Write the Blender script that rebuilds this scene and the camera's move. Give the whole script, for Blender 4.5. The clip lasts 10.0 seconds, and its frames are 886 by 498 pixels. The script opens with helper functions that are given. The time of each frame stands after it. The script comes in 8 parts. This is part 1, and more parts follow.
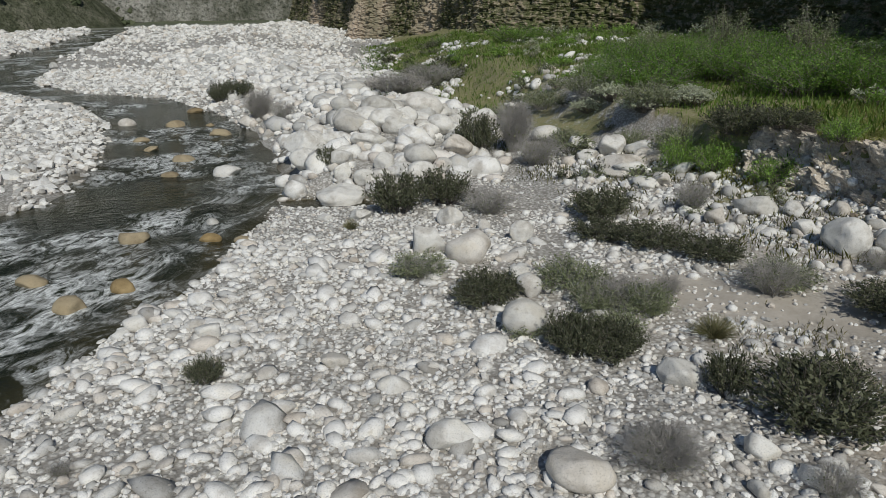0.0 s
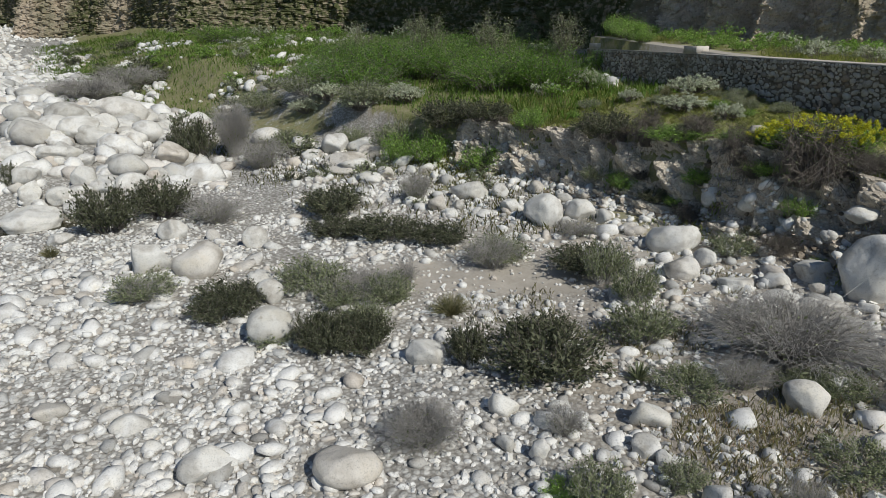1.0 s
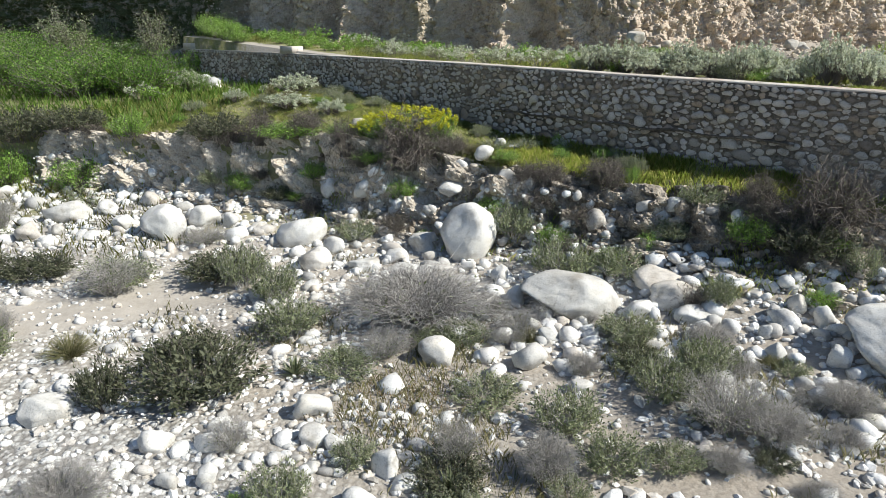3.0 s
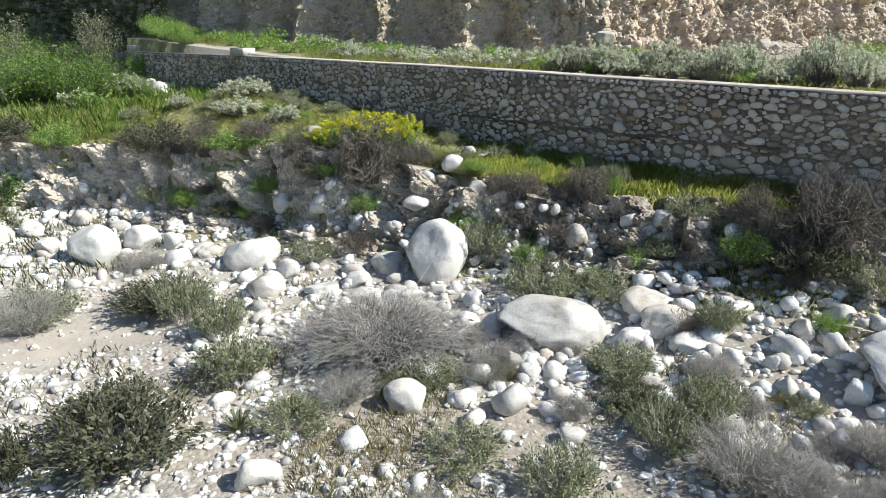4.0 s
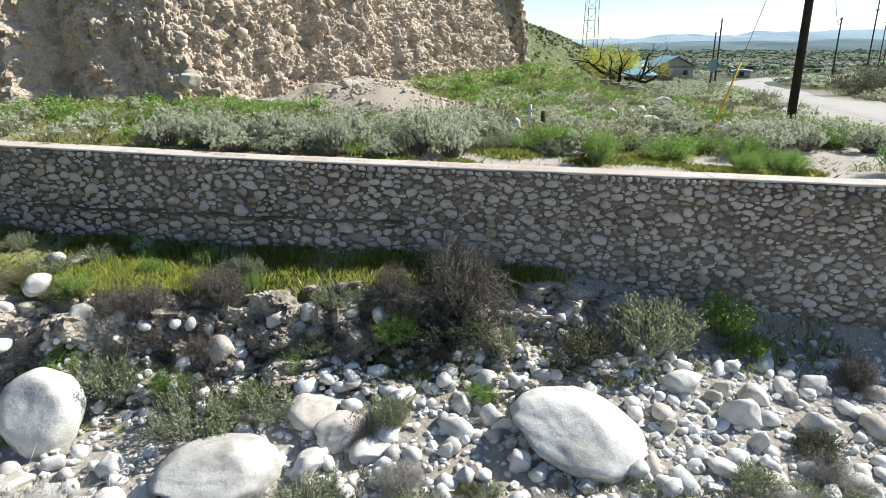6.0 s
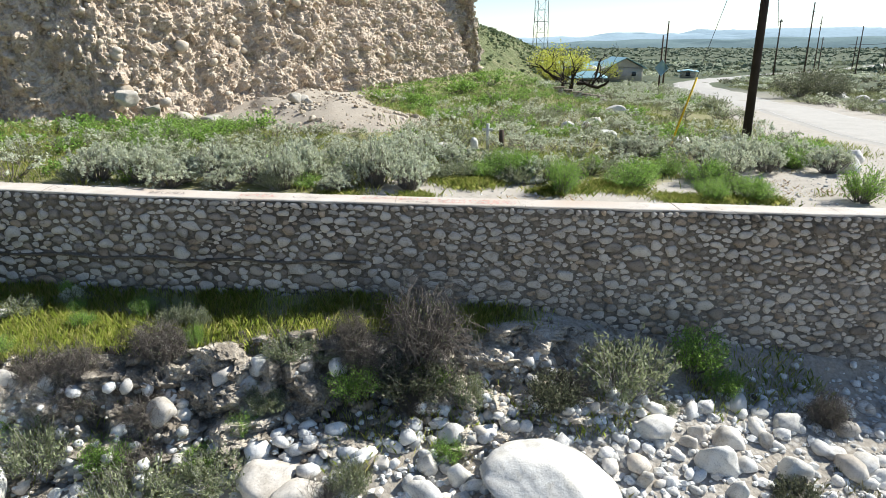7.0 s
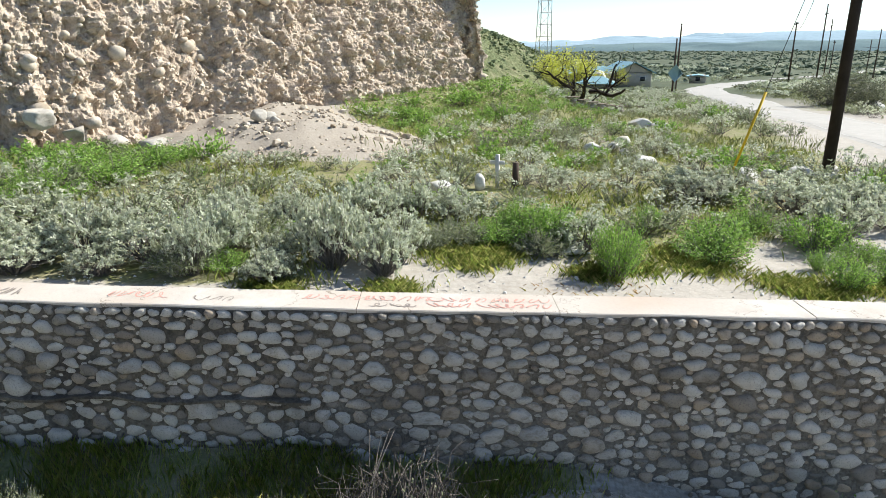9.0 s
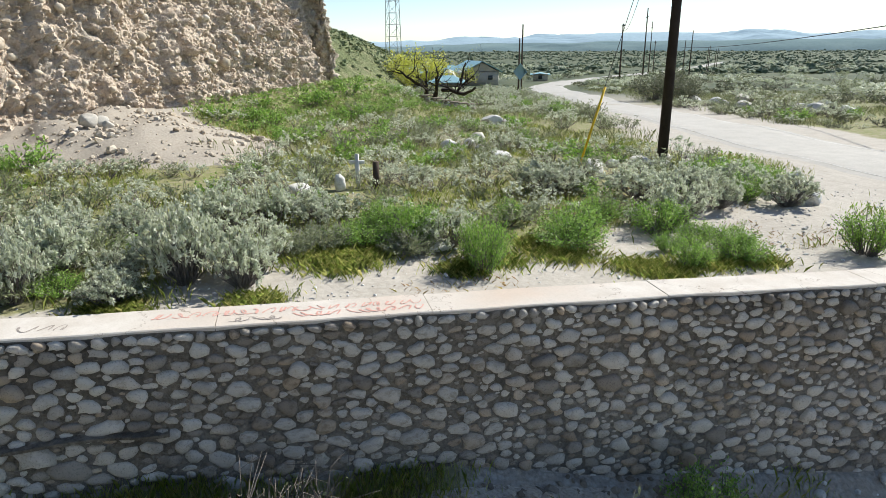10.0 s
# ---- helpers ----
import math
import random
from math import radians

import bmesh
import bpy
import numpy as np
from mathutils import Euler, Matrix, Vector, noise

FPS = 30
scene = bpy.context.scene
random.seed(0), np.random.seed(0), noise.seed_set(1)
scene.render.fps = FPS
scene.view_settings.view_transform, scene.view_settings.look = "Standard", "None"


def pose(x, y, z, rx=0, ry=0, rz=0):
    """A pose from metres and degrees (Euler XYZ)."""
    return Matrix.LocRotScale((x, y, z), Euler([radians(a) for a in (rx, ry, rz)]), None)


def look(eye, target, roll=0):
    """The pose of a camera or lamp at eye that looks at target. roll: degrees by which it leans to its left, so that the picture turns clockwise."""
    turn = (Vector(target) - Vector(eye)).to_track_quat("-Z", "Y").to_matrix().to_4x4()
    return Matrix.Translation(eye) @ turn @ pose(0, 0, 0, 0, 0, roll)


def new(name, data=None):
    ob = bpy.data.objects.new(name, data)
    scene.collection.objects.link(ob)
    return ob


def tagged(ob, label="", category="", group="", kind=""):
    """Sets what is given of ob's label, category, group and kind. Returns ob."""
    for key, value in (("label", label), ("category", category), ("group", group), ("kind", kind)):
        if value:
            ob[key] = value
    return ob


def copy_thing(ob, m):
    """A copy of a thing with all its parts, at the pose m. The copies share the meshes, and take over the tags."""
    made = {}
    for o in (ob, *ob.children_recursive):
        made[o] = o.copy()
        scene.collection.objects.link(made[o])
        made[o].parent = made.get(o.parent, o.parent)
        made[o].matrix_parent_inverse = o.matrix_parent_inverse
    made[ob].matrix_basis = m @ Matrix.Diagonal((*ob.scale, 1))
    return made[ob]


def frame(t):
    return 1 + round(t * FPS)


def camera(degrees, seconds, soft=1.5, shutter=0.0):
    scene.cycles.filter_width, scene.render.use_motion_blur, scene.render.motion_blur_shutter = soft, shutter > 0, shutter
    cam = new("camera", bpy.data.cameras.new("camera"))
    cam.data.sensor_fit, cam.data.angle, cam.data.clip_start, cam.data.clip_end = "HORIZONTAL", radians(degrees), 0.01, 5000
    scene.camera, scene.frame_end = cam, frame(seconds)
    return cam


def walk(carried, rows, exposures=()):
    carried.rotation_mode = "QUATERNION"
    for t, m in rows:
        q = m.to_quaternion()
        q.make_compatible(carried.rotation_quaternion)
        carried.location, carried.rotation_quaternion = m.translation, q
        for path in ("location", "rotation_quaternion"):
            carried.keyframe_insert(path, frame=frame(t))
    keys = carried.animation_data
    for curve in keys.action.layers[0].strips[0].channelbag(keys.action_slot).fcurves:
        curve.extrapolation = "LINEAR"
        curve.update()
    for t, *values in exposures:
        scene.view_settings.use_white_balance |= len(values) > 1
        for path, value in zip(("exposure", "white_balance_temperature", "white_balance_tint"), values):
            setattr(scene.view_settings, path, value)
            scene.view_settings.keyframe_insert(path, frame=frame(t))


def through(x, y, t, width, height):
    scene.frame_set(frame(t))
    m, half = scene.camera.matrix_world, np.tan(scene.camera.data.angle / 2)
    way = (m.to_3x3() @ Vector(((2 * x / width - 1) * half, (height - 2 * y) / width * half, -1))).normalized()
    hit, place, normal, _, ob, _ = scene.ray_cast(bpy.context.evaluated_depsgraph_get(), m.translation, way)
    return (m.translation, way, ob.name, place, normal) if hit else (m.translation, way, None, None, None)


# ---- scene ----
# ---- camera ----
cam = camera(69.0, 10.0, soft=0.55)
METRES, EYE, TILT, LEAN, TURN = 14.0, 6.7, -17.5, 0.5, 0.0
ROWS = [
    (0.0, 0.0, 0.0, 0.0, 0.0, 0.0, -0.0),
    (0.5, -0.0015, 0.006, -0.002, -11.61, -0.24, 3.47),
    (1.0, -0.0032, 0.0094, -0.0028, -23.29, -1.29, 6.89),
    (1.5, -0.0033, 0.0104, -0.0059, -35.08, -2.95, 9.99),
    (2.0, -0.0039, 0.0115, -0.0079, -47.16, -5.34, 12.66),
    (2.5, -0.0058, 0.0148, -0.0053, -55.99, -7.45, 14.34),
    (2.7, -0.0052, 0.0152, -0.0052, -56.35, -7.5, 14.4),
    (3.8, 0.0684, 0.0625, 0.0067, -56.75, -7.43, 14.87),
    (4.0, 0.1072, 0.0855, 0.0139, -59.64, -8.15, 15.14),
    (4.5, 0.2007, 0.1431, 0.0386, -69.97, -11.06, 16.31),
    (5.0, 0.2301, 0.1626, 0.0599, -75.79, -12.79, 16.82),
    (5.5, 0.2321, 0.1417, 0.1099, -84.12, -15.21, 17.34),
    (6.0, 0.2294, 0.1241, 0.1678, -96.5, -18.9, 17.49),
    (6.2, 0.2345, 0.1172, 0.1895, -99.75, -19.87, 17.47),
    (7.3, 0.3654, 0.1003, 0.212, -100.92, -20.35, 17.42),
    (7.5, 0.4075, 0.091, 0.2086, -100.8, -20.17, 17.44),
    (8.0, 0.5247, 0.0679, 0.2014, -100.81, -20.1, 17.5),
    (8.5, 0.636, 0.0435, 0.1941, -100.83, -20.04, 17.53),
    (9.0, 0.7336, 0.0205, 0.194, -100.86, -20.03, 17.57),
    (9.5, 0.7584, 0.0141, 0.1895, -107.87, -22.13, 17.16),
    (10.0, 0.7557, 0.0202, 0.188, -114.07, -23.9, 16.54),
]
EXPOSURES = [(t, e, 6350, 8) for t, e in ((0.0, -0.74), (1.0, -0.5), (2.0, 0.04), (2.7, 0.32), (4.5, 0.58), (6.0, 0.6), (8.0, 0.72), (9.0, 0.72), (10.0, 0.52))]
walk(cam, [(t, pose(0, 0, EYE, TILT, LEAN, TURN) @ pose(METRES * x, METRES * y, METRES * z, 90 + pitch, roll, yaw)) for t, x, y, z, yaw, pitch, roll in ROWS], EXPOSURES)

# ---- light ----
SUN_EL, SUN_X, SUN_Y = 40.0, 0.28, -0.96
world = bpy.data.worlds.new("sky")
scene.world = world
world.use_nodes = True
wn = world.node_tree
sky = wn.nodes.new("ShaderNodeTexSky")
sky.sky_type = "NISHITA"
sky.sun_disc = False
sky.sun_elevation = radians(SUN_EL)
sky.sun_rotation = math.atan2(SUN_X, SUN_Y)
sky.air_density, sky.dust_density, sky.ozone_density, sky.altitude = 0.85, 0.15, 1.6, 300
wn.links.new(sky.outputs[0], wn.nodes["Background"].inputs[0])
wn.nodes["Background"].inputs[1].default_value = 0.10
sun = new("sun", bpy.data.lights.new("sun", "SUN"))
sun.data.energy, sun.data.angle, sun.data.color = 5.0, radians(0.53), (1.0, 0.95, 0.86)
ch = math.cos(radians(SUN_EL))
sun.matrix_world = look((SUN_X * ch * 100, SUN_Y * ch * 100, math.sin(radians(SUN_EL)) * 100), (0, 0, 0))
# ---- the lie of the land ----
def smooth(a, b, v):
    k = np.clip((v - a) / (b - a), 0, 1)
    return k * k * (3 - 2 * k)


def lattice(ix, iy, seed):
    h = np.sin(ix * 127.1 + iy * 311.7 + seed * 74.7) * 43758.5453
    return h - np.floor(h)


def vnoise(x, y, seed=0):
    """Smooth value noise in the plane, 0 to 1."""
    ix, iy = np.floor(x), np.floor(y)
    fx, fy = x - ix, y - iy
    fx, fy = fx * fx * (3 - 2 * fx), fy * fy * (3 - 2 * fy)
    a, b = lattice(ix, iy, seed), lattice(ix + 1, iy, seed)
    c, d = lattice(ix, iy + 1, seed), lattice(ix + 1, iy + 1, seed)
    return (a + (b - a) * fx) * (1 - fy) + (c + (d - c) * fx) * fy


def cobbled(x, y, size, seed=0, share=0.6):
    """Rounded stones standing out of a face: 0 between them, up to 1 on their crowns."""
    x, y = x / size, y / size
    ix, iy = np.floor(x), np.floor(y)
    best = np.zeros(np.shape(x))
    for dx in (-1, 0, 1):
        for dy in (-1, 0, 1):
            cx, cy = ix + dx, iy + dy
            on = lattice(cx, cy, seed + 5) < share
            px, py = cx + 0.2 + 0.6 * lattice(cx, cy, seed), cy + 0.2 + 0.6 * lattice(cx, cy, seed + 9)
            r = 0.3 + 0.35 * lattice(cx, cy, seed + 13)
            d = np.hypot(x - px, (y - py) * 1.25) / r
            best = np.maximum(best, np.where(on, np.sqrt(np.maximum(1 - d * d, 0)) * r * 1.6, 0))
    return best


def rubble(x, y, size, seed=0):
    """Angular broken pieces: each cell a flat facet of its own height and tilt, about -0.5 to 0.8."""
    x, y = x / size, y / size
    ix, iy = np.floor(x), np.floor(y)
    best, val = np.full(np.shape(x), 9.0), np.zeros(np.shape(x))
    for dx in (-1, 0, 1):
        for dy in (-1, 0, 1):
            cx, cy = ix + dx, iy + dy
            px, py = cx + lattice(cx, cy, seed), cy + lattice(cx, cy, seed + 9)
            d = np.hypot(x - px, y - py)
            tone = lattice(cx, cy, seed + 13)
            v = tone - 0.35 + (x - px) * (lattice(cx, cy, seed + 17) - 0.5) * 1.1 + (y - py) * (lattice(cx, cy, seed + 21) - 0.3) * 1.1 - d * 0.45
            val = np.where(d < best, v, val)
            best = np.minimum(best, d)
    return val


def fbm(x, y, size, octaves=4, seed=0):
    """Layered noise about zero, about -0.5 to 0.5."""
    total, amp, norm = 0, 1.0, 0
    for k in range(octaves):
        total = total + amp * (vnoise(x / size * 2 ** k, y / size * 2 ** k, seed + k * 3) - 0.5)
        norm += amp
        amp *= 0.5
    return total / norm


WALL_Y = [-60, -30, -16, -9.5, -6.3, -3.1, 0.6, 3.2, 5.5, 7.6, 16, 27.5, 40]
WALL_X = [11, 13.0, 15.7, 17.05, 17.72, 18.3, 18.9, 19.35, 19.8, 20.3, 22.5, 25.7, 28.5]
WALL_END = 38.5


def wall_x(y):
    """The river face of the wall."""
    return np.interp(y, WALL_Y, WALL_X)


def wall_top(y):
    return np.interp(y, [-40, -9, -1, 5, 13.4, 26, 40], [4.9, 5.26, 5.5, 5.7, 5.95, 6.2, 6.42])


BANK_Y = [-40, -9, -5, -2, 2, 6, 10, 13, 15, 18, 22, 30, 45, 70, 120, 300]
BANK_FOOT = [14.5, 16.4, 15.9, 15.6, 15.75, 15.9, 15.7, 15.5, 15.2, 14.4, 13.1, 10.0, 4, -2, -6, -20]
BANK_TOP = [15.0, 17.0, 17.6, 17.95, 17.8, 17.75, 17.3, 16.6, 16.1, 15.2, 13.9, 11.3, 8, 4, 2, -10]
FOOT_Z = [0.9, 1.25, 1.45, 1.5, 1.35, 1.12, 1.05, 1.15, 1.3, 1.4, 1.5, 1.7, 2.2, 3.8, 8, 24]
TOP_Z = [1.0, 1.6, 2.25, 2.75, 3.0, 3.0, 3.2, 3.55, 3.75, 3.7, 3.5, 3.5, 4.4, 6.2, 10.5, 26]
BASE_Z = [1.0, 1.7, 2.35, 2.95, 3.3, 3.35, 3.4, 3.7, 3.95, 4.2, 4.5, 4.4, 5.8, 7.5, 12, 28]
RIVER = [(-19, -60, 6.5), (-16.5, -10, 6.5), (-15.8, 10, 6.1), (-13.4, 20, 6.2), (-12.2, 28, 5.4), (-14.4, 36, 5.2), (-17.4, 44, 4.8), (-22, 52, 4.6), (-29.5, 61, 4.0),
         (-40, 67.5, 2.7), (-50, 75, 3.6), (-59, 89, 5.5), (-66.5, 107, 5), (-72, 130, 4.5), (-88, 180, 4.5), (-120, 240, 5)]
CLIFF = [(200, 60), (80, 28), (58, 12), (60, -4), (55.5, -12.8), (48.5, -5.2), (43.5, 0.4), (39.5, 5), (36.2, 8.3), (33.4, 11), (33, 18), (32.3, 27), (31.6, 36), (30.6, 44), (31.5, 48), (30, 56), (27.5, 68), (24.5, 80),
         (15, 88), (5, 93), (-4, 120), (-9, 130), (-20, 136), (-22, 160), (-44, 205), (-55, 240)]


def up_bank(x, y):
    """How far up the face of the bank a place lies: 0 at its foot, 1 at its edge."""
    foot, top = np.interp(y, BANK_Y, BANK_FOOT), np.interp(y, BANK_Y, BANK_TOP)
    return (x - foot) / np.maximum(top - foot, 0.2)


def rise(y):
    """The fall of the river bed along the valley."""
    return np.interp(y, [-200, 12, 40, 80, 150, 300, 800], [-3, 0, 0.95, 3.2, 9, 20, 50])


def river_edge(x, y):
    """How far outside the water's edge a place lies (minus: in the water)."""
    best = np.full(np.shape(x), 1e9)
    for (ax, ay, aw), (bx, by, bw) in zip(RIVER, RIVER[1:]):
        k = np.clip(((x - ax) * (bx - ax) + (y - ay) * (by - ay)) / ((bx - ax) ** 2 + (by - ay) ** 2), 0, 1)
        best = np.minimum(best, np.hypot(x - ax - k * (bx - ax), y - ay - k * (by - ay)) - (aw + k * (bw - aw)))
    cove = np.hypot((x + 5.2) / 2.6, (y - 27.2) / 0.9) - 1
    return np.minimum(best + fbm(x, y, 3.5, 3, 11) * 1.5, cove)


def cliff_gap(x, y):
    """Distance in front of the cliff's foot (minus: behind it)."""
    best, inside = np.full(np.shape(x), 1e9), np.zeros(np.shape(x), bool)
    ring = CLIFF + [(-30, 900), (900, 900), (900, 60), CLIFF[0]]
    for k, ((ax, ay), (bx, by)) in enumerate(zip(ring, ring[1:])):
        dx, dy = bx - ax, by - ay
        if k < len(CLIFF) - 1:
            t = np.clip(((x - ax) * dx + (y - ay) * dy) / (dx * dx + dy * dy), 0, 1)
            best = np.minimum(best, np.hypot(x - ax - t * dx, y - ay - t * dy))
        if dy:
            inside ^= ((ay > y) != (by > y)) & (x < ax + (y - ay) * dx / dy)
    return np.where(inside, -best, best)


def talus(x, y):
    """The fan of bare earth below the cliff: 1 at its head, 0 at its rim."""
    along, across = ((y - 3.4) * 0.73 - (x - 38.6) * 0.68) / 5.2, (-(x - 38.6) * 0.73 - (y - 3.4) * 0.68) / 8.0
    return np.maximum(1 - np.hypot(along, across) + fbm(x, y, 2.4, 3, 155) * 0.35, 0)


def water_z(y):
    return rise(y) - 0.32


def ground_z(x, y):
    x, y = np.asarray(x, float), np.asarray(y, float)
    foot, top = np.interp(y, BANK_Y, BANK_FOOT), np.interp(y, BANK_Y, BANK_TOP)
    wob = fbm(x, y, 2.2, 3, 5)
    foot, top = foot + wob * 0.7, top + wob * 0.9
    fz, tz, bz = np.interp(y, BANK_Y, FOOT_Z), np.interp(y, BANK_Y, TOP_Z), np.interp(y, BANK_Y, BASE_Z)
    low = rise(y)
    away = np.maximum(foot - x, 0)
    flood = low + (fz - low) * np.exp(-away / np.interp(y, [-2, 4, 12], [4.5, 3.1, 4.5]))
    bar = np.interp(y, [26.5, 31, 38, 45, 70, 130], [0, 0.8, 1.7, 1.7, 1.3, 1.0]) * np.exp(-((x - np.interp(y, [30, 45, 70, 130], [-3.5, -5, -14, -45])) / np.interp(y, [30, 70], [4, 8])) ** 2)
    flood = flood + bar + fbm(x, y, 5, 3, 2) * 0.3 + fbm(x, y, 1.1, 3, 8) * 0.12
    edge = river_edge(x, y)
    flood = np.where(edge < 1.5, flood * smooth(-0.2, 1.5, edge) + (low - 0.25) * (1 - smooth(-0.2, 1.5, edge)), flood)
    flood = flood - 0.55 * smooth(0.3, -1.5, edge)
    run = np.clip((x - foot) / np.maximum(top - foot, 0.2), 0, 1)
    face = 0.55 * run + 0.45 * smooth(0.25, 0.95, run)
    wx = wall_x(y)
    back = np.clip((x - top) / np.maximum(wx - top, 0.5), 0, 1)
    shelf = tz + (bz - tz) * back + fbm(x, y, 3, 3, 7) * 0.22
    shelf = shelf + 0.5 * np.exp(-(((x - 19.5) / 2.4) ** 2 + ((y - 20) / 6.5) ** 2))
    riverside = flood + (shelf - flood) * face
    riverside = riverside + face * (1 - face) * fbm(x, y, 0.8, 3, 4) * 1.1
    # above the wall
    gap = cliff_gap(x, y)
    up = wall_top(y) - 0.1 - np.interp(x, [18, 26, 36, 65, 115, 200, 400, 1500], [0, 0, 0.25, 1.4, 2.4, 4, 7, 11])
    up = up + fbm(x, y, 6, 3, 9) * 0.35 * smooth(0.7, 4, x - wx) + np.interp(y, [-14, 1, 6, 14], [2.9, 1.5, 0.35, 0.3]) * np.exp(-np.maximum(gap, 0) / 3.6) + smooth(12, 2, gap) * smooth(14, 40, y) * 0.8 + (0.75 * smooth(0, 0.85, talus(x, y)) + talus(x, y) * (fbm(x, y, 1.6, 3, 151) * 1.1 + fbm(x, y, 0.5, 2, 153) * 0.3))
    up = np.where(y > WALL_END, np.maximum(up, bz), up)
    step = np.where(y < WALL_END, np.where(x > wx + 0.25, 1.0, 0.0), smooth(0, 9, x - wx))
    step = np.where((y >= WALL_END) & (y < WALL_END + 5), np.where(x > wx + 0.25, smooth(0, 9 * (y - WALL_END) / 5 + 0.1, x - wx), step), step)
    return riverside + (up - riverside) * step


ROAD = [(-14, -19.5), (6, -20.0), (18, -21.2), (25, -22.6), (32, -24.4), (43, -30.2), (62, -39), (80, -47.5), (95, -52.5), (112, -62), (128, -77), (145, -97), (185, -150), (260, -240), (420, -420)]


def road_gap(x, y):
    best = np.full(np.shape(x), 1e9)
    for (ax, ay), (bx, by) in zip(ROAD, ROAD[1:]):
        k = np.clip(((x - ax) * (bx - ax) + (y - ay) * (by - ay)) / ((bx - ax) ** 2 + (by - ay) ** 2), 0, 1)
        best = np.minimum(best, np.hypot(x - ax - k * (bx - ax), y - ay - k * (by - ay)))
    return best



TRAIL = [(6.0, 16.6), (8.6, 14.9), (10.6, 13.9), (11.2, 15.6), (12.0, 17.2)]


def trail_gap(x, y):
    best = np.full(np.shape(x), 1e9)
    for (ax, ay), (bx, by) in zip(TRAIL, TRAIL[1:]):
        k = np.clip(((x - ax) * (bx - ax) + (y - ay) * (by - ay)) / ((bx - ax) ** 2 + (by - ay) ** 2), 0, 1)
        best = np.minimum(best, np.hypot(x - ax - k * (bx - ax), y - ay - k * (by - ay)))
    return best
# ---- materials ----
class Tree:
    """A small builder for node materials."""

    def __init__(self, name, rough=0.9, spec=0.3, coords="Object", scatter=False):
        self.mat = bpy.data.materials.new(name)
        self.mat.use_nodes = True
        self.nt = self.mat.node_tree
        self.bsdf = self.nt.nodes["Principled BSDF"]
        self.bsdf.inputs["Roughness"].default_value = rough
        self.bsdf.inputs["Specular IOR Level"].default_value = spec
        if coords == "World":
            self.co = self.nt.nodes.new("ShaderNodeNewGeometry").outputs["Position"]
        else:
            tc = self.nt.nodes.new("ShaderNodeTexCoord").outputs["Object"]
            info = self.nt.nodes.new("ShaderNodeObjectInfo").outputs["Random"]
            sh = self.math("MULTIPLY", info, 37.0)
            add = self.nt.nodes.new("ShaderNodeVectorMath")
            self.nt.links.new(tc, add.inputs[0])
            self.nt.links.new(sh, add.inputs[1])
            self.co = add.outputs[0]
            self.rand = info

    def put(self, socket, v):
        if isinstance(v, bpy.types.NodeSocket):
            self.nt.links.new(v, socket)
        elif isinstance(v, tuple) and len(v) == 3 and socket.type == "RGBA":
            socket.default_value = (*v, 1)
        else:
            socket.default_value = v

    def math(self, op, a, b=0.0, clamp=False):
        n = self.nt.nodes.new("ShaderNodeMath")
        n.operation, n.use_clamp = op, clamp
        self.put(n.inputs[0], a)
        self.put(n.inputs[1], b)
        return n.outputs[0]

    def noise(self, scale, detail=5, rough=0.6, distort=0.0, co=None, stretch=None):
        n = self.nt.nodes.new("ShaderNodeTexNoise")
        n.inputs["Scale"].default_value, n.inputs["Detail"].default_value = scale, detail
        n.inputs["Roughness"].default_value, n.inputs["Distortion"].default_value = rough, distort
        src = co or self.co
        if stretch:
            mp = self.nt.nodes.new("ShaderNodeMapping")
            mp.inputs["Scale"].default_value = stretch
            self.nt.links.new(src, mp.inputs["Vector"])
            src = mp.outputs[0]
        self.nt.links.new(src, n.inputs["Vector"])
        return n.outputs["Fac"]

    def cells(self, scale, feature="F1", out="Distance", rand=1.0, co=None):
        n = self.nt.nodes.new("ShaderNodeTexVoronoi")
        n.feature = feature
        n.inputs["Scale"].default_value = scale
        n.inputs["Randomness"].default_value = rand
        self.nt.links.new(co or self.co, n.inputs["Vector"])
        return n.outputs[out]

    def ramp(self, fac, *stops):
        n = self.nt.nodes.new("ShaderNodeValToRGB")
        e = n.color_ramp.elements
        while len(e) < len(stops):
            e.new(0.5)
        for el, (p, c) in zip(e, stops):
            el.position = p
            el.color = (c, c, c, 1) if isinstance(c, (int, float)) else (*c, 1)
        self.put(n.inputs[0], fac)
        return n.outputs[0]

    def mix(self, fac, a, b, mode="MIX"):
        n = self.nt.nodes.new("ShaderNodeMix")
        n.data_type, n.blend_type = "RGBA", mode
        self.put(n.inputs[0], fac)
        self.put(n.inputs[6], a)
        self.put(n.inputs[7], b)
        return n.outputs[2]

    def attr(self, name):
        n = self.nt.nodes.new("ShaderNodeAttribute")
        n.attribute_name = name
        return n.outputs["Fac"]

    def island(self):
        return self.nt.nodes.new("ShaderNodeNewGeometry").outputs["Random Per Island"]

    def bump(self, height, strength=0.5, dist=0.05):
        n = self.nt.nodes.new("ShaderNodeBump")
        n.inputs["Strength"].default_value, n.inputs["Distance"].default_value = strength, dist
        self.nt.links.new(height, n.inputs["Height"])
        old = self.bsdf.inputs["Normal"]
        if old.is_linked:
            self.nt.links.new(old.links[0].from_socket, n.inputs["Normal"])
        self.nt.links.new(n.outputs[0], old)

    def colour(self, c):
        self.put(self.bsdf.inputs["Base Color"], c)
        return self

    def done(self):
        return self.mat


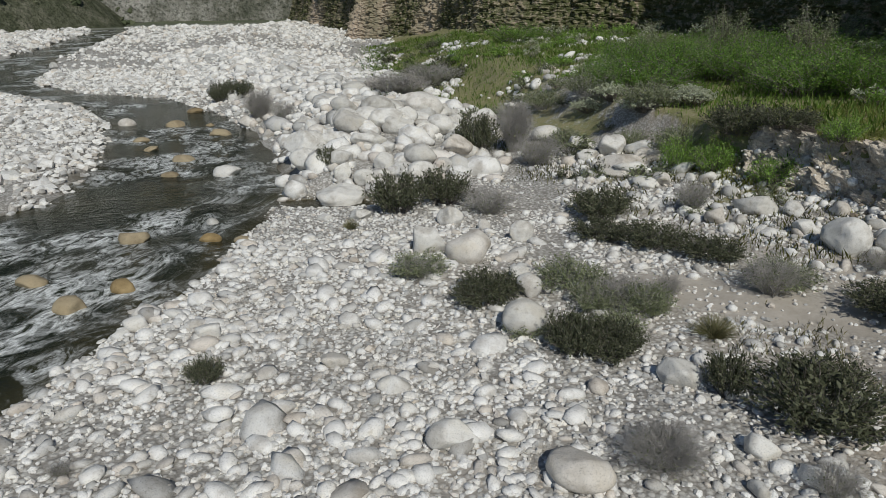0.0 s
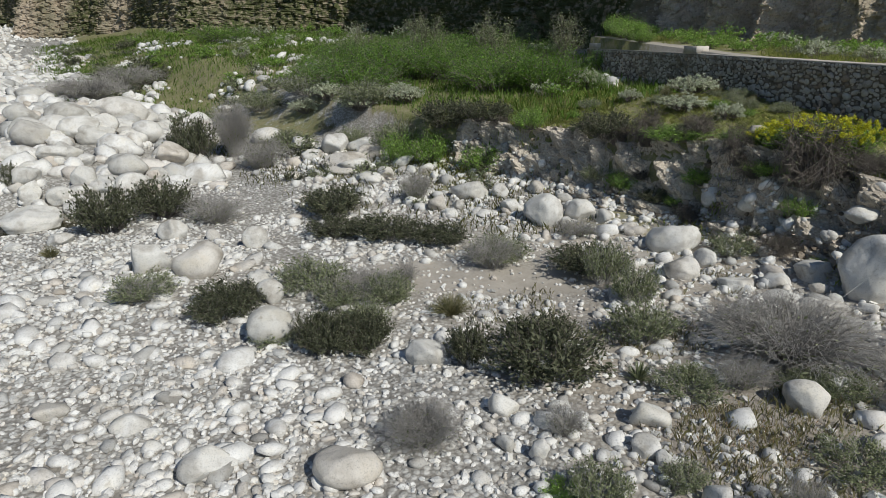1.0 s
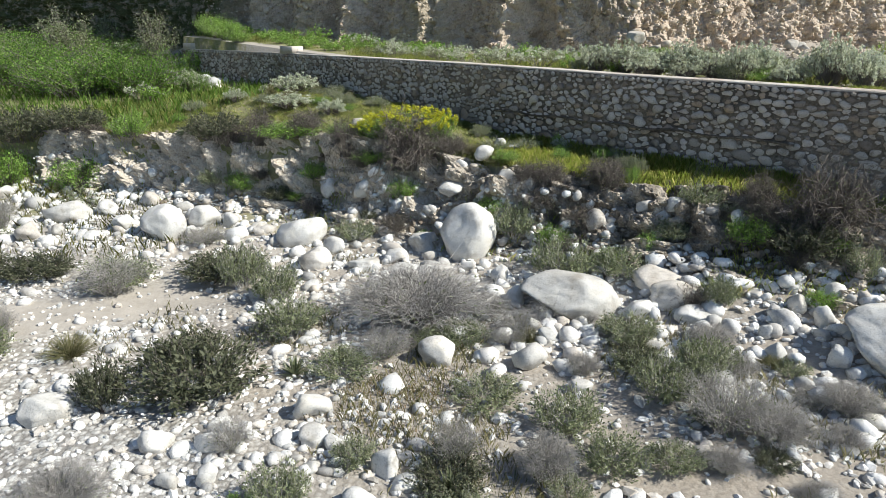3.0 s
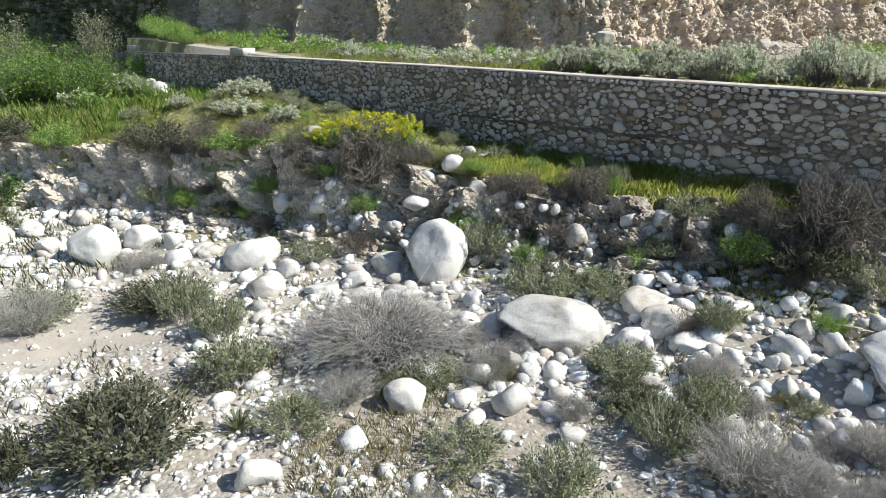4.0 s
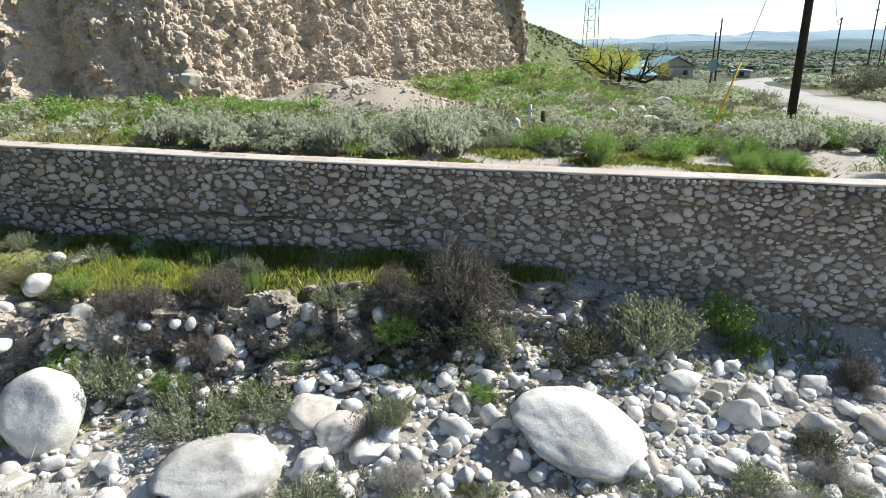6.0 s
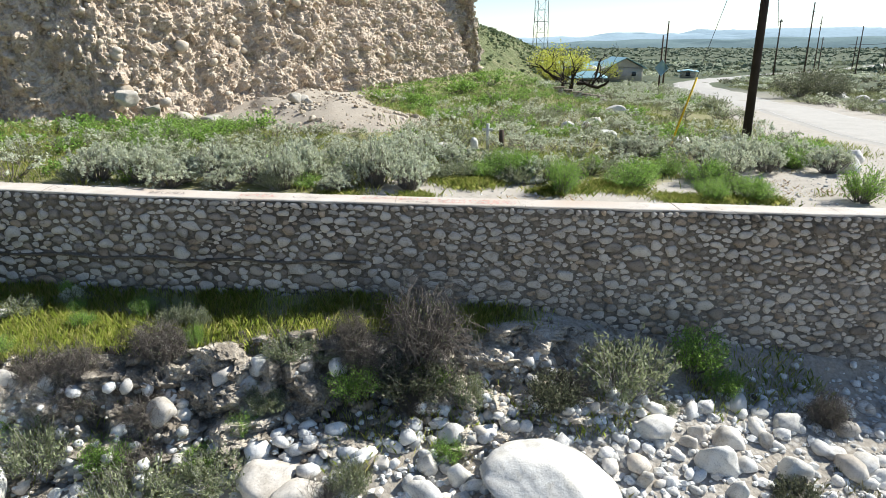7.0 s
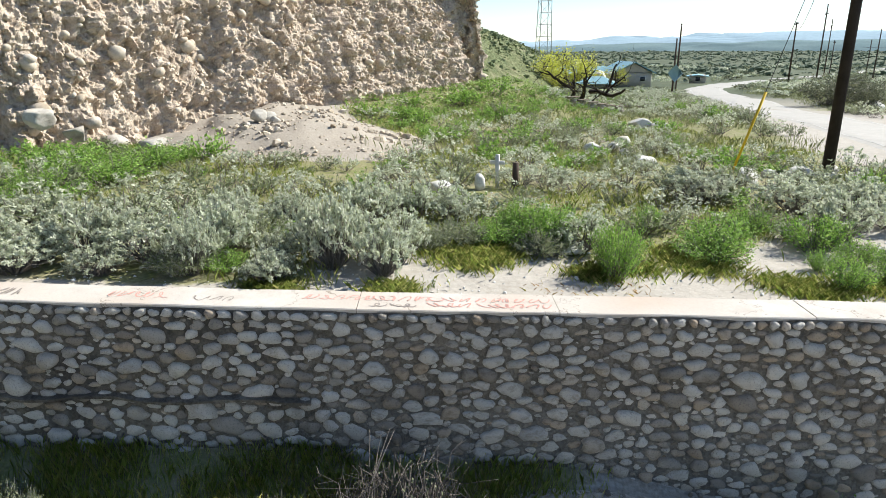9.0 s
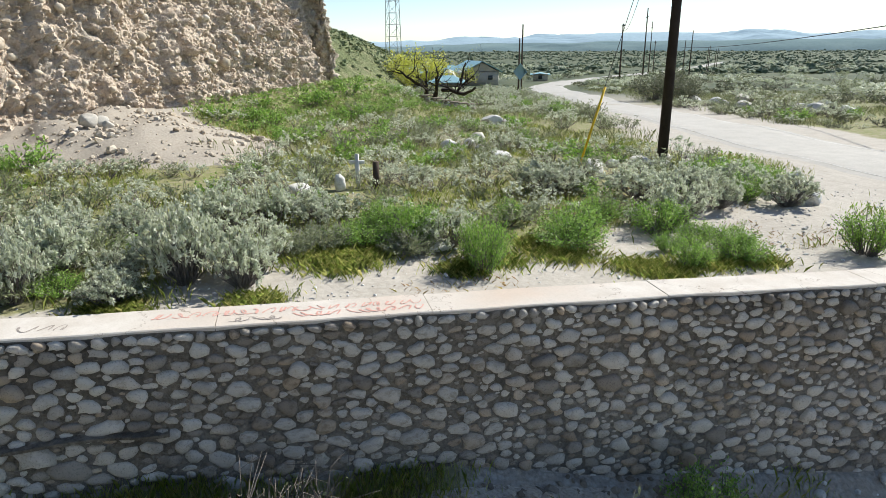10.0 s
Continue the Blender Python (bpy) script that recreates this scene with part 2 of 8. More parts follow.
def make_ground():
    t = Tree("riverbed ground", 0.95, 0.15, "World")
    big, mid, fine = t.noise(0.35, 4), t.noise(2.2, 5, 0.65), t.noise(14, 4, 0.7)
    peb, peb2 = t.cells(9.0), t.cells(24.0)
    hue = t.cells(9.0, out="Color")
    hue2 = t.cells(24.0, out="Color")
    tone = t.math("MULTIPLY", hue, 1.0)
    gravel = t.ramp(tone, (0.0, (0.30, 0.29, 0.265)), (0.45, (0.52, 0.51, 0.48)), (0.8, (0.66, 0.65, 0.62)), (1.0, (0.45, 0.41, 0.36)))
    small = t.ramp(t.math("MULTIPLY", hue2, 1.0), (0.0, (0.22, 0.21, 0.19)), (0.5, (0.45, 0.437, 0.405)), (1.0, (0.62, 0.60, 0.57)))
    gravel = t.mix(t.ramp(mid, (0.42, 0.0), (0.6, 1.0)), gravel, small)
    gravel = t.mix(t.ramp(peb, (0.35, 0.0), (0.62, 0.7)), gravel, (0.17, 0.155, 0.135))
    sand = t.ramp(mid, (0.25, (0.37, 0.335, 0.285)), (0.6, (0.47, 0.43, 0.375)), (0.85, (0.55, 0.51, 0.455)))
    sand = t.mix(t.ramp(fine, (0.5, 0.0), (0.75, 0.4)), sand, (0.30, 0.26, 0.21))
    dirt = t.ramp(fine, (0.2, (0.17, 0.145, 0.115)), (0.5, (0.35, 0.305, 0.25)), (0.85, (0.50, 0.45, 0.375)))
    turf = t.ramp(fine, (0.2, (0.09, 0.10, 0.04)), (0.5, (0.19, 0.205, 0.075)), (0.8, (0.31, 0.31, 0.13)))
    turf = t.mix(t.ramp(mid, (0.38, 0.0), (0.66, 0.8)), turf, t.ramp(fine, (0.3, (0.24, 0.20, 0.13)), (0.7, (0.40, 0.35, 0.25))))
    brush = t.ramp(t.noise(0.05, 8, 0.75), (0.3, (0.065, 0.08, 0.05)), (0.5, (0.10, 0.118, 0.07)), (0.68, (0.17, 0.172, 0.11)))
    c = t.mix(t.attr("sand"), gravel, sand)
    c = t.mix(t.math("MULTIPLY", t.attr("dirt"), t.ramp(mid, (0.3, 0.65), (0.6, 1.0))), c, dirt)
    patch = t.ramp(t.math("ADD", t.attr("green"), t.math("SUBTRACT", mid, 0.5)), (0.42, 0.0), (0.62, 1.0))
    c = t.mix(patch, c, turf)
    c = t.mix(t.attr("plain"), c, brush)
    c = t.mix(t.attr("wet"), c, (0.10, 0.085, 0.055))
    t.colour(c)
    soft = t.math("SUBTRACT", 1.0, t.math("MULTIPLY", t.attr("sand"), 0.85))
    t.bump(t.math("MULTIPLY", peb, soft), 0.6, -0.05)
    t.bump(t.math("MULTIPLY", peb2, soft), 0.4, -0.02)
    t.bump(fine, 0.35, 0.03)
    return t.done()


def make_rock(name, lo, hi, warm, per_island=False):
    t = Tree(name, 0.85, 0.25)
    r = t.island() if per_island else t.rand
    big, fine, mid = t.noise(1.3, 5, 0.6), t.noise(38, 4, 0.7), t.noise(7, 5, 0.65)
    base = t.ramp(r, (0.0, lo), (0.3, hi), (0.78, hi), (0.9, warm), (1.0, lo))
    stain = t.ramp(big, (0.32, (0.62, 0.59, 0.55)), (0.52, (1, 1, 1)), (0.75, (0.93, 0.89, 0.81)))
    c = t.mix(1.0, base, stain, "MULTIPLY")
    speck = t.ramp(fine, (0.3, (0.5, 0.5, 0.5)), (0.46, (1, 1, 1)), (0.7, (1.08, 1.07, 1.05)))
    c = t.mix(0.85, c, speck, "MULTIPLY")
    pit = t.ramp(t.noise(3.1, 7, 0.72, 0.4), (0.30, (0.60, 0.57, 0.52)), (0.44, (1, 1, 1)))
    c = t.mix(0.75, c, pit, "MULTIPLY")
    crack = t.ramp(t.cells(2.3, "DISTANCE_TO_EDGE"), (0.0, 0.62), (0.018, 1.0))
    c = t.mix(t.ramp(mid, (0.5, 0.0), (0.62, 0.5)), c, t.mix(1.0, c, crack, "MULTIPLY"))
    t.colour(c)
    t.bump(mid, 0.5, 0.035)
    t.bump(fine, 0.4, 0.008)
    return t.done()


def make_plain(name, lo, hi, rough=0.85, scale=6.0, bump=0.2, metal=0.0, spec=0.3, dist=0.02):
    t = Tree(name, rough, spec)
    n, f = t.noise(scale, 5, 0.65), t.noise(scale * 9, 3)
    c = t.ramp(n, (0.25, lo), (0.75, hi))
    c = t.mix(t.ramp(f, (0.45, 0.0), (0.8, 0.35)), c, tuple(v * 0.6 for v in lo))
    t.colour(c)
    t.bsdf.inputs["Metallic"].default_value = metal
    if bump:
        t.bump(f, bump, dist)
    return t.done()


def make_leaf(name, a, b, c, rough=0.55, through=0.42):
    t = Tree(name, rough, 0.3)
    r = t.island()
    col = t.ramp(r, (0.0, a), (0.5, b), (1.0, c))
    col = t.mix(t.ramp(t.rand, (0.0, 0.0), (1.0, 0.3)), col, tuple(v * 0.6 for v in b))
    t.colour(col)
    nt = t.nt
    tr = nt.nodes.new("ShaderNodeBsdfTranslucent")
    nt.links.new(col, tr.inputs[0])
    mx = nt.nodes.new("ShaderNodeMixShader")
    mx.inputs[0].default_value = through
    nt.links.new(t.bsdf.outputs[0], mx.inputs[1])
    nt.links.new(tr.outputs[0], mx.inputs[2])
    nt.links.new(mx.outputs[0], nt.nodes["Material Output"].inputs[0])
    return t.done()


def make_water():
    t = Tree("running water", 0.06, 0.15, "World")
    comb = t.nt.nodes.new("ShaderNodeCombineXYZ")
    for k, name in enumerate(("along", "across")):
        t.nt.links.new(t.attr(name), comb.inputs[k])
    flow_co = comb.outputs[0]
    flow = t.noise(0.42, 5, 0.6, 0.8, co=flow_co, stretch=(0.75, 1.0, 1.0))
    streak = t.noise(1.0, 9, 0.72, 2.2, co=flow_co, stretch=(0.75, 1.25, 1))
    curl = t.noise(5.0, 5, 0.7, 1.5, co=flow_co, stretch=(0.7, 1.2, 1))
    rip, rip2 = t.noise(2.4, 5, 0.65, 0.8, co=flow_co, stretch=(1.2, 0.8, 1)), t.noise(8, 3, 0.6, 0.4, co=flow_co)
    foam = t.math("MULTIPLY", t.ramp(flow, (0.42, 0.0), (0.56, 1.0)), t.ramp(streak, (0.42, 0.0), (0.60, 1.0)))
    foam = t.math("MULTIPLY", t.math("MULTIPLY", foam, t.ramp(curl, (0.35, 0.25), (0.6, 1.0))), t.attr("rapid"))
    deep = t.ramp(flow, (0.35, (0.006, 0.010, 0.005)), (0.6, (0.020, 0.026, 0.012)))
    deep = t.mix(t.attr("shallow"), deep, (0.045, 0.040, 0.018))
    t.colour(t.mix(t.math("MULTIPLY", foam, 1.2, True), deep, (0.84, 0.86, 0.85)))
    t.put(t.bsdf.inputs["Roughness"], t.ramp(foam, (0.0, 0.08), (0.4, 0.6)))
    t.bump(rip, 0.6, 0.14)
    t.bump(rip2, 0.3, 0.03)
    t.bump(foam, 0.5, 0.08)
    return t.done()


def make_cliff():
    t = Tree("conglomerate cliff", 0.95, 0.1, "World")
    big, mid, fine = t.noise(0.22, 4), t.noise(1.6, 6, 0.7), t.noise(9, 5, 0.7)
    strata = t.noise(0.8, 5, 0.6, 0.3, stretch=(0.25, 0.25, 1.6))
    c = t.ramp(mid, (0.25, (0.27, 0.21, 0.155)), (0.5, (0.60, 0.49, 0.385)), (0.75, (0.75, 0.655, 0.55)))
    c = t.mix(t.ramp(strata, (0.4, 0.0), (0.65, 0.5)), c, (0.57, 0.49, 0.395))
    peb = t.cells(7.0)
    c = t.mix(t.ramp(peb, (0.0, 0.75), (0.22, 0.0)), c, t.ramp(t.math("MULTIPLY", t.cells(7.0, out="Color"), 1.0), (0.0, (0.33, 0.285, 0.235)), (1.0, (0.74, 0.70, 0.63))))
    # Dark flecks put the shade of small crevices into the colour.
    c = t.mix(t.ramp(fine, (0.5, 0.0), (0.75, 0.6)), c, (0.17, 0.13, 0.09))
    # Dark cover: weeds, and the alcove's shade painted into the cliff colour.
    weed_shade = t.math("MULTIPLY", t.attr("weed_shade"), t.ramp(mid, (0.33, 0.0), (0.5, 1.0)))
    c = t.mix(weed_shade, c, t.ramp(fine, (0.3, (0.05, 0.06, 0.025)), (0.7, (0.14, 0.15, 0.07))))
    t.colour(c)
    t.bump(mid, 0.9, 0.25)
    t.bump(peb, 0.6, -0.08)
    t.bump(fine, 0.8, 0.07)
    return t.done()


def make_earth():
    t = Tree("eroded earth bank", 0.95, 0.1, "World")
    mid, fine, big = t.noise(2.4, 6, 0.7), t.noise(16, 5, 0.7), t.noise(0.7, 4, 0.6)
    c = t.ramp(fine, (0.25, (0.28, 0.24, 0.19)), (0.5, (0.54, 0.48, 0.40)), (0.8, (0.70, 0.65, 0.57)))
    # Noise patches of a darker brown, limited to part of the bank.
    c = t.mix(t.math("MULTIPLY", t.ramp(big, (0.42, 0.0), (0.54, 0.8)), t.attr("dark_patch")), c, t.ramp(fine, (0.3, (0.09, 0.075, 0.06)), (0.7, (0.24, 0.21, 0.17))))
    peb = t.cells(11.0)
    c = t.mix(t.ramp(peb, (0.0, 0.8), (0.26, 0.0)), c, t.ramp(t.math("MULTIPLY", t.cells(11.0, out="Color"), 1.0), (0.0, (0.26, 0.23, 0.19)), (1.0, (0.62, 0.60, 0.56))))
    t.colour(c)
    t.bump(mid, 0.8, 0.12)
    t.bump(peb, 0.6, -0.05)
    t.bump(fine, 0.7, 0.03)
    return t.done()


def make_hillside(name, dark, mid_tone, pale, scale):
    """A far slope of scrub and bare gullies."""
    t = Tree(name, 0.95, 0.1, "World")
    big, mid, fine = t.noise(scale, 6, 0.65, 0.6, stretch=(1, 1, 0.45)), t.noise(scale * 5, 6, 0.7), t.noise(scale * 28, 4, 0.7)
    c = t.ramp(mid, (0.32, dark), (0.5, mid_tone), (0.66, tuple(0.5 * (a + b) for a, b in zip(mid_tone, pale))))
    c = t.mix(t.ramp(big, (0.5, 0.0), (0.6, 0.9)), c, t.ramp(mid, (0.35, mid_tone), (0.6, pale)))
    c = t.mix(t.ramp(fine, (0.48, 0.0), (0.62, 0.75)), c, tuple(v * 0.7 for v in dark))
    t.colour(c)
    t.bump(mid, 1.0, 0.12 / scale)
    t.bump(fine, 0.8, 0.03 / scale)
    return t.done()


def make_mortar():
    t = Tree("wall mortar", 0.95, 0.1, "World")
    mid, fine, big = t.noise(2.5, 5, 0.65), t.noise(22, 4, 0.7), t.noise(0.4, 4, 0.6, 0.4, stretch=(1, 1, 0.5))
    c = t.ramp(fine, (0.25, (0.08, 0.066, 0.052)), (0.7, (0.29, 0.25, 0.20)))
    c = t.mix(t.ramp(mid, (0.4, 0.0), (0.62, 0.75)), c, t.ramp(t.noise(9, 5, 0.7), (0.35, (0.16, 0.135, 0.105)), (0.65, (0.40, 0.35, 0.285))))
    c = t.mix(t.ramp(big, (0.50, 0.0), (0.62, 0.6)), c, (0.085, 0.075, 0.065))
    sep = t.nt.nodes.new("ShaderNodeSeparateXYZ")
    t.nt.links.new(t.co, sep.inputs[0])
    coat = t.math("ADD", t.math("MULTIPLY", t.math("SUBTRACT", 4.05, sep.outputs[2]), 0.30), t.math("SUBTRACT", t.noise(0.9, 5, 0.7, 0.5), 0.5))
    c = t.mix(t.ramp(coat, (0.04, 0.0), (0.12, 0.4)), c, t.ramp(fine, (0.3, (0.22, 0.205, 0.185)), (0.7, (0.38, 0.36, 0.33))))
    t.colour(c)
    t.bump(t.noise(5.5, 6, 0.7, 0.6), 1.0, 0.12)
    t.bump(fine, 0.8, 0.03)
    return t.done()


def make_concrete():
    t = Tree("weathered concrete", 0.9, 0.2, "World")
    mid, fine, big = t.noise(2.0, 6, 0.65), t.noise(40, 3, 0.7), t.noise(0.5, 4, 0.6)
    c = t.ramp(mid, (0.25, (0.48, 0.43, 0.375)), (0.6, (0.60, 0.56, 0.51)), (0.85, (0.66, 0.625, 0.58)))
    c = t.mix(t.ramp(big, (0.5, 0.0), (0.68, 0.45)), c, (0.44, 0.30, 0.20))
    wobble = t.nt.nodes.new("ShaderNodeVectorMath")
    wobble.operation = "ADD"
    t.nt.links.new(t.co, wobble.inputs[0])
    t.nt.links.new(t.math("MULTIPLY", t.noise(1.4, 4), 1.6), wobble.inputs[1])
    crack = t.ramp(t.cells(0.3, "DISTANCE_TO_EDGE", co=wobble.outputs[0]), (0.0, 0.8), (0.004, 0.0))
    c = t.mix(crack, c, (0.2, 0.16, 0.12))
    c = t.mix(t.ramp(fine, (0.5, 0.0), (0.85, 0.5)), c, (0.35, 0.30, 0.25))
    t.colour(c)
    t.bump(fine, 0.3, 0.006)
    return t.done()


EARTH = make_earth()
GROUND, WATER, CLIFF_MAT, MORTAR, CONCRETE = make_ground(), make_water(), make_cliff(), make_mortar(), make_concrete()
BOULDER = make_rock("pale granite boulder", (0.52, 0.51, 0.48), (0.67, 0.66, 0.63), (0.62, 0.58, 0.525))
COBBLE = make_rock("river cobbles", (0.42, 0.42, 0.41), (0.77, 0.765, 0.745), (0.64, 0.59, 0.53), True)
WALL_STONE = make_rock("wall stone", (0.25, 0.215, 0.18), (0.55, 0.51, 0.455), (0.43, 0.34, 0.25))
WALL_STUFF = make_rock("wall stones", (0.25, 0.215, 0.18), (0.55, 0.51, 0.455), (0.43, 0.34, 0.25), True)
CLIFF_STONE = make_rock("cliff stones", (0.42, 0.345, 0.26), (0.58, 0.50, 0.40), (0.66, 0.60, 0.52), True)
CLIFF_BLOCK = make_rock("grey cliff blocks", (0.40, 0.37, 0.32), (0.52, 0.49, 0.44), (0.50, 0.43, 0.35))
WET_ROCK = make_rock("wet river boulder", (0.22, 0.165, 0.09), (0.36, 0.30, 0.20), (0.34, 0.25, 0.12))
# ---- mesh helpers ----
def link(name, verts, faces, material, parent=None, label="", flat=False):
    me = bpy.data.meshes.new(name)
    me.from_pydata([tuple(v) for v in verts] if not isinstance(verts, np.ndarray) else verts.tolist(), [], faces if isinstance(faces, list) else faces.tolist())
    me.materials.append(material)
    if not flat:
        me.polygons.foreach_set("use_smooth", np.ones(len(me.polygons), dtype=bool))
    me.update()
    ob = new(name, me)
    if parent:
        ob.parent = parent
    if label:
        ob["label"] = label
    return ob


def grid_faces(n, m):
    """Quads of an n by m grid of points, row by row."""
    i = np.arange(n - 1)[:, None] * m + np.arange(m - 1)[None]
    i = i.ravel()
    return np.stack([i, i + 1, i + m + 1, i + m], 1)


def set_attr(ob, name, values):
    a = ob.data.attributes.new(name, "FLOAT", "POINT")
    a.data.foreach_set("value", np.asarray(values, dtype=np.float32).ravel())


def ball(level):
    bm = bmesh.new()
    bmesh.ops.create_icosphere(bm, subdivisions=level, radius=1.0)
    v = np.array([p.co for p in bm.verts])
    f = np.array([[p.index for p in q.verts] for q in bm.faces])
    bm.free()
    return v, f


BALLS = {k: ball(k) for k in (1, 2, 3, 4, 5)}


def lump(v, seed, size, amount):
    """Noise on points of the unit ball, from three turned planes."""
    return (fbm(v[:, 0] + 7.3, v[:, 1] + v[:, 2] * 0.37, size, 3, seed) + fbm(v[:, 1] - 3.1, v[:, 2] - v[:, 0] * 0.41, size, 3, seed + 5)
            + fbm(v[:, 2] + 1.7, v[:, 0] + v[:, 1] * 0.33, size, 3, seed + 9)) * amount


def rock_shape(level, seed, facets=5, rough=0.32):
    """A worn boulder about one unit across its half-axes: a ball cut by soft planes and roughened."""
    rs = np.random.RandomState(seed)
    v, f = BALLS[level]
    r = np.ones(len(v))
    for _ in range(facets):
        d = rs.normal(size=3)
        d /= np.linalg.norm(d)
        cut = rs.uniform(0.5, 0.88)
        along = v @ d
        lim = cut / np.maximum(along, 1e-3)
        r = np.where(along > 0, np.minimum(r, lim), r)
    r = r * (1 + lump(v, seed, 1.1, rough)) * (1 + lump(v, seed + 40, 0.33, rough * 0.3)) * (1 + lump(v, seed + 60, 0.12, rough * 0.09))
    return v * r[:, None], f


def hull_shape(count, seed):
    """A small angular stone: the hull of a few points on a rough ball."""
    rs = np.random.RandomState(seed)
    p = rs.normal(size=(count, 3))
    p /= np.linalg.norm(p, axis=1)[:, None]
    for _ in range(30):
        d = p[:, None] - p[None]
        q = (d * d).sum(2) + np.eye(count)
        p = p + 0.04 * (d / q[..., None] ** 1.5).sum(1)
        p /= np.linalg.norm(p, axis=1)[:, None]
    p = p * rs.uniform(0.85, 1.1, (count, 1))
    bm = bmesh.new()
    for c in p:
        bm.verts.new(c)
    bmesh.ops.convex_hull(bm, input=bm.verts)
    for v in [v for v in bm.verts if not v.link_faces]:
        bm.verts.remove(v)
    bm.verts.index_update()
    v = np.array([c.co for c in bm.verts])
    f = np.array([[c.index for c in q.verts] for q in bm.faces])
    bm.free()
    return v, f


def strip(centre, half, z_of, lift):
    """Points along a line in plan, left and right of it, draped on the land."""
    c = np.array(centre, float)
    d = np.gradient(c, axis=0)
    d /= np.linalg.norm(d, axis=1)[:, None]
    n = np.stack([-d[:, 1], d[:, 0]], 1)
    rows = []
    for k in half:
        p = c + n * k
        rows.append(np.column_stack([p, z_of(p[:, 0], p[:, 1]) + lift]))
    return np.stack(rows, 1)


def dense(points, step):
    """Points of a polyline, rounded and evenly spaced."""
    p = np.array(points, float)
    s = np.r_[0, np.cumsum(np.linalg.norm(np.diff(p, axis=0), axis=1))]
    t = np.arange(0, s[-1], step)
    q = np.stack([np.interp(t, s, p[:, k]) for k in range(p.shape[1])], 1)
    w = max(1, int(3.0 / step))
    pad = np.concatenate([np.repeat(q[:1], w, 0), q, np.repeat(q[-1:], w, 0)])
    ker = np.ones(2 * w + 1) / (2 * w + 1)
    return np.stack([np.convolve(pad[:, k], ker, "valid") for k in range(p.shape[1])], 1)


# ---- ground ----
def build_ground():
    far = np.geomspace(1, 60, 26) - 1
    u = np.unique(np.r_[-80 - far[1:] * 10, np.arange(-80, -34, 1.5), np.arange(-34, -0.01, 0.22), 0.0, 0.12, 0.24, 0.26, 0.4, 0.62, np.arange(0.9, 32, 0.5), np.arange(32, 90, 2.5), 90 + far[1:] * 45])
    y = np.unique(np.r_[-40 - far[1:] * 50, np.arange(-40, -12, 1.0), np.arange(-12, 32, 0.25), np.arange(32, 75, 0.8), WALL_END - 0.01, WALL_END + 0.01, np.arange(75, 160, 3), 160 + far[1:] * 10])
    Y, U = np.meshgrid(y, u, indexing="ij")
    X = U + wall_x(Y)
    Z = ground_z(X, Y)
    foot, top = np.interp(Y, BANK_Y, BANK_FOOT), np.interp(Y, BANK_Y, BANK_TOP)
    Z = Z - 0.95 * smooth(0.0, 0.25, up_bank(X, Y)) * smooth(0.97, 0.82, up_bank(X, Y)) * smooth(-5.0, -4.2, Y) * smooth(26.5, 25.5, Y)
    ob = link("ground", np.stack([X, Y, Z], -1).reshape(-1, 3), grid_faces(len(y), len(u)), GROUND)
    foot, top = np.interp(Y, BANK_Y, BANK_FOOT), np.interp(Y, BANK_Y, BANK_TOP)
    edge = river_edge(X, Y)
    behind = (U > 0.2) | (Y > WALL_END)
    on_shelf = smooth(0.8, 0.97, up_bank(X, Y)) * ~behind
    n1, n2 = fbm(X, Y, 4, 3, 21), fbm(X, Y, 9, 3, 23)
    meadow = smooth(2, 9, X - foot - (Y - 45) * 0.0) * smooth(24, 34, Y) + smooth(16, 30, Y) * (X > top) * ~behind
    green = np.clip(on_shelf * smooth(-4.5, -1, Y) * (0.75 + n1) + meadow * (0.8 + n1), 0, 1)
    gap = cliff_gap(X, Y)
    shoulder = (U > 0.7) * np.maximum(smooth(0, 1.2, gap), smooth(-4, -2, gap) * smooth(1, -2, Y))
    bare = smooth(0.03, 0.22, talus(X, Y) + n1 * 0.12)
    road_side = smooth(3.4, 2.0, U) * smooth(2, 0, Y) + smooth(3.0, 1.6, np.abs(X - np.interp(-Y, [6.5, 9.5, 14, 18.5, 22], [18.6, 20.3, 22, 24, 25]))) * smooth(-5, -8, Y) + smooth(1.4, 0.8, U) * 0.7 + smooth(6.5, 4.5, road_gap(X, Y))
    green = np.where(U > 0.3, np.clip(shoulder * (0.78 + n1 * 0.7 - bare * 1.5 - road_side), 0, 1), green)
    green = np.maximum(green, smooth(-7, -2, X - foot) * smooth(40, 50, Y) * (0.75 + n1 * 0.8) * (U < 0) )
    green = np.maximum(green, np.where((Y > 6) & (Y < 44) & (X < top) & (X > foot - 9), 0.32 + n1 * 1.1 + n2 * 0.6, 0) * smooth(1.0, 6.0, X - np.interp(Y, [6, 20, 30, 44], [16, 5, 2, 0])))
    face = smooth(-0.5, 0.3, X - foot) * smooth(0.98, 0.8, up_bank(X, Y)) * ~behind
    sand = np.clip(0.55 + n2 * 1.8, 0, 1) * smooth(-5, 3, X) * smooth(30, 14, Y)
    sand = np.maximum(sand, smooth(1.6, 0.7, trail_gap(X, Y)))
    sand = np.where(U > 0.2, 0.9, sand)
    face = face * smooth(36, 27, Y)
    dirt = np.clip(smooth(2.5, 6.5, X + n2 * 6) * smooth(16, 10, Y) * (X < foot) * (0.5 + n1 * 1.8) + face + on_shelf * 0.8 + (U > 0.5) * smooth(2.5, 0.5, gap) * 0.5 * (1 - bare) + (U > 0.5) * bare * (0.85 + n1 * 0.5), 0, 1)
    plain = smooth(55, 105, np.hypot(X - 15, Y)) * (X > 10) + smooth(150, 260, np.hypot(X, Y)) * (X <= 10)
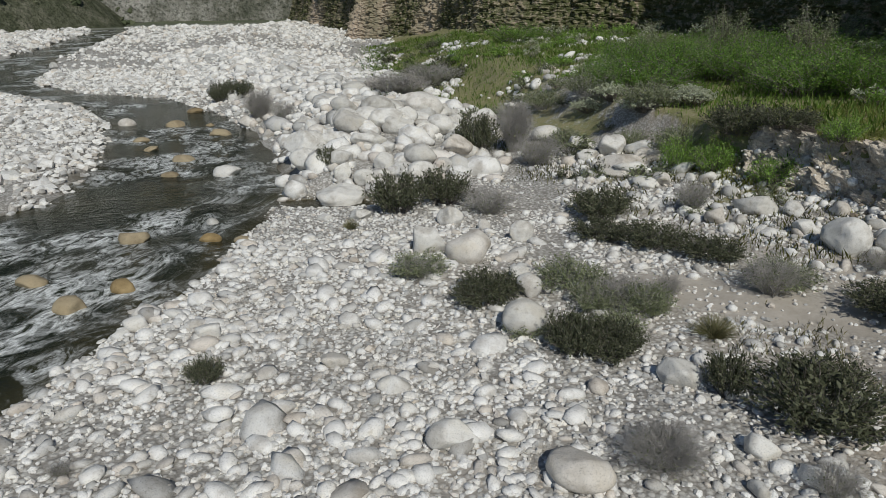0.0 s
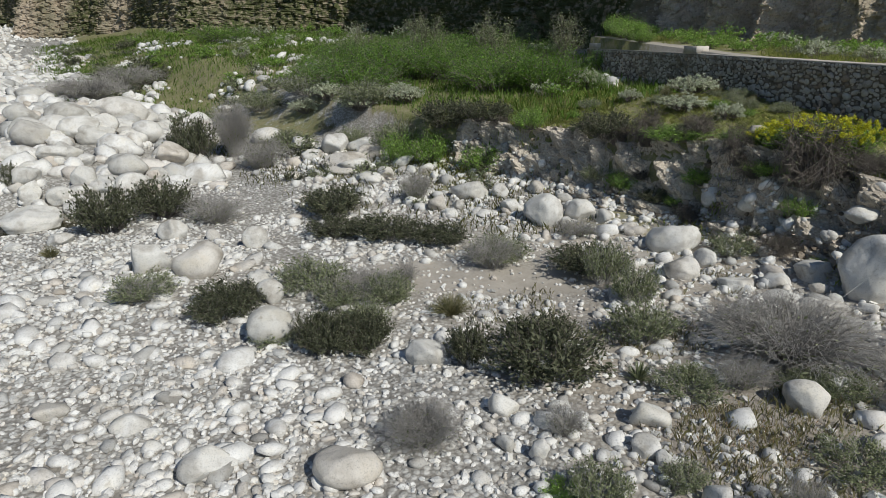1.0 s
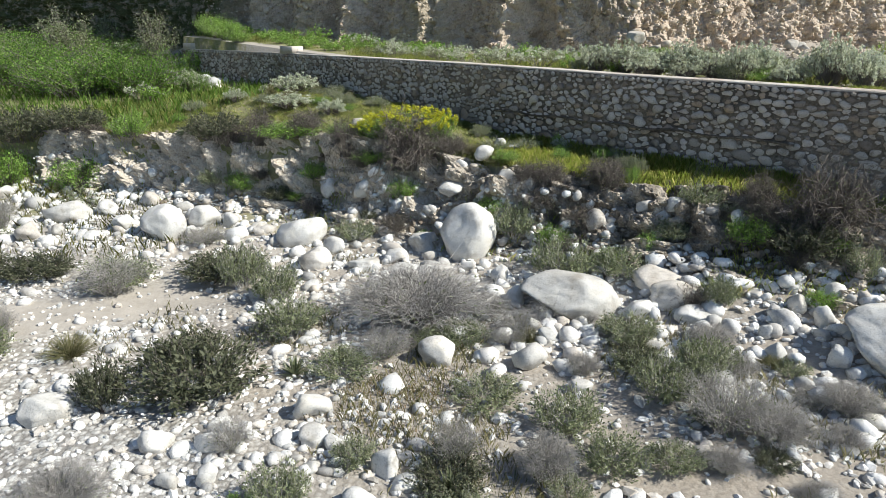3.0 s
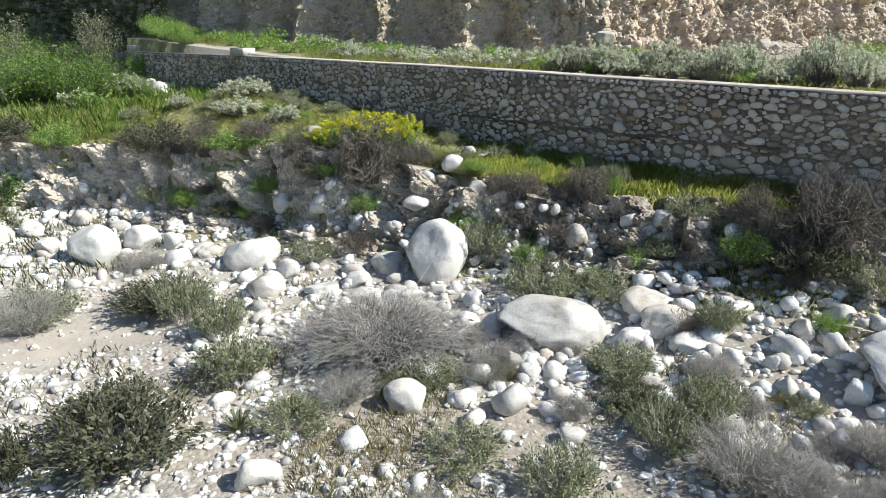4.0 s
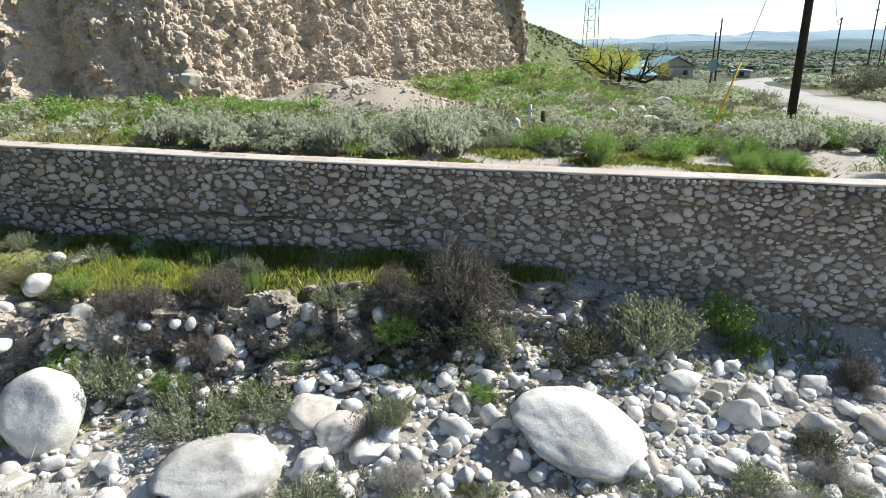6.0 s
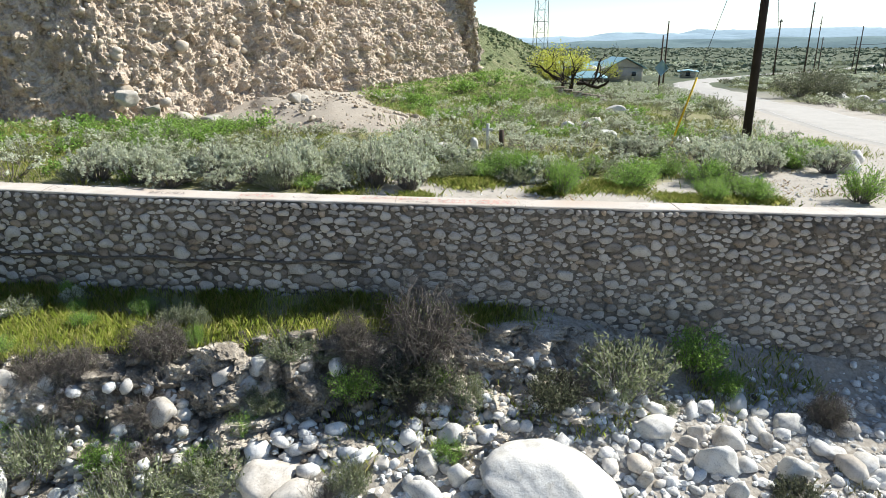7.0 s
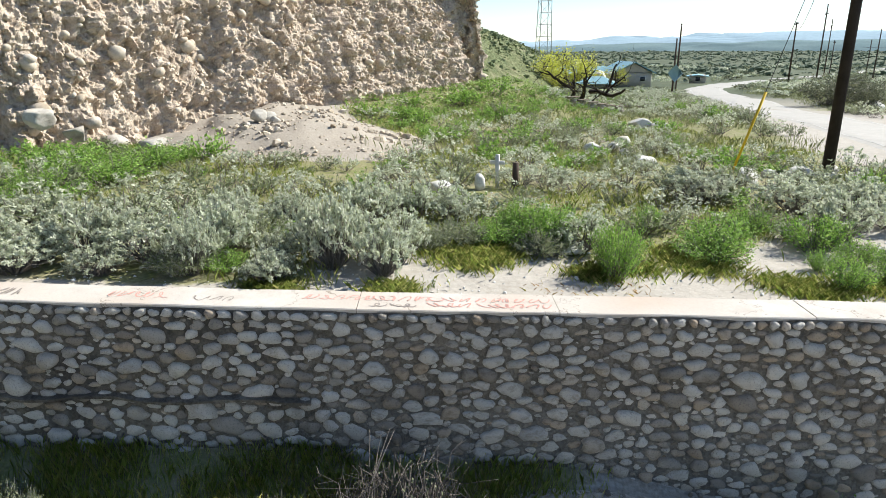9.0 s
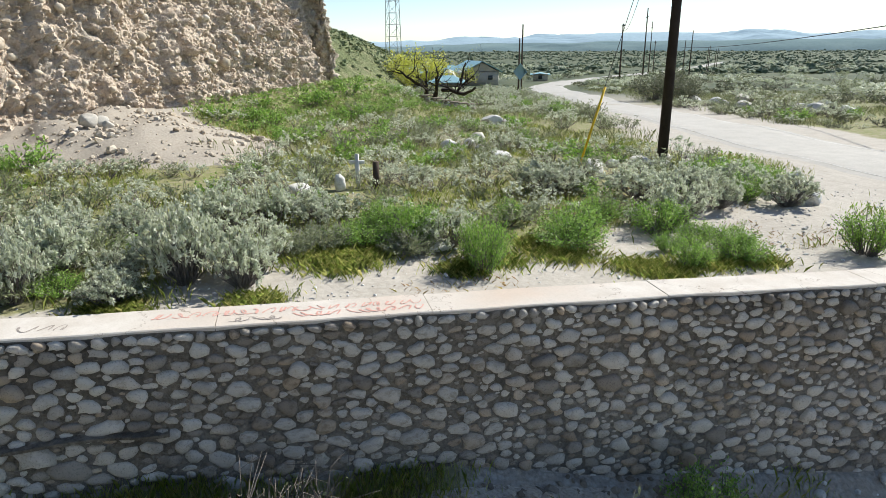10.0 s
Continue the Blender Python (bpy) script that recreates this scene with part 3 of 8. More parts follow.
    wet = smooth(0.35, -0.15, edge) * ~behind
    for name, val in (("green", green), ("sand", sand), ("dirt", dirt), ("plain", np.clip(plain, 0, 1)), ("wet", wet)):
        set_attr(ob, name, val)
    return tagged(ob, "pale gravel riverbed rising to a grassy bank and scrubby flat", "ground", kind="structure")


ground = build_ground()


def river_run(x, y):
    """How far along the river and off its middle a place lies."""
    best, along, across, done = np.full(np.shape(x), 1e9), np.zeros(np.shape(x)), np.zeros(np.shape(x)), 0.0
    for (ax, ay, aw), (bx, by, bw) in zip(RIVER, RIVER[1:]):
        dx, dy = bx - ax, by - ay
        size = math.hypot(dx, dy)
        k = np.clip(((x - ax) * dx + (y - ay) * dy) / size ** 2, 0, 1)
        d = np.hypot(x - ax - k * dx, y - ay - k * dy)
        near = d < best
        along = np.where(near, done + k * size, along)
        across = np.where(near, ((x - ax) * dy - (y - ay) * dx) / size, across)
        best = np.minimum(best, d)
        done += size
    return along, across


def build_water():
    y = np.r_[np.arange(-40, 60, 0.4), np.arange(60, 230, 2.0)]
    x = np.arange(-130, 2, 0.6)
    Y, X = np.meshgrid(y, x, indexing="ij")
    edge = river_edge(X, Y)
    rapid = np.clip(0.1 + 1.5 * smooth(-0.08, 0.2, fbm(X, Y, 5, 3, 31)) - smooth(-8, -5, X) + smooth(26, 14, Y) * 0.6 - 0.5 * smooth(21, 24, Y) * smooth(31, 27, Y), 0, 1.2) * smooth(0.2, -0.8, edge)
    along, across = river_run(X, Y)
    Z = water_z(Y) + (fbm(X * 1.3, Y * 0.6, 1.1, 3, 33) * 0.16 + fbm(X, Y, 0.45, 2, 37) * 0.05) * np.clip(rapid, 0.12, 1)
    keep = (edge < 2.2)
    f = grid_faces(len(y), len(x))
    f = f[keep.ravel()[f].any(1)]
    used = np.unique(f)
    remap = np.zeros(X.size, int)
    remap[used] = np.arange(len(used))
    ob = link("water", np.stack([X, Y, Z], -1).reshape(-1, 3)[used], remap[f], WATER)
    shallow = smooth(-1.6, -0.2, edge) * 0.8 + smooth(0.12, 0.3, fbm(X, Y, 4, 3, 39)) * 0.35
    for name, val in (("rapid", rapid), ("along", along), ("across", across), ("shallow", np.clip(shallow, 0, 1))):
        set_attr(ob, name, val.ravel()[used])
    return tagged(ob, "dark shallow river with white rapids between gravel bars", "river", kind="structure")


water = build_water()


# ---- cliff ----
def build_cliff():
    line = dense(CLIFF, 0.09)
    d = np.gradient(line, axis=0)
    d /= np.linalg.norm(d, axis=1)[:, None]
    out = np.stack([-d[:, 1], d[:, 0]], 1)
    near = (line[:, 1] > -14) & (line[:, 1] < 45) & (line[:, 0] < 62)
    keep = near | (np.arange(len(line)) % np.where((line[:, 1] > 0) & (line[:, 1] < 150), 5, 14) == 0)
    line, out = line[keep], out[keep]
    s = np.r_[0, np.cumsum(np.linalg.norm(np.diff(line, axis=0), axis=1))]
    h = np.r_[np.arange(-1.5, 8.6, 0.085), np.arange(8.6, 40, 1.5)]
    S, Hh = np.meshgrid(s, h, indexing="ij")
    foot = ground_z(line[:, 0], line[:, 1])
    lean = -0.30 * np.clip(Hh, 0, 9) - 0.06 * np.maximum(Hh - 9, 0) - 0.5
    fine = np.where(near[keep], 1.0, 1.6)[:, None]
    gully = np.abs(fbm(S, Hh * 0.25, 3.2, 4, 51)) * -1.8
    block = fbm(S, Hh * 0.45, 2.4, 5, 53) * 1.1 - np.abs(fbm(S + Hh * 0.15, Hh * 0.3, 0.9, 4, 57)) * 0.55 + fine * (cobbled(S, Hh, 1.3, 71, 0.07) * 0.42 + cobbled(S + 0.3, Hh, 0.75, 73, 0.18) * 0.32 + cobbled(S, Hh + 0.2, 0.42, 75, 0.18) * 0.2 - np.maximum(fbm(S, Hh, 0.7, 3, 87) - 0.06, 0) * 1.3 + fbm(S, Hh, 0.22, 2, 67) * 0.10
             + rubble(S + Hh * 0.3, Hh * 1.3, 1.1, 77) * 0.14 + rubble(S, Hh * 1.2, 0.55, 79) * 0.13 + rubble(S, Hh, 0.3, 81) * 0.14 + rubble(S, Hh, 0.17, 83) * 0.1)
    west = smooth(12, 17, line[:, 1]) * smooth(44, 38, line[:, 1]) * (line[:, 0] < 50)
    rib = (np.abs(((S + fbm(S, Hh * 0.3, 6, 2, 85) * 4) / 4.2) % 1.0 - 0.5) * 2 - 0.5) * 1.8 * west[:, None]
    push = lean + gully + block + rib + fbm(S, Hh, 14, 2, 61) * 3.0
    P = line[:, None, :] + out[:, None, :] * push[..., None]
    Z = foot[:, None] + Hh
    pts = np.concatenate([P, Z[..., None]], -1)
    n = len(h)
    ob = link("cliff", pts.reshape(-1, 3), grid_faces(len(s), n)[:, ::-1], CLIFF_MAT, flat=True)
    # The last term covers the alcove, painting its shade as dark growth.
    weed_shade = np.clip(0.25 + fbm(S, Hh * 0.5, 7, 3, 63) * 2.2 * smooth(16, 30, P[..., 1]) - smooth(24, 14, P[..., 1]) + smooth(26, 45, P[..., 1]) * 0.5 + smooth(36, 44, P[..., 1]) * smooth(8, 16, P[..., 0]), 0, 1)
    set_attr(ob, "weed_shade", weed_shade)
    tagged(ob, "tall eroded tan conglomerate cliff with embedded stones", "cliff", kind="structure")
    return pts, out


cliff_points, cliff_out = build_cliff()


def build_unseen_cliff_top():
    """Unseen high ground behind the cliff's edge, added to shade the alcove."""
    x, y = np.arange(-90, 92, 2.0), np.arange(-16, 330, 2.0)
    Y, X = np.meshgrid(y, x, indexing="ij")
    gap = cliff_gap(X, Y)
    Z = np.interp(Y, [-16, 60, 120, 330], [44, 45, 47, 75]) + fbm(X, Y, 18, 4, 241) * 7 + np.minimum(-gap - 8, 30) * 0.12
    f = grid_faces(len(y), len(x))
    f = f[(gap.ravel()[f] < -5.5).all(1)]
    used = np.unique(f)
    remap = np.zeros(X.size, int)
    remap[used] = np.arange(len(used))
    ob = link("cliff_top", np.stack([X, Y, Z], -1).reshape(-1, 3)[used], remap[f], make_hillside("scrub above the cliff", (0.06, 0.075, 0.035), (0.16, 0.16, 0.085), (0.36, 0.31, 0.23), 0.12))
    tagged(ob, "unseen high ground added above the cliff to cast shade", "hill", kind="structure")


build_unseen_cliff_top()


# ---- earth bank ----
def build_bank():
    """The cut face of the bank: crumbling earth with ribs, hollows and broken edges."""
    y, u = np.arange(-5.2, 27, 0.055), np.linspace(0, 1, 76)
    Y, U = np.meshgrid(y, u, indexing="ij")
    foot, top = np.interp(Y, BANK_Y, BANK_FOOT), np.interp(Y, BANK_Y, BANK_TOP)
    X = foot - 0.6 + (top - foot + 0.75) * U
    Z = ground_z(X, Y)
    run = X * 1.0 + Z
    hollow = np.clip(np.abs(fbm(Y, Z * 0.4, 1.5, 3, 251)) * 2 - 0.12, 0, 0.6)
    shelf = smooth(0.35, 0.75, (run * 0.55 + fbm(Y, Z, 1.6, 3, 261) * 1.5) % 1.0) * 0.42
    d = -0.3 + 0.65 * hollow + shelf * 0.6 + (rubble(Y - run * 0.2, run, 0.9, 253) * 0.38 + np.abs((Y / 1.3 + fbm(Y, run, 1.5, 2, 263) * 2) % 1.0 - 0.5) * 0.85) + rubble(Y, run, 0.28, 255) * 0.24 + rubble(Y, run, 0.15, 257) * 0.11 + fbm(Y, run, 0.3, 2, 259) * 0.06
    fade = smooth(0, 0.2, U) * smooth(1, 0.93, U) * smooth(-5.2, -4.2, Y) * smooth(27, 25, Y)
    d = d * fade - 0.08 * (1 - fade)
    P = np.stack([X - 0.85 * d, Y, Z + 0.32 * d], -1)
    ob = link("earth_bank", P.reshape(-1, 3), grid_faces(len(y), len(u)), EARTH, flat=True)
    # The dark patches fade out towards both ends of the bank.
    set_attr(ob, "dark_patch", smooth(12, 8, Y) * smooth(-0.5, 1.5, Y))
    tagged(ob, "crumbling brown earth bank with bedded stones", "bank", kind="structure")
    return P


bank_points = build_bank()


# ---- wall ----
def wall_frame(y):
    """Place on the wall's river face, its outward normal and its run, in plan."""
    dx = (wall_x(y + 0.05) - wall_x(y - 0.05)) / 0.1
    run = np.array([dx, 1.0]) / math.hypot(dx, 1.0)
    return np.array([wall_x(y), y]), np.array([-run[1], run[0]]), run


WALL_THICK = 0.62


def build_wall():
    ys = np.arange(-34, WALL_END + 0.01, 0.25)
    hs = np.linspace(0, 1, 14)
    rows = []
    for y in ys:
        p, nrm, run = wall_frame(y)
        top, low = wall_top(y) - 0.04, float(np.interp(y, BANK_Y, BASE_Z)) - 0.9
        face = [(*(p + nrm * 0.05 * (1 - k) * 1.6), low + (top - low) * k) for k in hs]
        rows.append(face + [(*(p - nrm * WALL_THICK), top), (*(p - nrm * WALL_THICK), low)])
    V = np.array(rows)
    f = grid_faces(len(ys), V.shape[1]).tolist()
    m = V.shape[1]
    f += [list(range(m))[::-1], [(len(ys) - 1) * m + k for k in range(m)]]
    ob = link("wall_river", V.reshape(-1, 3), f, MORTAR)
    return tagged(ob, "cobblestone retaining wall with grey mortar and concrete coping", "retaining wall", kind="structure")


wall = build_wall()


def build_coping():
    y, k = -34.0, 0
    rs = random.Random(4)
    while y < WALL_END:
        y2 = min(y + rs.uniform(2.4, 4.0), WALL_END + 0.02)
        ys = np.linspace(y + 0.005, y2 - 0.005, 8)
        prof = [(0.0, -0.05), (0.01, -0.015), (-0.005, 0.0), (-WALL_THICK - 0.06, 0.004), (-WALL_THICK - 0.08, -0.02), (-WALL_THICK - 0.08, -0.3), (-0.1, -0.3)]
        rows = []
        dz = rs.uniform(-0.006, 0.006)
        for v in ys:
            p, nrm, run = wall_frame(v)
            rows.append([(*(p + nrm * (a + 0.01 * math.sin(v * 9))), wall_top(v) + b + dz) for a, b in prof])
        V = np.array(rows)
        m = len(prof)
        f = grid_faces(len(ys), m).tolist() + [[j * m + m - 1, j * m, (j + 1) * m, (j + 1) * m + m - 1] for j in range(len(ys) - 1)]
        f += [list(range(m))[::-1], [(len(ys) - 1) * m + q for q in range(m)]]
        link("coping_slab", V.reshape(-1, 3), f, CONCRETE, wall, "pale weathered concrete coping slab", flat=True)
        y = y2


build_coping()
# ---- boulders: x, y, (height of the middle,) half width, half height (, lean) ----
BANK_FOOT_ROCKS = [
    (15.28, 9.15, 1.42, 0.85, 0.96, 8), (13.85, 5.41, 0.78, 1.28, 0.6, 13), (15.37, 3.63, 1.12, 0.73, 0.35, 0), (14.67, 3.25, 0.99, 0.56, 0.4, 0), (14.25, 2.59, 0.79, 0.52, 0.26, 4), (13.98, 3.83, 0.75, 0.45, 0.29, 0), (15.04, 10.44, 1.01, 0.47, 0.35, 0),
    (10.24, 6.94, 0.38, 0.44, 0.4, 0), (12.7, 7.18, 0.55, 0.46, 0.28, -40), (13.37, 6.65, 0.67, 0.27, 0.34, 0), (11.35, 4.2, 0.3, 0.24, 0.17, 0), (11.75, 6.08, 0.4, 0.28, 0.22, 0), (12.99, 2.96, 0.48, 0.41, 0.11, 8), (13.49, 10.04, 0.67, 0.62, 0.2, 0),
    (13.95, 9.14, 0.69, 0.46, 0.21, 8), (13.77, 8.4, 0.63, 0.38, 0.15, 0), (14.18, 7.49, 0.87, 0.26, 0.33, 0), (14.05, 10.76, 0.8, 0.36, 0.22, 0), (12.39, 5.71, 0.49, 0.25, 0.23, 0), (12.21, 5.23, 0.44, 0.27, 0.19, 20), (15.43, 5.09, 0.99, 0.5, 0.15, 30),
    (14.49, 8.59, 0.79, 0.25, 0.18, 0), (13.23, 11.24, 0.68, 0.48, 0.2, 0), (14.57, 9.95, 0.85, 0.23, 0.19, 0),
]
HEAP_ROCKS = [
    (15.6, 0.13, 1.37, 0.37, 0.28, 0), (14.69, 0.16, 1.15, 0.22, 0.28, -25), (15.01, 0.7, 1.22, 0.21, 0.27, 0), (13.53, -0.23, 0.82, 0.22, 0.27, 0), (12.86, -1.33, 0.68, 0.23, 0.17, 0), (13.32, 0.86, 0.72, 0.23, 0.29, 0), (15.98, -0.33, 1.54, 0.2, 0.17, 0),
    (15.51, -1.47, 1.48, 0.21, 0.19, 0), (15.52, -2.66, 1.44, 0.36, 0.08, 15), (15.57, 1.32, 1.31, 0.22, 0.17, 0), (15.3, 1.53, 1.18, 0.24, 0.12, 0), (15.15, 0.28, 1.18, 0.17, 0.15, 0), (15.6, -0.73, 1.42, 0.22, 0.17, 0), (15.43, 2.06, 1.23, 0.17, 0.12, 0),
    (13.37, -0.63, 0.75, 0.15, 0.19, 0), (14.32, 0.12, 0.92, 0.2, 0.16, 0), (13.95, 1.14, 0.86, 0.15, 0.19, 0), (14.07, -0.18, 0.87, 0.16, 0.14, 0), (15.98, -0.88, 1.54, 0.25, 0.14, 0),
]
BANK_ROCKS = [
    (16.67, 5.94, 1.91, 0.36, 0.38, 0), (17.27, 4.75, 2.4, 0.33, 0.2, 0), (17.11, 4.18, 2.22, 0.23, 0.2, 0), (17.33, 3.96, 2.54, 0.28, 0.21, 0), (17.6, 5.94, 2.98, 0.26, 0.13, 0), (17.0, 8.03, 2.69, 0.23, 0.23, 0), (16.95, 8.79, 2.72, 0.33, 0.37, 0),
    (16.75, 10.48, 2.38, 0.5, 0.27, 0), (17.46, 9.82, 3.37, 0.36, 0.27, 0), (18.9, 10.07, 3.48, 0.25, 0.2, 0), (15.84, 13.33, 2.1, 0.31, 0.32, 0), (15.72, 14.64, 2.05, 0.31, 0.37, 0), (15.47, 16.23, 2.45, 0.3, 0.3, 0), (17.2, 14.54, 4.01, 0.35, 0.19, 0),
    (19.11, 9.6, 3.41, 0.27, 0.12, 0), (17.06, 10.4, 2.92, 0.28, 0.32, 0), (17.22, 3.1, 2.64, 0.22, 0.12, 0), (17.67, 5.04, 2.82, 0.15, 0.09, 0), (16.99, 2.32, 2.49, 0.26, 0.21, 0), (17.07, 3.24, 2.36, 0.19, 0.13, 0),
]
ROW_ROCKS = [
    (10.91, 21.91, 1.27, 0.75, 0.44, 0), (11.89, 21.16, 1.3, 0.41, 0.33, 0), (11.41, 19.59, 1.13, 0.43, 0.35, 0), (12.99, 20.65, 1.42, 0.38, 0.29, 0), (11.69, 18.09, 1.21, 0.73, 0.68, 0), (12.93, 17.63, 1.21, 0.5, 0.45, 0), (13.34, 16.9, 1.13, 0.32, 0.31, 0),
    (9.27, 21.24, 1.04, 0.42, 0.38, 0), (9.4, 20.59, 0.87, 0.38, 0.2, 0), (9.94, 20.91, 1.02, 0.23, 0.23, 0), (13.76, 14.16, 1.11, 0.82, 0.56, -12), (12.61, 12.46, 0.82, 0.52, 0.41, 20), (13.59, 12.65, 0.9, 0.34, 0.35, 0), (9.52, 31.04, 1.92, 0.88, 0.48, 0),
    (8.19, 28.86, 1.38, 1.48, 0.51, 0), (8.24, 32.05, 1.85, 0.63, 0.53, 0), (10.21, 27.32, 1.63, 0.46, 0.36, 0), (10.7, 25.76, 1.51, 0.36, 0.27, 0), (10.82, 17.1, 0.72, 0.2, 0.14, 0), (8.97, 26.45, 1.3, 0.48, 0.34, 0), (10.19, 26.3, 1.42, 0.31, 0.22, 0),
    (8.39, 26.58, 1.16, 0.64, 0.29, 0), (13.36, 19.2, 1.32, 0.33, 0.24, 0), (10.55, 19.8, 0.9, 0.46, 0.15, 0), (13.4, 15.6, 1.02, 0.26, 0.22, 0), (13.14, 14.66, 0.87, 0.21, 0.18, 0),
]
NEAR_ROCKS = [
    (4.73, 11.65, 0.29, 0.47, 0.33, 0), (5.26, 9.3, 0.22, 0.3, 0.26, 0), (5.79, 8.52, 0.19, 0.3, 0.23, 15), (6.26, 8.89, 0.2, 0.25, 0.1, 0), (6.05, 8.46, 0.17, 0.14, 0.12, 0), (7.44, 7.8, 0.27, 0.37, 0.28, 0), (6.8, 7.21, 0.18, 0.29, 0.25, 0),
    (6.92, 6.82, 0.17, 0.18, 0.18, 0), (5.76, 6.57, 0.15, 0.18, 0.22, 0), (6.27, 6.73, 0.11, 0.21, 0.09, 0), (4.84, 8.37, 0.1, 0.21, 0.17, 0), (6.95, 5.7, 0.18, 0.27, 0.34, 0), (6.81, 5.23, 0.05, 0.28, 0.14, 0), (6.14, 5.6, 0.07, 0.28, 0.23, 0),
    (7.25, 5.27, 0.1, 0.13, 0.16, 0), (6.29, 7.09, 0.12, 0.16, 0.11, 0), (6.01, 8.05, 0.15, 0.14, 0.12, 0), (6.6, 8.3, 0.17, 0.15, 0.1, 0), (5.21, 7.88, 0.19, 0.19, 0.23, 0), (6.77, 6.28, 0.11, 0.09, 0.1, 0), (9.0, 2.64, 0.15, 0.17, 0.16, 0),
    (10.79, 3.94, 0.26, 0.25, 0.21, 0), (11.12, 5.14, 0.39, 0.38, 0.34, 0),
]
BAR_ROCKS = [
    (-0.56, 19.89, 0.62, 0.73), (0.73, 19.14, 0.73, 0.63), (2.61, 21.08, 0.43, 0.43), (1.85, 14.29, 0.6, 0.5), (0.1, 9.94, 0.5, 0.32), (2.22, 8.89, 0.6, 0.33), (-1.05, 11.88, 0.39, 0.2), (0.22, 22.89, 0.52, 0.43),
    (1.43, 22.26, 0.25, 0.26), (2.18, 17.62, 0.4, 0.23), (2.67, 17.39, 0.36, 0.26), (2.25, 16.3, 0.38, 0.39), (-9.2, 14.34, 0.36, 0.19), (-8.36, 17.73, 0.53, 0.25), (-7.82, 15.04, 0.36, 0.25), (-5.65, 14.18, 0.37, 0.25),
    (-2.49, 12.89, 0.38, 0.19),
]
PILE_ROCKS = [
    (-3.76, 38.26, 1.14, 0.83), (-5.46, 36.38, 0.87, 0.8), (-7.17, 33.62, 1.25, 0.85), (-3.45, 32.71, 0.72, 0.67), (-1.63, 42.12, 1.81, 1.01), (-2.77, 29.72, 0.52, 0.59), (-4.74, 31.83, 0.73, 0.35), (-4.52, 27.69, 1.09, 0.56),
    (-2.24, 36.7, 0.48, 0.5), (-0.91, 37.54, 0.9, 0.45), (1.14, 35.28, 1.16, 0.68), (-4.57, 28.92, 0.45, 0.65), (-3.6, 28.76, 0.51, 0.43), (-3.2, 23.74, 0.48, 0.25), (-4.56, 23.8, 0.32, 0.16), (-1.02, 31.63, 0.53, 0.47),
    (-1.82, 29.09, 0.64, 0.43), (-2.99, 28.26, 0.57, 0.42), (-0.46, 42.39, 1.01, 0.55),
]
UPSTREAM_ROCKS = [
    (9.34, 29.69, 0.78, 0.43), (8.24, 31.46, 0.69, 0.7), (7.0, 33.82, 0.66, 0.41), (5.84, 36.82, 0.88, 0.5), (7.03, 31.47, 0.55, 0.35), (8.33, 28.43, 0.82, 0.41), (15.64, 43.62, 0.5, 0.35), (-17.32, 60.22, 0.9, 0.63),
    (-13.82, 54.32, 0.81, 0.65), (-9.45, 49.01, 0.84, 0.59), (-8.63, 40.54, 0.7, 0.49), (-14.37, 47.89, 0.72, 0.58), (-6.84, 50.13, 1.07, 0.6),
]
RIVER_ROCKS = [
    (-11.3, 33.3, 0.75, 0.5), (-24.0, 49.5, 0.7, 0.5), (-8.5, 22.4, 0.42, 0.3), (-15.0, 36.9, 0.7, 0.35), (-20.0, 48.9, 0.85, 0.45), (-11.26, 22.5, 0.6, 0.42), (-15.58, 45.3, 0.8, 0.4), (-20.14, 43.1, 0.6, 0.3),
    (-21.1, 55.8, 0.7, 0.35), (-10.38, 16.6, 0.5, 0.36), (-9.2, 24.6, 0.3, 0.2), (-7.3, 22.3, 0.4, 0.22), (-17.5, 49.0, 0.4, 0.25), (-14.2, 33.0, 0.45, 0.25), (-12.6, 18.4, 0.5, 0.3), (-9.6, 18.0, 0.42, 0.3), (-18.2, 40.2, 0.5, 0.28),
]
BED_ROCKS = [
    (14.07, -1.61, 1.0, 1.52, 0.66, 12), (15.11, -4.14, 1.35, 0.51, 0.31, 0), (14.23, -5.04, 1.09, 0.43, 0.41, 20), (14.78, -5.64, 1.16, 0.42, 0.28, 10), (15.15, -7.25, 1.18, 0.37, 0.26, 0), (13.92, -6.55, 0.89, 0.37, 0.35, 10), (15.4, -6.74, 1.26, 0.22, 0.16, 0),
    (15.65, -8.26, 1.23, 0.29, 0.22, 0), (14.71, -6.48, 1.08, 0.2, 0.2, 0), (13.59, -5.14, 0.85, 0.25, 0.25, 0), (14.79, -4.74, 1.2, 0.22, 0.17, 0), (14.98, -5.05, 1.28, 0.21, 0.22, 0), (13.35, -3.7, 0.82, 0.24, 0.17, 0), (13.02, -4.14, 0.72, 0.4, 0.21, 0),
    (12.92, -5.72, 0.64, 0.22, 0.2, 0), (14.02, -3.38, 1.04, 0.19, 0.24, 0), (15.51, -8.96, 1.14, 0.34, 0.23, 0), (14.26, -7.76, 0.88, 0.27, 0.19, 0), (13.85, -3.05, 0.94, 0.18, 0.13, 0), (12.93, -6.08, 0.63, 0.28, 0.21, 0), (12.65, -6.46, 0.56, 0.32, 0.2, 0),
    (12.74, -4.92, 0.62, 0.28, 0.14, 0), (13.0, -2.36, 0.82, 0.23, 0.25, 0),
]


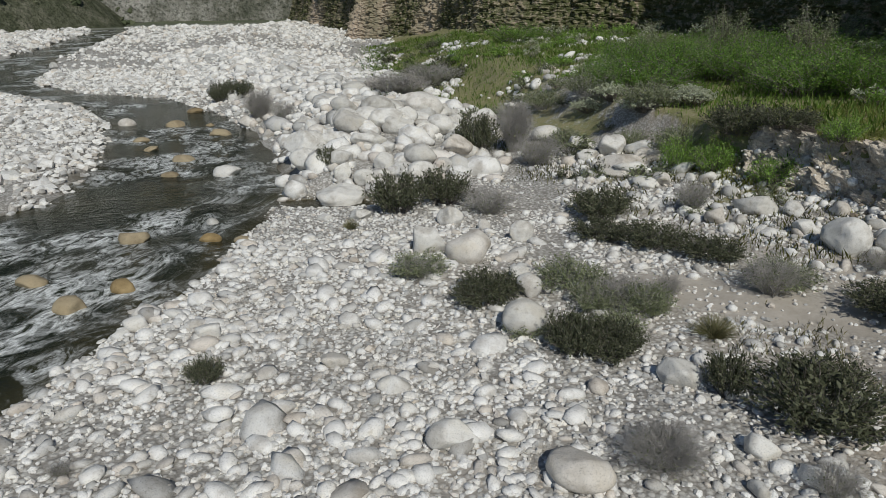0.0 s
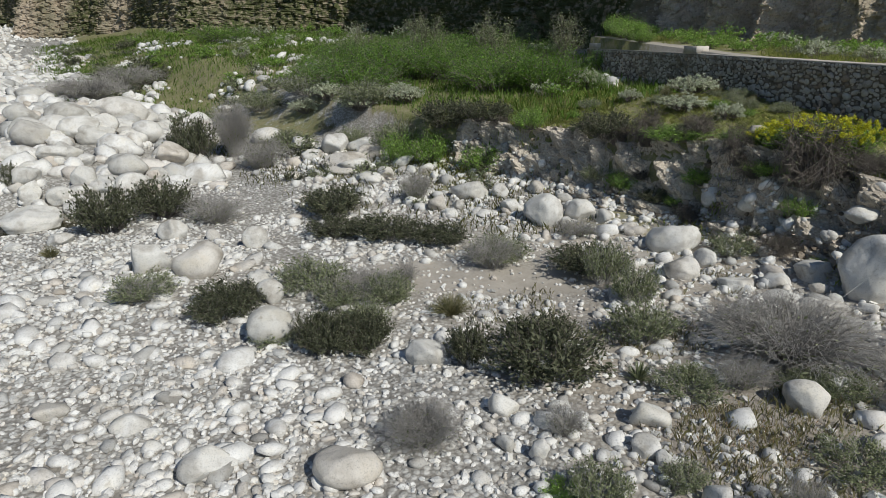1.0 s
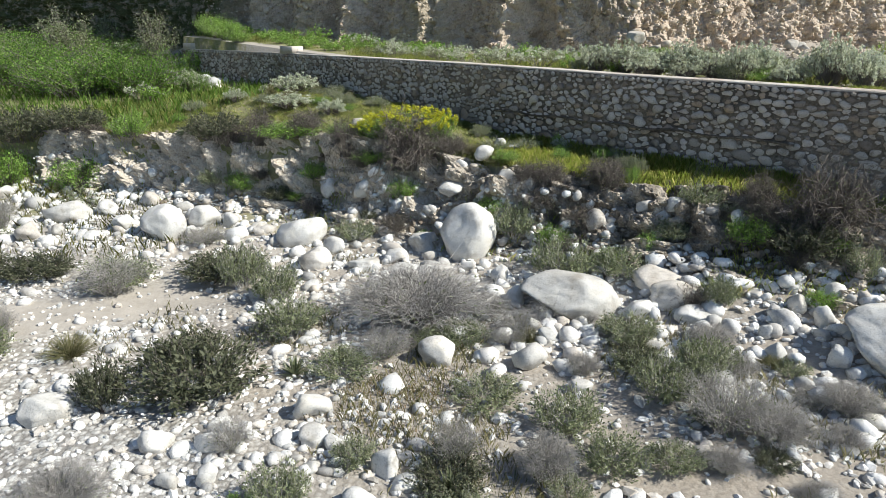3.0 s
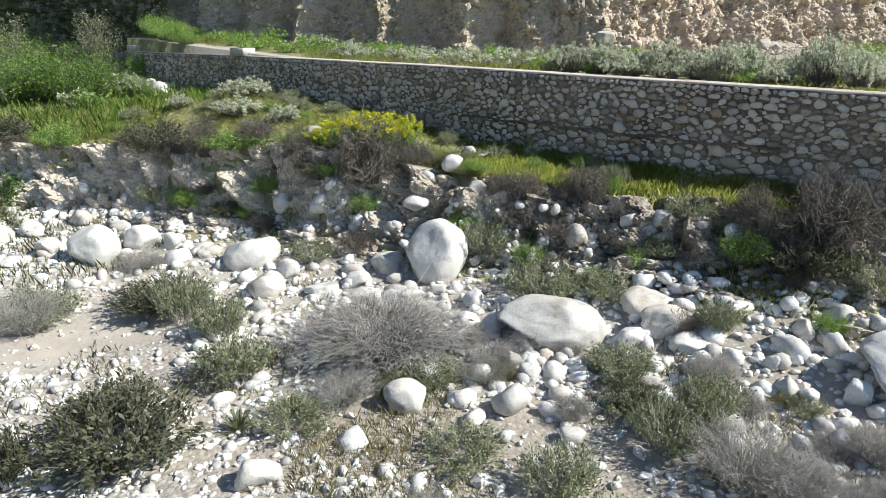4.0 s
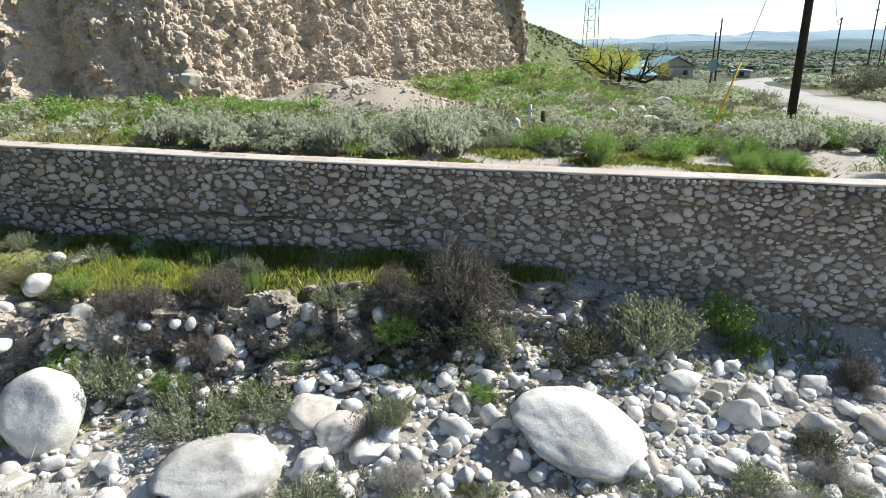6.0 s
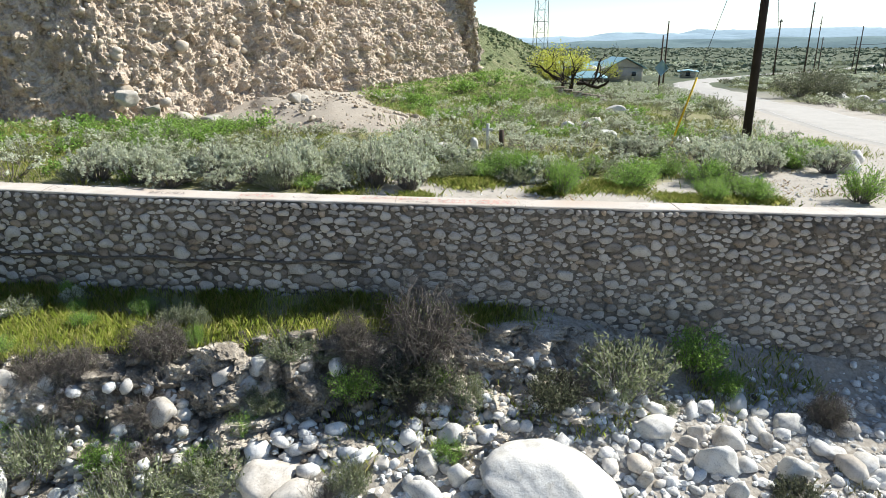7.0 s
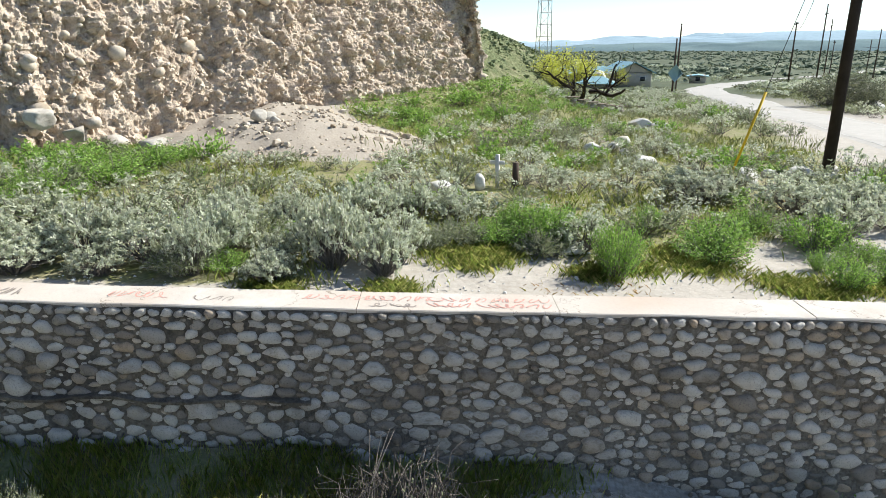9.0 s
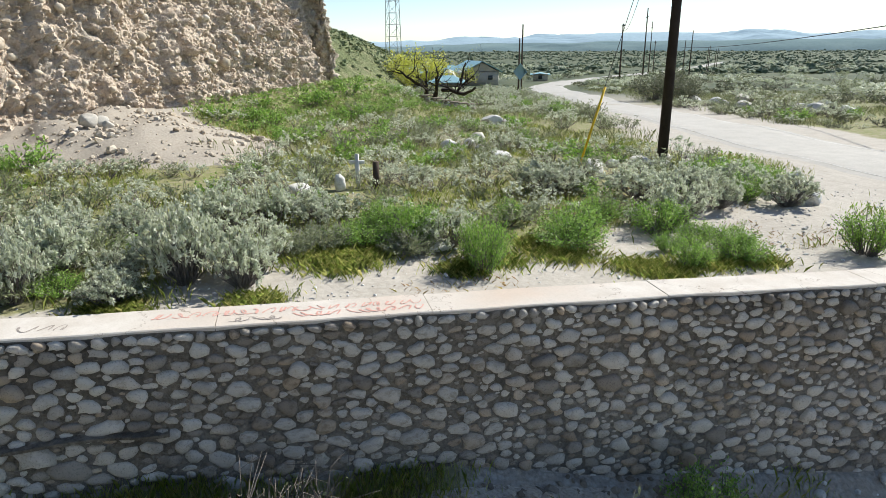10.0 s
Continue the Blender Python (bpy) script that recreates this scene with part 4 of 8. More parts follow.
def boulder(x, y, a, c, yaw, label, group, seed, z=None, material=None, sink=0.55, facets=0, lean=0):
    rs = np.random.RandomState(seed)
    level = 5 if a > 1.0 else 4 if a > 0.42 else 3
    v, f = rock_shape(level, seed, facets or (11 if a < 0.5 else 6 if a < 0.8 else 3), 0.2)
    v = v / np.abs(v).max(0)
    v = v * np.array([a, a * rs.uniform(0.72, 0.9), c])
    ob = link("boulder", v, f, material or BOULDER)
    if z is None:
        z = float(ground_z(x, y))
    ob.matrix_world = pose(x, y, z + sink * c, rs.uniform(-9, 9), rs.uniform(-6, 6) + lean, yaw + rs.uniform(-9, 9))
    return tagged(ob, label, "boulder", group)


def lay_boulders(rows, yaw, label, group):
    for k, row in enumerate(rows):
        wet = "wet" in label
        seed = 100 + k * 7 + len(label)
        if len(row) == 6:
            x, y, z, a, c, lean = row
            z = min(z, float(ground_z(x, y)) + c * (0.9 if "bank" not in group or "below" in group else 1.2))
            boulder(x, y, a, c, yaw, label, group, seed, z, None, 0.0, 0, lean)
        else:
            x, y, a, c = row
            boulder(x, y, a, c, yaw, label, group, seed, float(water_z(y)) - 0.05 if wet else None, WET_ROCK if wet and k not in (0, 1, 10) else None, 0.15 if wet else 0.55, 3 if wet else 0)


lay_boulders(BANK_FOOT_ROCKS, -48, "large smooth pale granite boulder at the foot of the bank", "boulders below the bank")
lay_boulders(HEAP_ROCKS, -97, "smooth grey-white boulder on a heap of river cobbles", "boulders on the cobble heap")
lay_boulders([(x - 0.25 * a, y - 0.1 * a, z + 0.08 * a, a, c, lean) for x, y, z, a, c, lean in BANK_ROCKS], -48, "pale rounded boulder bedded in the eroded earth bank", "boulders in the bank")
lay_boulders(ROW_ROCKS, -48, "white rounded boulder in a row beside grey scrub", "boulders in the dry channel")
lay_boulders(NEAR_ROCKS, -48, "pale rounded boulder among cobbles and dry shrubs", "boulders among the shrubs")
lay_boulders(BAR_ROCKS, 0, "sun-bleached boulder lying on the gravel bar", "boulders on the gravel bar")
lay_boulders(PILE_ROCKS, 0, "huge bleached boulder in the pile beside the river", "boulders in the river pile")
lay_boulders(UPSTREAM_ROCKS, 0, "white boulder on the upstream cobble bar", "boulders upstream")
lay_boulders(RIVER_ROCKS, 0, "tan wet boulder breaking the river surface", "boulders in the river")
lay_boulders(BED_ROCKS, -97, "massive smooth grey boulder bedded in dry cobbles", "boulders in the dry bed")


# ---- cobbles ----
COBBLE_SHAPES = {1: [hull_shape(11, 900 + k) for k in range(12)], 2: [hull_shape(18, 930 + k) for k in range(16)]}


def turn_matrices(yaw, tx, ty):
    cz, sz, cx, sx, cy, sy = np.cos(yaw), np.sin(yaw), np.cos(tx), np.sin(tx), np.cos(ty), np.sin(ty)
    o, i = np.zeros_like(yaw), np.ones_like(yaw)
    Z = np.stack([cz, -sz, o, sz, cz, o, o, o, i], -1).reshape(-1, 3, 3)
    X = np.stack([i, o, o, o, cx, -sx, o, sx, cx], -1).reshape(-1, 3, 3)
    Y = np.stack([cy, o, sy, o, i, o, -sy, o, cy], -1).reshape(-1, 3, 3)
    return Z @ X @ Y


def join_stones(name, pos, size, level, seed, material, label, category, tilt=0.25, shapes=None):
    """Many stones in one mesh: pos n x 3, size n x 3 half-axes."""
    rs = np.random.RandomState(seed)
    shapes = shapes or COBBLE_SHAPES[level]
    pick = rs.randint(len(shapes), size=len(pos))
    vs, fs, base = [], [], 0
    for k, (v, f) in enumerate(shapes):
        m = pick == k
        n = int(m.sum())
        if not n:
            continue
        R = turn_matrices(rs.uniform(0, 6.28, n), rs.normal(0, tilt, n), rs.normal(0, tilt, n))
        w = np.einsum("nij,nvj->nvi", R, v[None] * size[m][:, None, :]) + pos[m][:, None, :]
        vs.append(w.reshape(-1, 3))
        fs.append((f[None] + (base + np.arange(n) * len(v))[:, None, None]).reshape(-1, 3))
        base += n * len(v)
    ob = link(name, np.concatenate(vs), np.concatenate(fs), material, flat=level == 1)
    return tagged(ob, label, category, kind="stuff")


def scatter(n, x0, x1, y0, y1, seed, chance):
    rs = np.random.RandomState(seed)
    x, y = rs.uniform(x0, x1, n), rs.uniform(y0, y1, n)
    keep = rs.uniform(0, 1, n) < chance(x, y)
    return x[keep], y[keep], rs


def stones_on(name, x, y, rs, r, level, material, label, flat=(0.5, 0.8), sink=0.25):
    size = np.stack([r * rs.uniform(0.9, 1.6, len(x)), r * rs.uniform(0.7, 1.1, len(x)), r * rs.uniform(*flat, len(x))], 1)
    pos = np.stack([x, y, ground_z(x, y) + size[:, 2] * sink], 1)
    return join_stones(name, pos, size, level, int(rs.randint(9999)), material, label, "cobbles")


def bank_foot(y):
    return np.interp(y, BANK_Y, BANK_FOOT)


def bar_chance(x, y):
    e = river_edge(x, y)
    return smooth(-0.6, 0.1, e) * (0.45 + 0.55 * smooth(-0.15, 0.1, fbm(x, y, 2.5, 3, 71))) * (1 - 0.85 * smooth(1, 5, x + fbm(x, y, 4, 2, 73) * 6)) * smooth(33, 20, y)


def build_cobbles():
    text = "sun-bleached grey and white river cobbles on gravel"
    x, y, rs = scatter(7500, -13, 9, 4.5, 22, 1, bar_chance)
    r = np.clip(np.exp(rs.normal(-2.5, 0.5, len(x))), 0.045, 0.34) * (1 + 0.35 * smooth(2, -8, x))
    stones_on("cobbles", x, y, rs, r, 2, COBBLE, text, (0.4, 0.65), 0.3)
    x, y, rs = scatter(46000, -13, 12, 4, 30, 2, bar_chance)
    r = np.clip(np.exp(rs.normal(-3.05, 0.38, len(x))), 0.025, 0.12)
    stones_on("cobbles", x, y, rs, r, 1, COBBLE, text, (0.55, 0.9), 0.4)
    # the rest of the bar, downstream
    def downstream(x, y):
        return smooth(-0.6, 0.1, river_edge(x, y)) * smooth(5.2, 4.2, y) * (0.4 + 0.6 * smooth(-0.15, 0.1, fbm(x, y, 2.5, 3, 71))) * smooth(11, 6, x)
    x, y, rs = scatter(13000, -13, 11, -22, 5.5, 17, downstream)
    r = np.clip(np.exp(rs.normal(-2.5, 0.5, len(x))), 0.04, 0.3)
    stones_on("cobbles", x, y, rs, r, 1, COBBLE, text, (0.45, 0.7), 0.3)
    # heap below the bank
    def heap(x, y):
        d = bank_foot(y) - x
        return smooth(-0.7, 0.3, d) * smooth(6.5, 2.2, d + fbm(x, y, 3, 3, 75) * 3) * np.where((y > 8.5) & (y < 22), 0.75, 1.0)
    text = "grey rounded cobbles heaped below the bank"
    x, y, rs = scatter(6500, 3, 17, -16, 34, 3, heap)
    r = np.clip(np.exp(rs.normal(-2.25, 0.5, len(x))), 0.05, 0.3)
    stones_on("cobbles", x, y, rs, r, 2, COBBLE, text, (0.6, 0.95), 0.4)
    x, y, rs = scatter(19000, 3, 17, -16, 34, 4, heap)
    r = np.clip(np.exp(rs.normal(-2.75, 0.4, len(x))), 0.03, 0.15)
    stones_on("cobbles", x, y, rs, r, 1, COBBLE, text)
    # between the shrubs
    def mid(x, y):
        d = bank_foot(y) - x
        return smooth(2, 4, d) * smooth(1.5, 5, x + (y - 8) * 0.2) * smooth(-0.22, 0.12, fbm(x, y, 1.8, 3, 77)) * 0.9 * (0.12 + 0.88 * smooth(0.5, 1.6, trail_gap(x, y)))
    text = "loose pale stones between dry shrubs"
    x, y, rs = scatter(4000, 3, 15, -8, 26, 5, mid)
    r = np.clip(np.exp(rs.normal(-2.65, 0.5, len(x))), 0.04, 0.26)
    stones_on("cobbles", x, y, rs, r, 2, COBBLE, text, (0.55, 0.9), 0.3)
    x, y, rs = scatter(15000, 3, 15, -8, 26, 6, mid)
    r = np.clip(np.exp(rs.normal(-3.0, 0.4, len(x))), 0.025, 0.12)
    stones_on("cobbles", x, y, rs, r, 1, COBBLE, text)
    # far bars
    def left(x, y):
        return smooth(-0.5, 0.0, river_edge(x, y)) * (x < -8)
    text = "white cobbles covering the far river bar"
    x, y, rs = scatter(21000, -56, -14, 16, 90, 7, left)
    r = np.clip(np.exp(rs.normal(-1.85, 0.42, len(x))), 0.08, 0.5)
    stones_on("cobbles", x, y, rs, r, 1, COBBLE, text, (0.5, 0.8), 0.3)

    def ridge(x, y):
        c = np.interp(y, [27, 45, 70, 130], [-3.5, -5.5, -15, -45])
        return smooth(-0.4, 0.1, river_edge(x, y)) * smooth(9, 4.5, np.abs(x - c) / np.interp(y, [27, 70, 130], [0.8, 1.35, 2.2]))
    text = "bleached boulders and cobbles on the upstream bar"
    x, y, rs = scatter(11500, -60, 8, 27, 110, 8, ridge)
    r = np.clip(np.exp(rs.normal(-1.2, 0.42, len(x))), 0.12, 0.9)
    stones_on("cobbles", x, y, rs, r, 2, COBBLE, text, (0.55, 0.9), 0.35)
    def beyond(x, y):
        return smooth(-0.4, 0.2, river_edge(x, y)) * smooth(1, 4, bank_foot(y) - x) * (0.35 + 0.65 * smooth(-0.1, 0.1, fbm(x, y, 12, 2, 83)))
    text = "white stones over the far riverbed"
    x, y, rs = scatter(24000, -120, 3, 40, 200, 11, beyond)
    r = np.clip(np.exp(rs.normal(-1.5, 0.4, len(x))), 0.12, 0.8) * np.interp(y, [44, 120, 230], [0.8, 1.2, 2.0])
    stones_on("cobbles", x, y, rs, r, 1, COBBLE, text, (0.6, 0.9), 0.35)
    # upstream beds of white stones below the meadow, in the bank and on the flat
    def beds(x, y):
        return smooth(0.12, 0.2, fbm(x, y, 7, 3, 79)) * (x > bank_foot(y) - 6) * (cliff_gap(x, y) > 1) * ~((y < WALL_END + 3) & (x > wall_x(y) - 0.4))
    text = "scattered white stones in the grass"
    x, y, rs = scatter(2600, -6, 30, 27, 90, 9, beds)
    r = np.clip(np.exp(rs.normal(-1.5, 0.4, len(x))), 0.1, 0.5)
    stones_on("cobbles", x, y, rs, r, 2, COBBLE, text, (0.6, 0.9), 0.3)

    text = "stones bedded in the earth bank"
    rs = np.random.RandomState(10)
    n = 3000
    i, j = rs.randint(8, bank_points.shape[0] - 8, n), rs.randint(8, 54, n)
    pos = bank_points[i, j] + rs.normal(0, 0.03, (n, 3))
    pos = pos[fbm(pos[:, 1], pos[:, 2] * 1.5, 1.6, 3, 81) > -0.05]
    r = np.clip(np.exp(rs.normal(-3.0, 0.75, len(pos))), 0.025, 0.19)
    size = np.stack([r * rs.uniform(0.9, 1.35, len(r)), r, r * rs.uniform(0.6, 0.95, len(r))], 1)
    join_stones("cobbles", pos + np.array([0.15, 0, -0.1]) * r[:, None], size, 2, 13, COBBLE, text, "cobbles", 0.5)

    def fan(x, y):
        return np.minimum(talus(x, y) * 2, 1) * (0.12 + smooth(0.0, 0.2, fbm(x, y, 1.4, 3, 85))) * (cliff_gap(x, y) > 0)
    x, y, rs = scatter(16000, 28, 44, -6, 12, 15, fan)
    r = np.clip(np.exp(rs.normal(-3.1, 0.65, len(x))), 0.025, 0.24)
    stones_on("rubble", x, y, rs, r, 1, CLIFF_STONE, "broken tan rubble on the earth fan", (0.6, 0.95), 0.3)


build_cobbles()
CLOD = make_rock("earth clods", (0.16, 0.13, 0.10), (0.31, 0.265, 0.21), (0.40, 0.35, 0.285), True)


def build_clods():
    def face(x, y):
        t = np.interp(y, BANK_Y, BANK_TOP)
        return smooth(-0.5, 0.1, x - bank_foot(y)) * smooth(0.45, 0.0, x - t)
    x, y, rs = scatter(7000, 10, 18, -7, 27, 12, face)
    r = np.clip(np.exp(rs.normal(-2.9, 0.5, len(x))), 0.03, 0.14)
    stones_on("earth_clods", x, y, rs, r, 1, CLOD, "crumbling brown earth clods on the bank", (0.7, 1.1), 0.15)


build_clods()


def pile_up():
    """The heap of great boulders beside the river, one on another."""
    rs = random.Random(77)
    lay = []
    for k in range(62):
        y = rs.uniform(27.6, 44)
        x = np.interp(y, [27, 32, 44], [-3.4, -3.0, -2.2]) + rs.gauss(0, 1) * np.interp(y, [27, 32, 44], [0.9, 2.4, 3.0])
        a = rs.uniform(0.38, 0.95) * (1.15 if y > 34 else 0.9)
        near = sum(1 for p, q, b in lay if math.hypot(x - p, y - q) < (a + b) * 0.62)
        if near > 1 or river_edge(np.array([x]), np.array([y]))[0] < 0.3:
            continue
        z = float(ground_z(x, y)) + 0.35 * near * a
        boulder(x, y, a, a * rs.uniform(0.55, 0.8), rs.uniform(-40, 40), "great bleached boulder heaped beside the river", "boulders in the river pile", 500 + k, z)
        lay.append((x, y, a))


pile_up()


def cliff_stones():
    """Stones standing out of the near cliff."""
    rs = np.random.RandomState(61)
    near = np.where((cliff_points[:, 0, 1] > -11) & (cliff_points[:, 0, 1] < 42) & (cliff_points[:, 0, 0] < 56))[0]
    i, j = near[rs.randint(len(near), size=5000)], rs.randint(20, 140, size=5000)
    pos = cliff_points[i, np.minimum(j, cliff_points.shape[1] - 1)]
    r = np.clip(np.exp(rs.normal(-2.9, 0.62, len(pos))), 0.035, 0.36)
    size = np.stack([r * 1.15, r, r * rs.uniform(0.6, 0.95, len(r))], 1)
    pos = pos.copy()
    pos[:, :2] += cliff_out[i] * (r * 0.3)[:, None]
    join_stones("cliff_stones", pos, size, 2, 62, CLIFF_STONE, "stones standing out of the cliff face", "stones", 0.4)


cliff_stones()
# ---- plants ----
STEM_GREY = make_plain("grey dry stems", (0.30, 0.285, 0.265), (0.46, 0.44, 0.415), 0.9, 30, 0)
STEM_BROWN = make_plain("brown dry stems", (0.11, 0.098, 0.085), (0.26, 0.235, 0.21), 0.9, 30, 0)
STEM_DEAD = make_plain("dead brush stems", (0.09, 0.078, 0.066), (0.24, 0.21, 0.185), 0.9, 30, 0)
LEAF_DARK = make_leaf("dark sage leaves", (0.06, 0.068, 0.04), (0.125, 0.138, 0.08), (0.235, 0.245, 0.155))
LEAF_OLIVE = make_leaf("grey-green leaves", (0.15, 0.18, 0.095), (0.27, 0.305, 0.165), (0.42, 0.445, 0.28))
LEAF_GREEN = make_leaf("fresh green leaves", (0.13, 0.25, 0.04), (0.26, 0.44, 0.08), (0.45, 0.60, 0.17))
LEAF_LUSH = make_leaf("deep green leaves", (0.075, 0.16, 0.025), (0.16, 0.31, 0.05), (0.32, 0.46, 0.11))
LEAF_SILVER = make_leaf("silver brittlebush leaves", (0.37, 0.42, 0.27), (0.59, 0.62, 0.46), (0.78, 0.79, 0.66))
LEAF_YELLOW = make_leaf("yellow flower heads", (0.50, 0.52, 0.04), (0.70, 0.69, 0.05), (0.82, 0.78, 0.12))
BLADE = make_leaf("fresh grass blades", (0.27, 0.37, 0.06), (0.50, 0.58, 0.12), (0.76, 0.70, 0.30), 0.5, 0.52)
BLADE_FLAT = make_leaf("spring grass blades", (0.17, 0.25, 0.05), (0.36, 0.43, 0.10), (0.62, 0.58, 0.25), 0.5, 0.5)
BLADE_DRY = make_leaf("dry grass blades", (0.24, 0.20, 0.10), (0.36, 0.30, 0.16), (0.42, 0.26, 0.11))
BLADE_TUFT = make_leaf("tuft blades", (0.17, 0.18, 0.08), (0.29, 0.28, 0.14), (0.44, 0.40, 0.25))
SPRING = make_leaf("budding yellow-green twigs", (0.48, 0.50, 0.06), (0.60, 0.62, 0.11), (0.72, 0.70, 0.20))


def tubes(paths, radii):
    """Three-sided tubes along n paths of k points."""
    n, k, _ = paths.shape
    d = np.gradient(paths, axis=1)
    d /= np.maximum(np.linalg.norm(d, axis=2, keepdims=True), 1e-6)
    ref = np.where(np.abs(d[..., 2:3]) > 0.9, [[[1.0, 0, 0]]], [[[0, 0, 1.0]]])
    a = np.cross(d, ref)
    a /= np.maximum(np.linalg.norm(a, axis=2, keepdims=True), 1e-6)
    b = np.cross(d, a)
    v = np.stack([paths + radii[..., None] * (a * math.cos(q) + b * math.sin(q)) for q in (0, 2.094, 4.189)], 2)
    base = (np.arange(n)[:, None, None] * k + np.arange(k - 1)[None, :, None]) * 3
    j, j2 = np.arange(3)[None, None], (np.arange(3)[None, None] + 1) % 3
    f = np.stack([base + j, base + j2, base + 3 + j2, base + 3 + j], -1).reshape(-1, 4)
    return v.reshape(-1, 3), f


def leaves(pos, size, rs, long=1.8, up=0.5, along=None):
    """Diamond leaves at the given places."""
    n = len(pos)
    nrm = rs.normal(size=(n, 3)) + np.array([0, 0, up])
    nrm /= np.linalg.norm(nrm, axis=1)[:, None]
    t = rs.normal(size=(n, 3)) if along is None else along + rs.normal(size=(n, 3)) * 0.5
    t -= nrm * (t * nrm).sum(1)[:, None]
    t /= np.maximum(np.linalg.norm(t, axis=1)[:, None], 1e-6)
    s = np.cross(nrm, t)
    size = np.asarray(size)[:, None]
    v = np.stack([pos - t * size * long * 0.5, pos + s * size * 0.5, pos + t * size * long * 0.5 + nrm * size * 0.15, pos - s * size * 0.5], 1)
    return v.reshape(-1, 3), np.arange(n * 4).reshape(-1, 4)


def arch(rs, n, k=5, spread=1.0, droop=1.0, foot=0.25, lift=1.0, wob=0.08):
    """Stems that rise from the foot and arch outwards, in a shrub of unit radius and height."""
    ang = rs.uniform(0, 6.283, n)
    reach = np.sqrt(rs.uniform(0.02, 1, n)) * spread
    t = np.linspace(0, 1, k)[None]
    r0 = foot * np.sqrt(rs.uniform(0, 1, n))
    r = r0[:, None] + (reach - r0 * 0.6)[:, None] * t ** 0.9
    peak = lift * np.sqrt(np.maximum(1.05 - reach ** 2 * 0.8, 0.1)) * rs.uniform(0.7, 1.08, n)
    z = peak[:, None] * ((1 + droop) * t - droop * t * t)
    a = ang[:, None] + rs.normal(0, 0.25, (n, 1)) * t
    p = np.stack([r * np.cos(a), r * np.sin(a), z], -1)
    p = p + rs.normal(0, wob, p.shape) * t[..., None]
    p[..., 2] = np.maximum(p[..., 2], 0.01)
    return p


def along_paths(p, rs, n, lo=0.45, jitter=0.05):
    i = rs.randint(len(p), size=n)
    t = rs.uniform(lo, 1.0, n) * (p.shape[1] - 1.001)
    k = t.astype(int)
    q = p[i, k] + (p[i, k + 1] - p[i, k]) * (t - k)[:, None]
    return q + rs.normal(0, jitter, (n, 3)), p[i, k + 1] - p[i, k]


def rosettes(p, rs, extra, per, lo, hi, spread):
    """Leaf heads at the ends of the stems, and more just below them: places, sizes and directions of the leaves."""
    side, _ = along_paths(p[:, 1:], rs, extra, 0.55, spread)
    head = np.repeat(np.concatenate([p[:, -1], side]), per, 0)
    d = rs.normal(size=head.shape) + np.array([0, 0, 0.55])
    d /= np.linalg.norm(d, axis=1)[:, None]
    size = rs.uniform(lo, hi, len(head))
    pos = head + d * (size * 1.25)[:, None]
    pos[:, 2] = np.abs(pos[:, 2])
    return pos, size, d * 3


def taper(n, k, a, b, rs):
    return (np.linspace(a, b, k)[None] * rs.uniform(0.7, 1.3, (n, 1)))


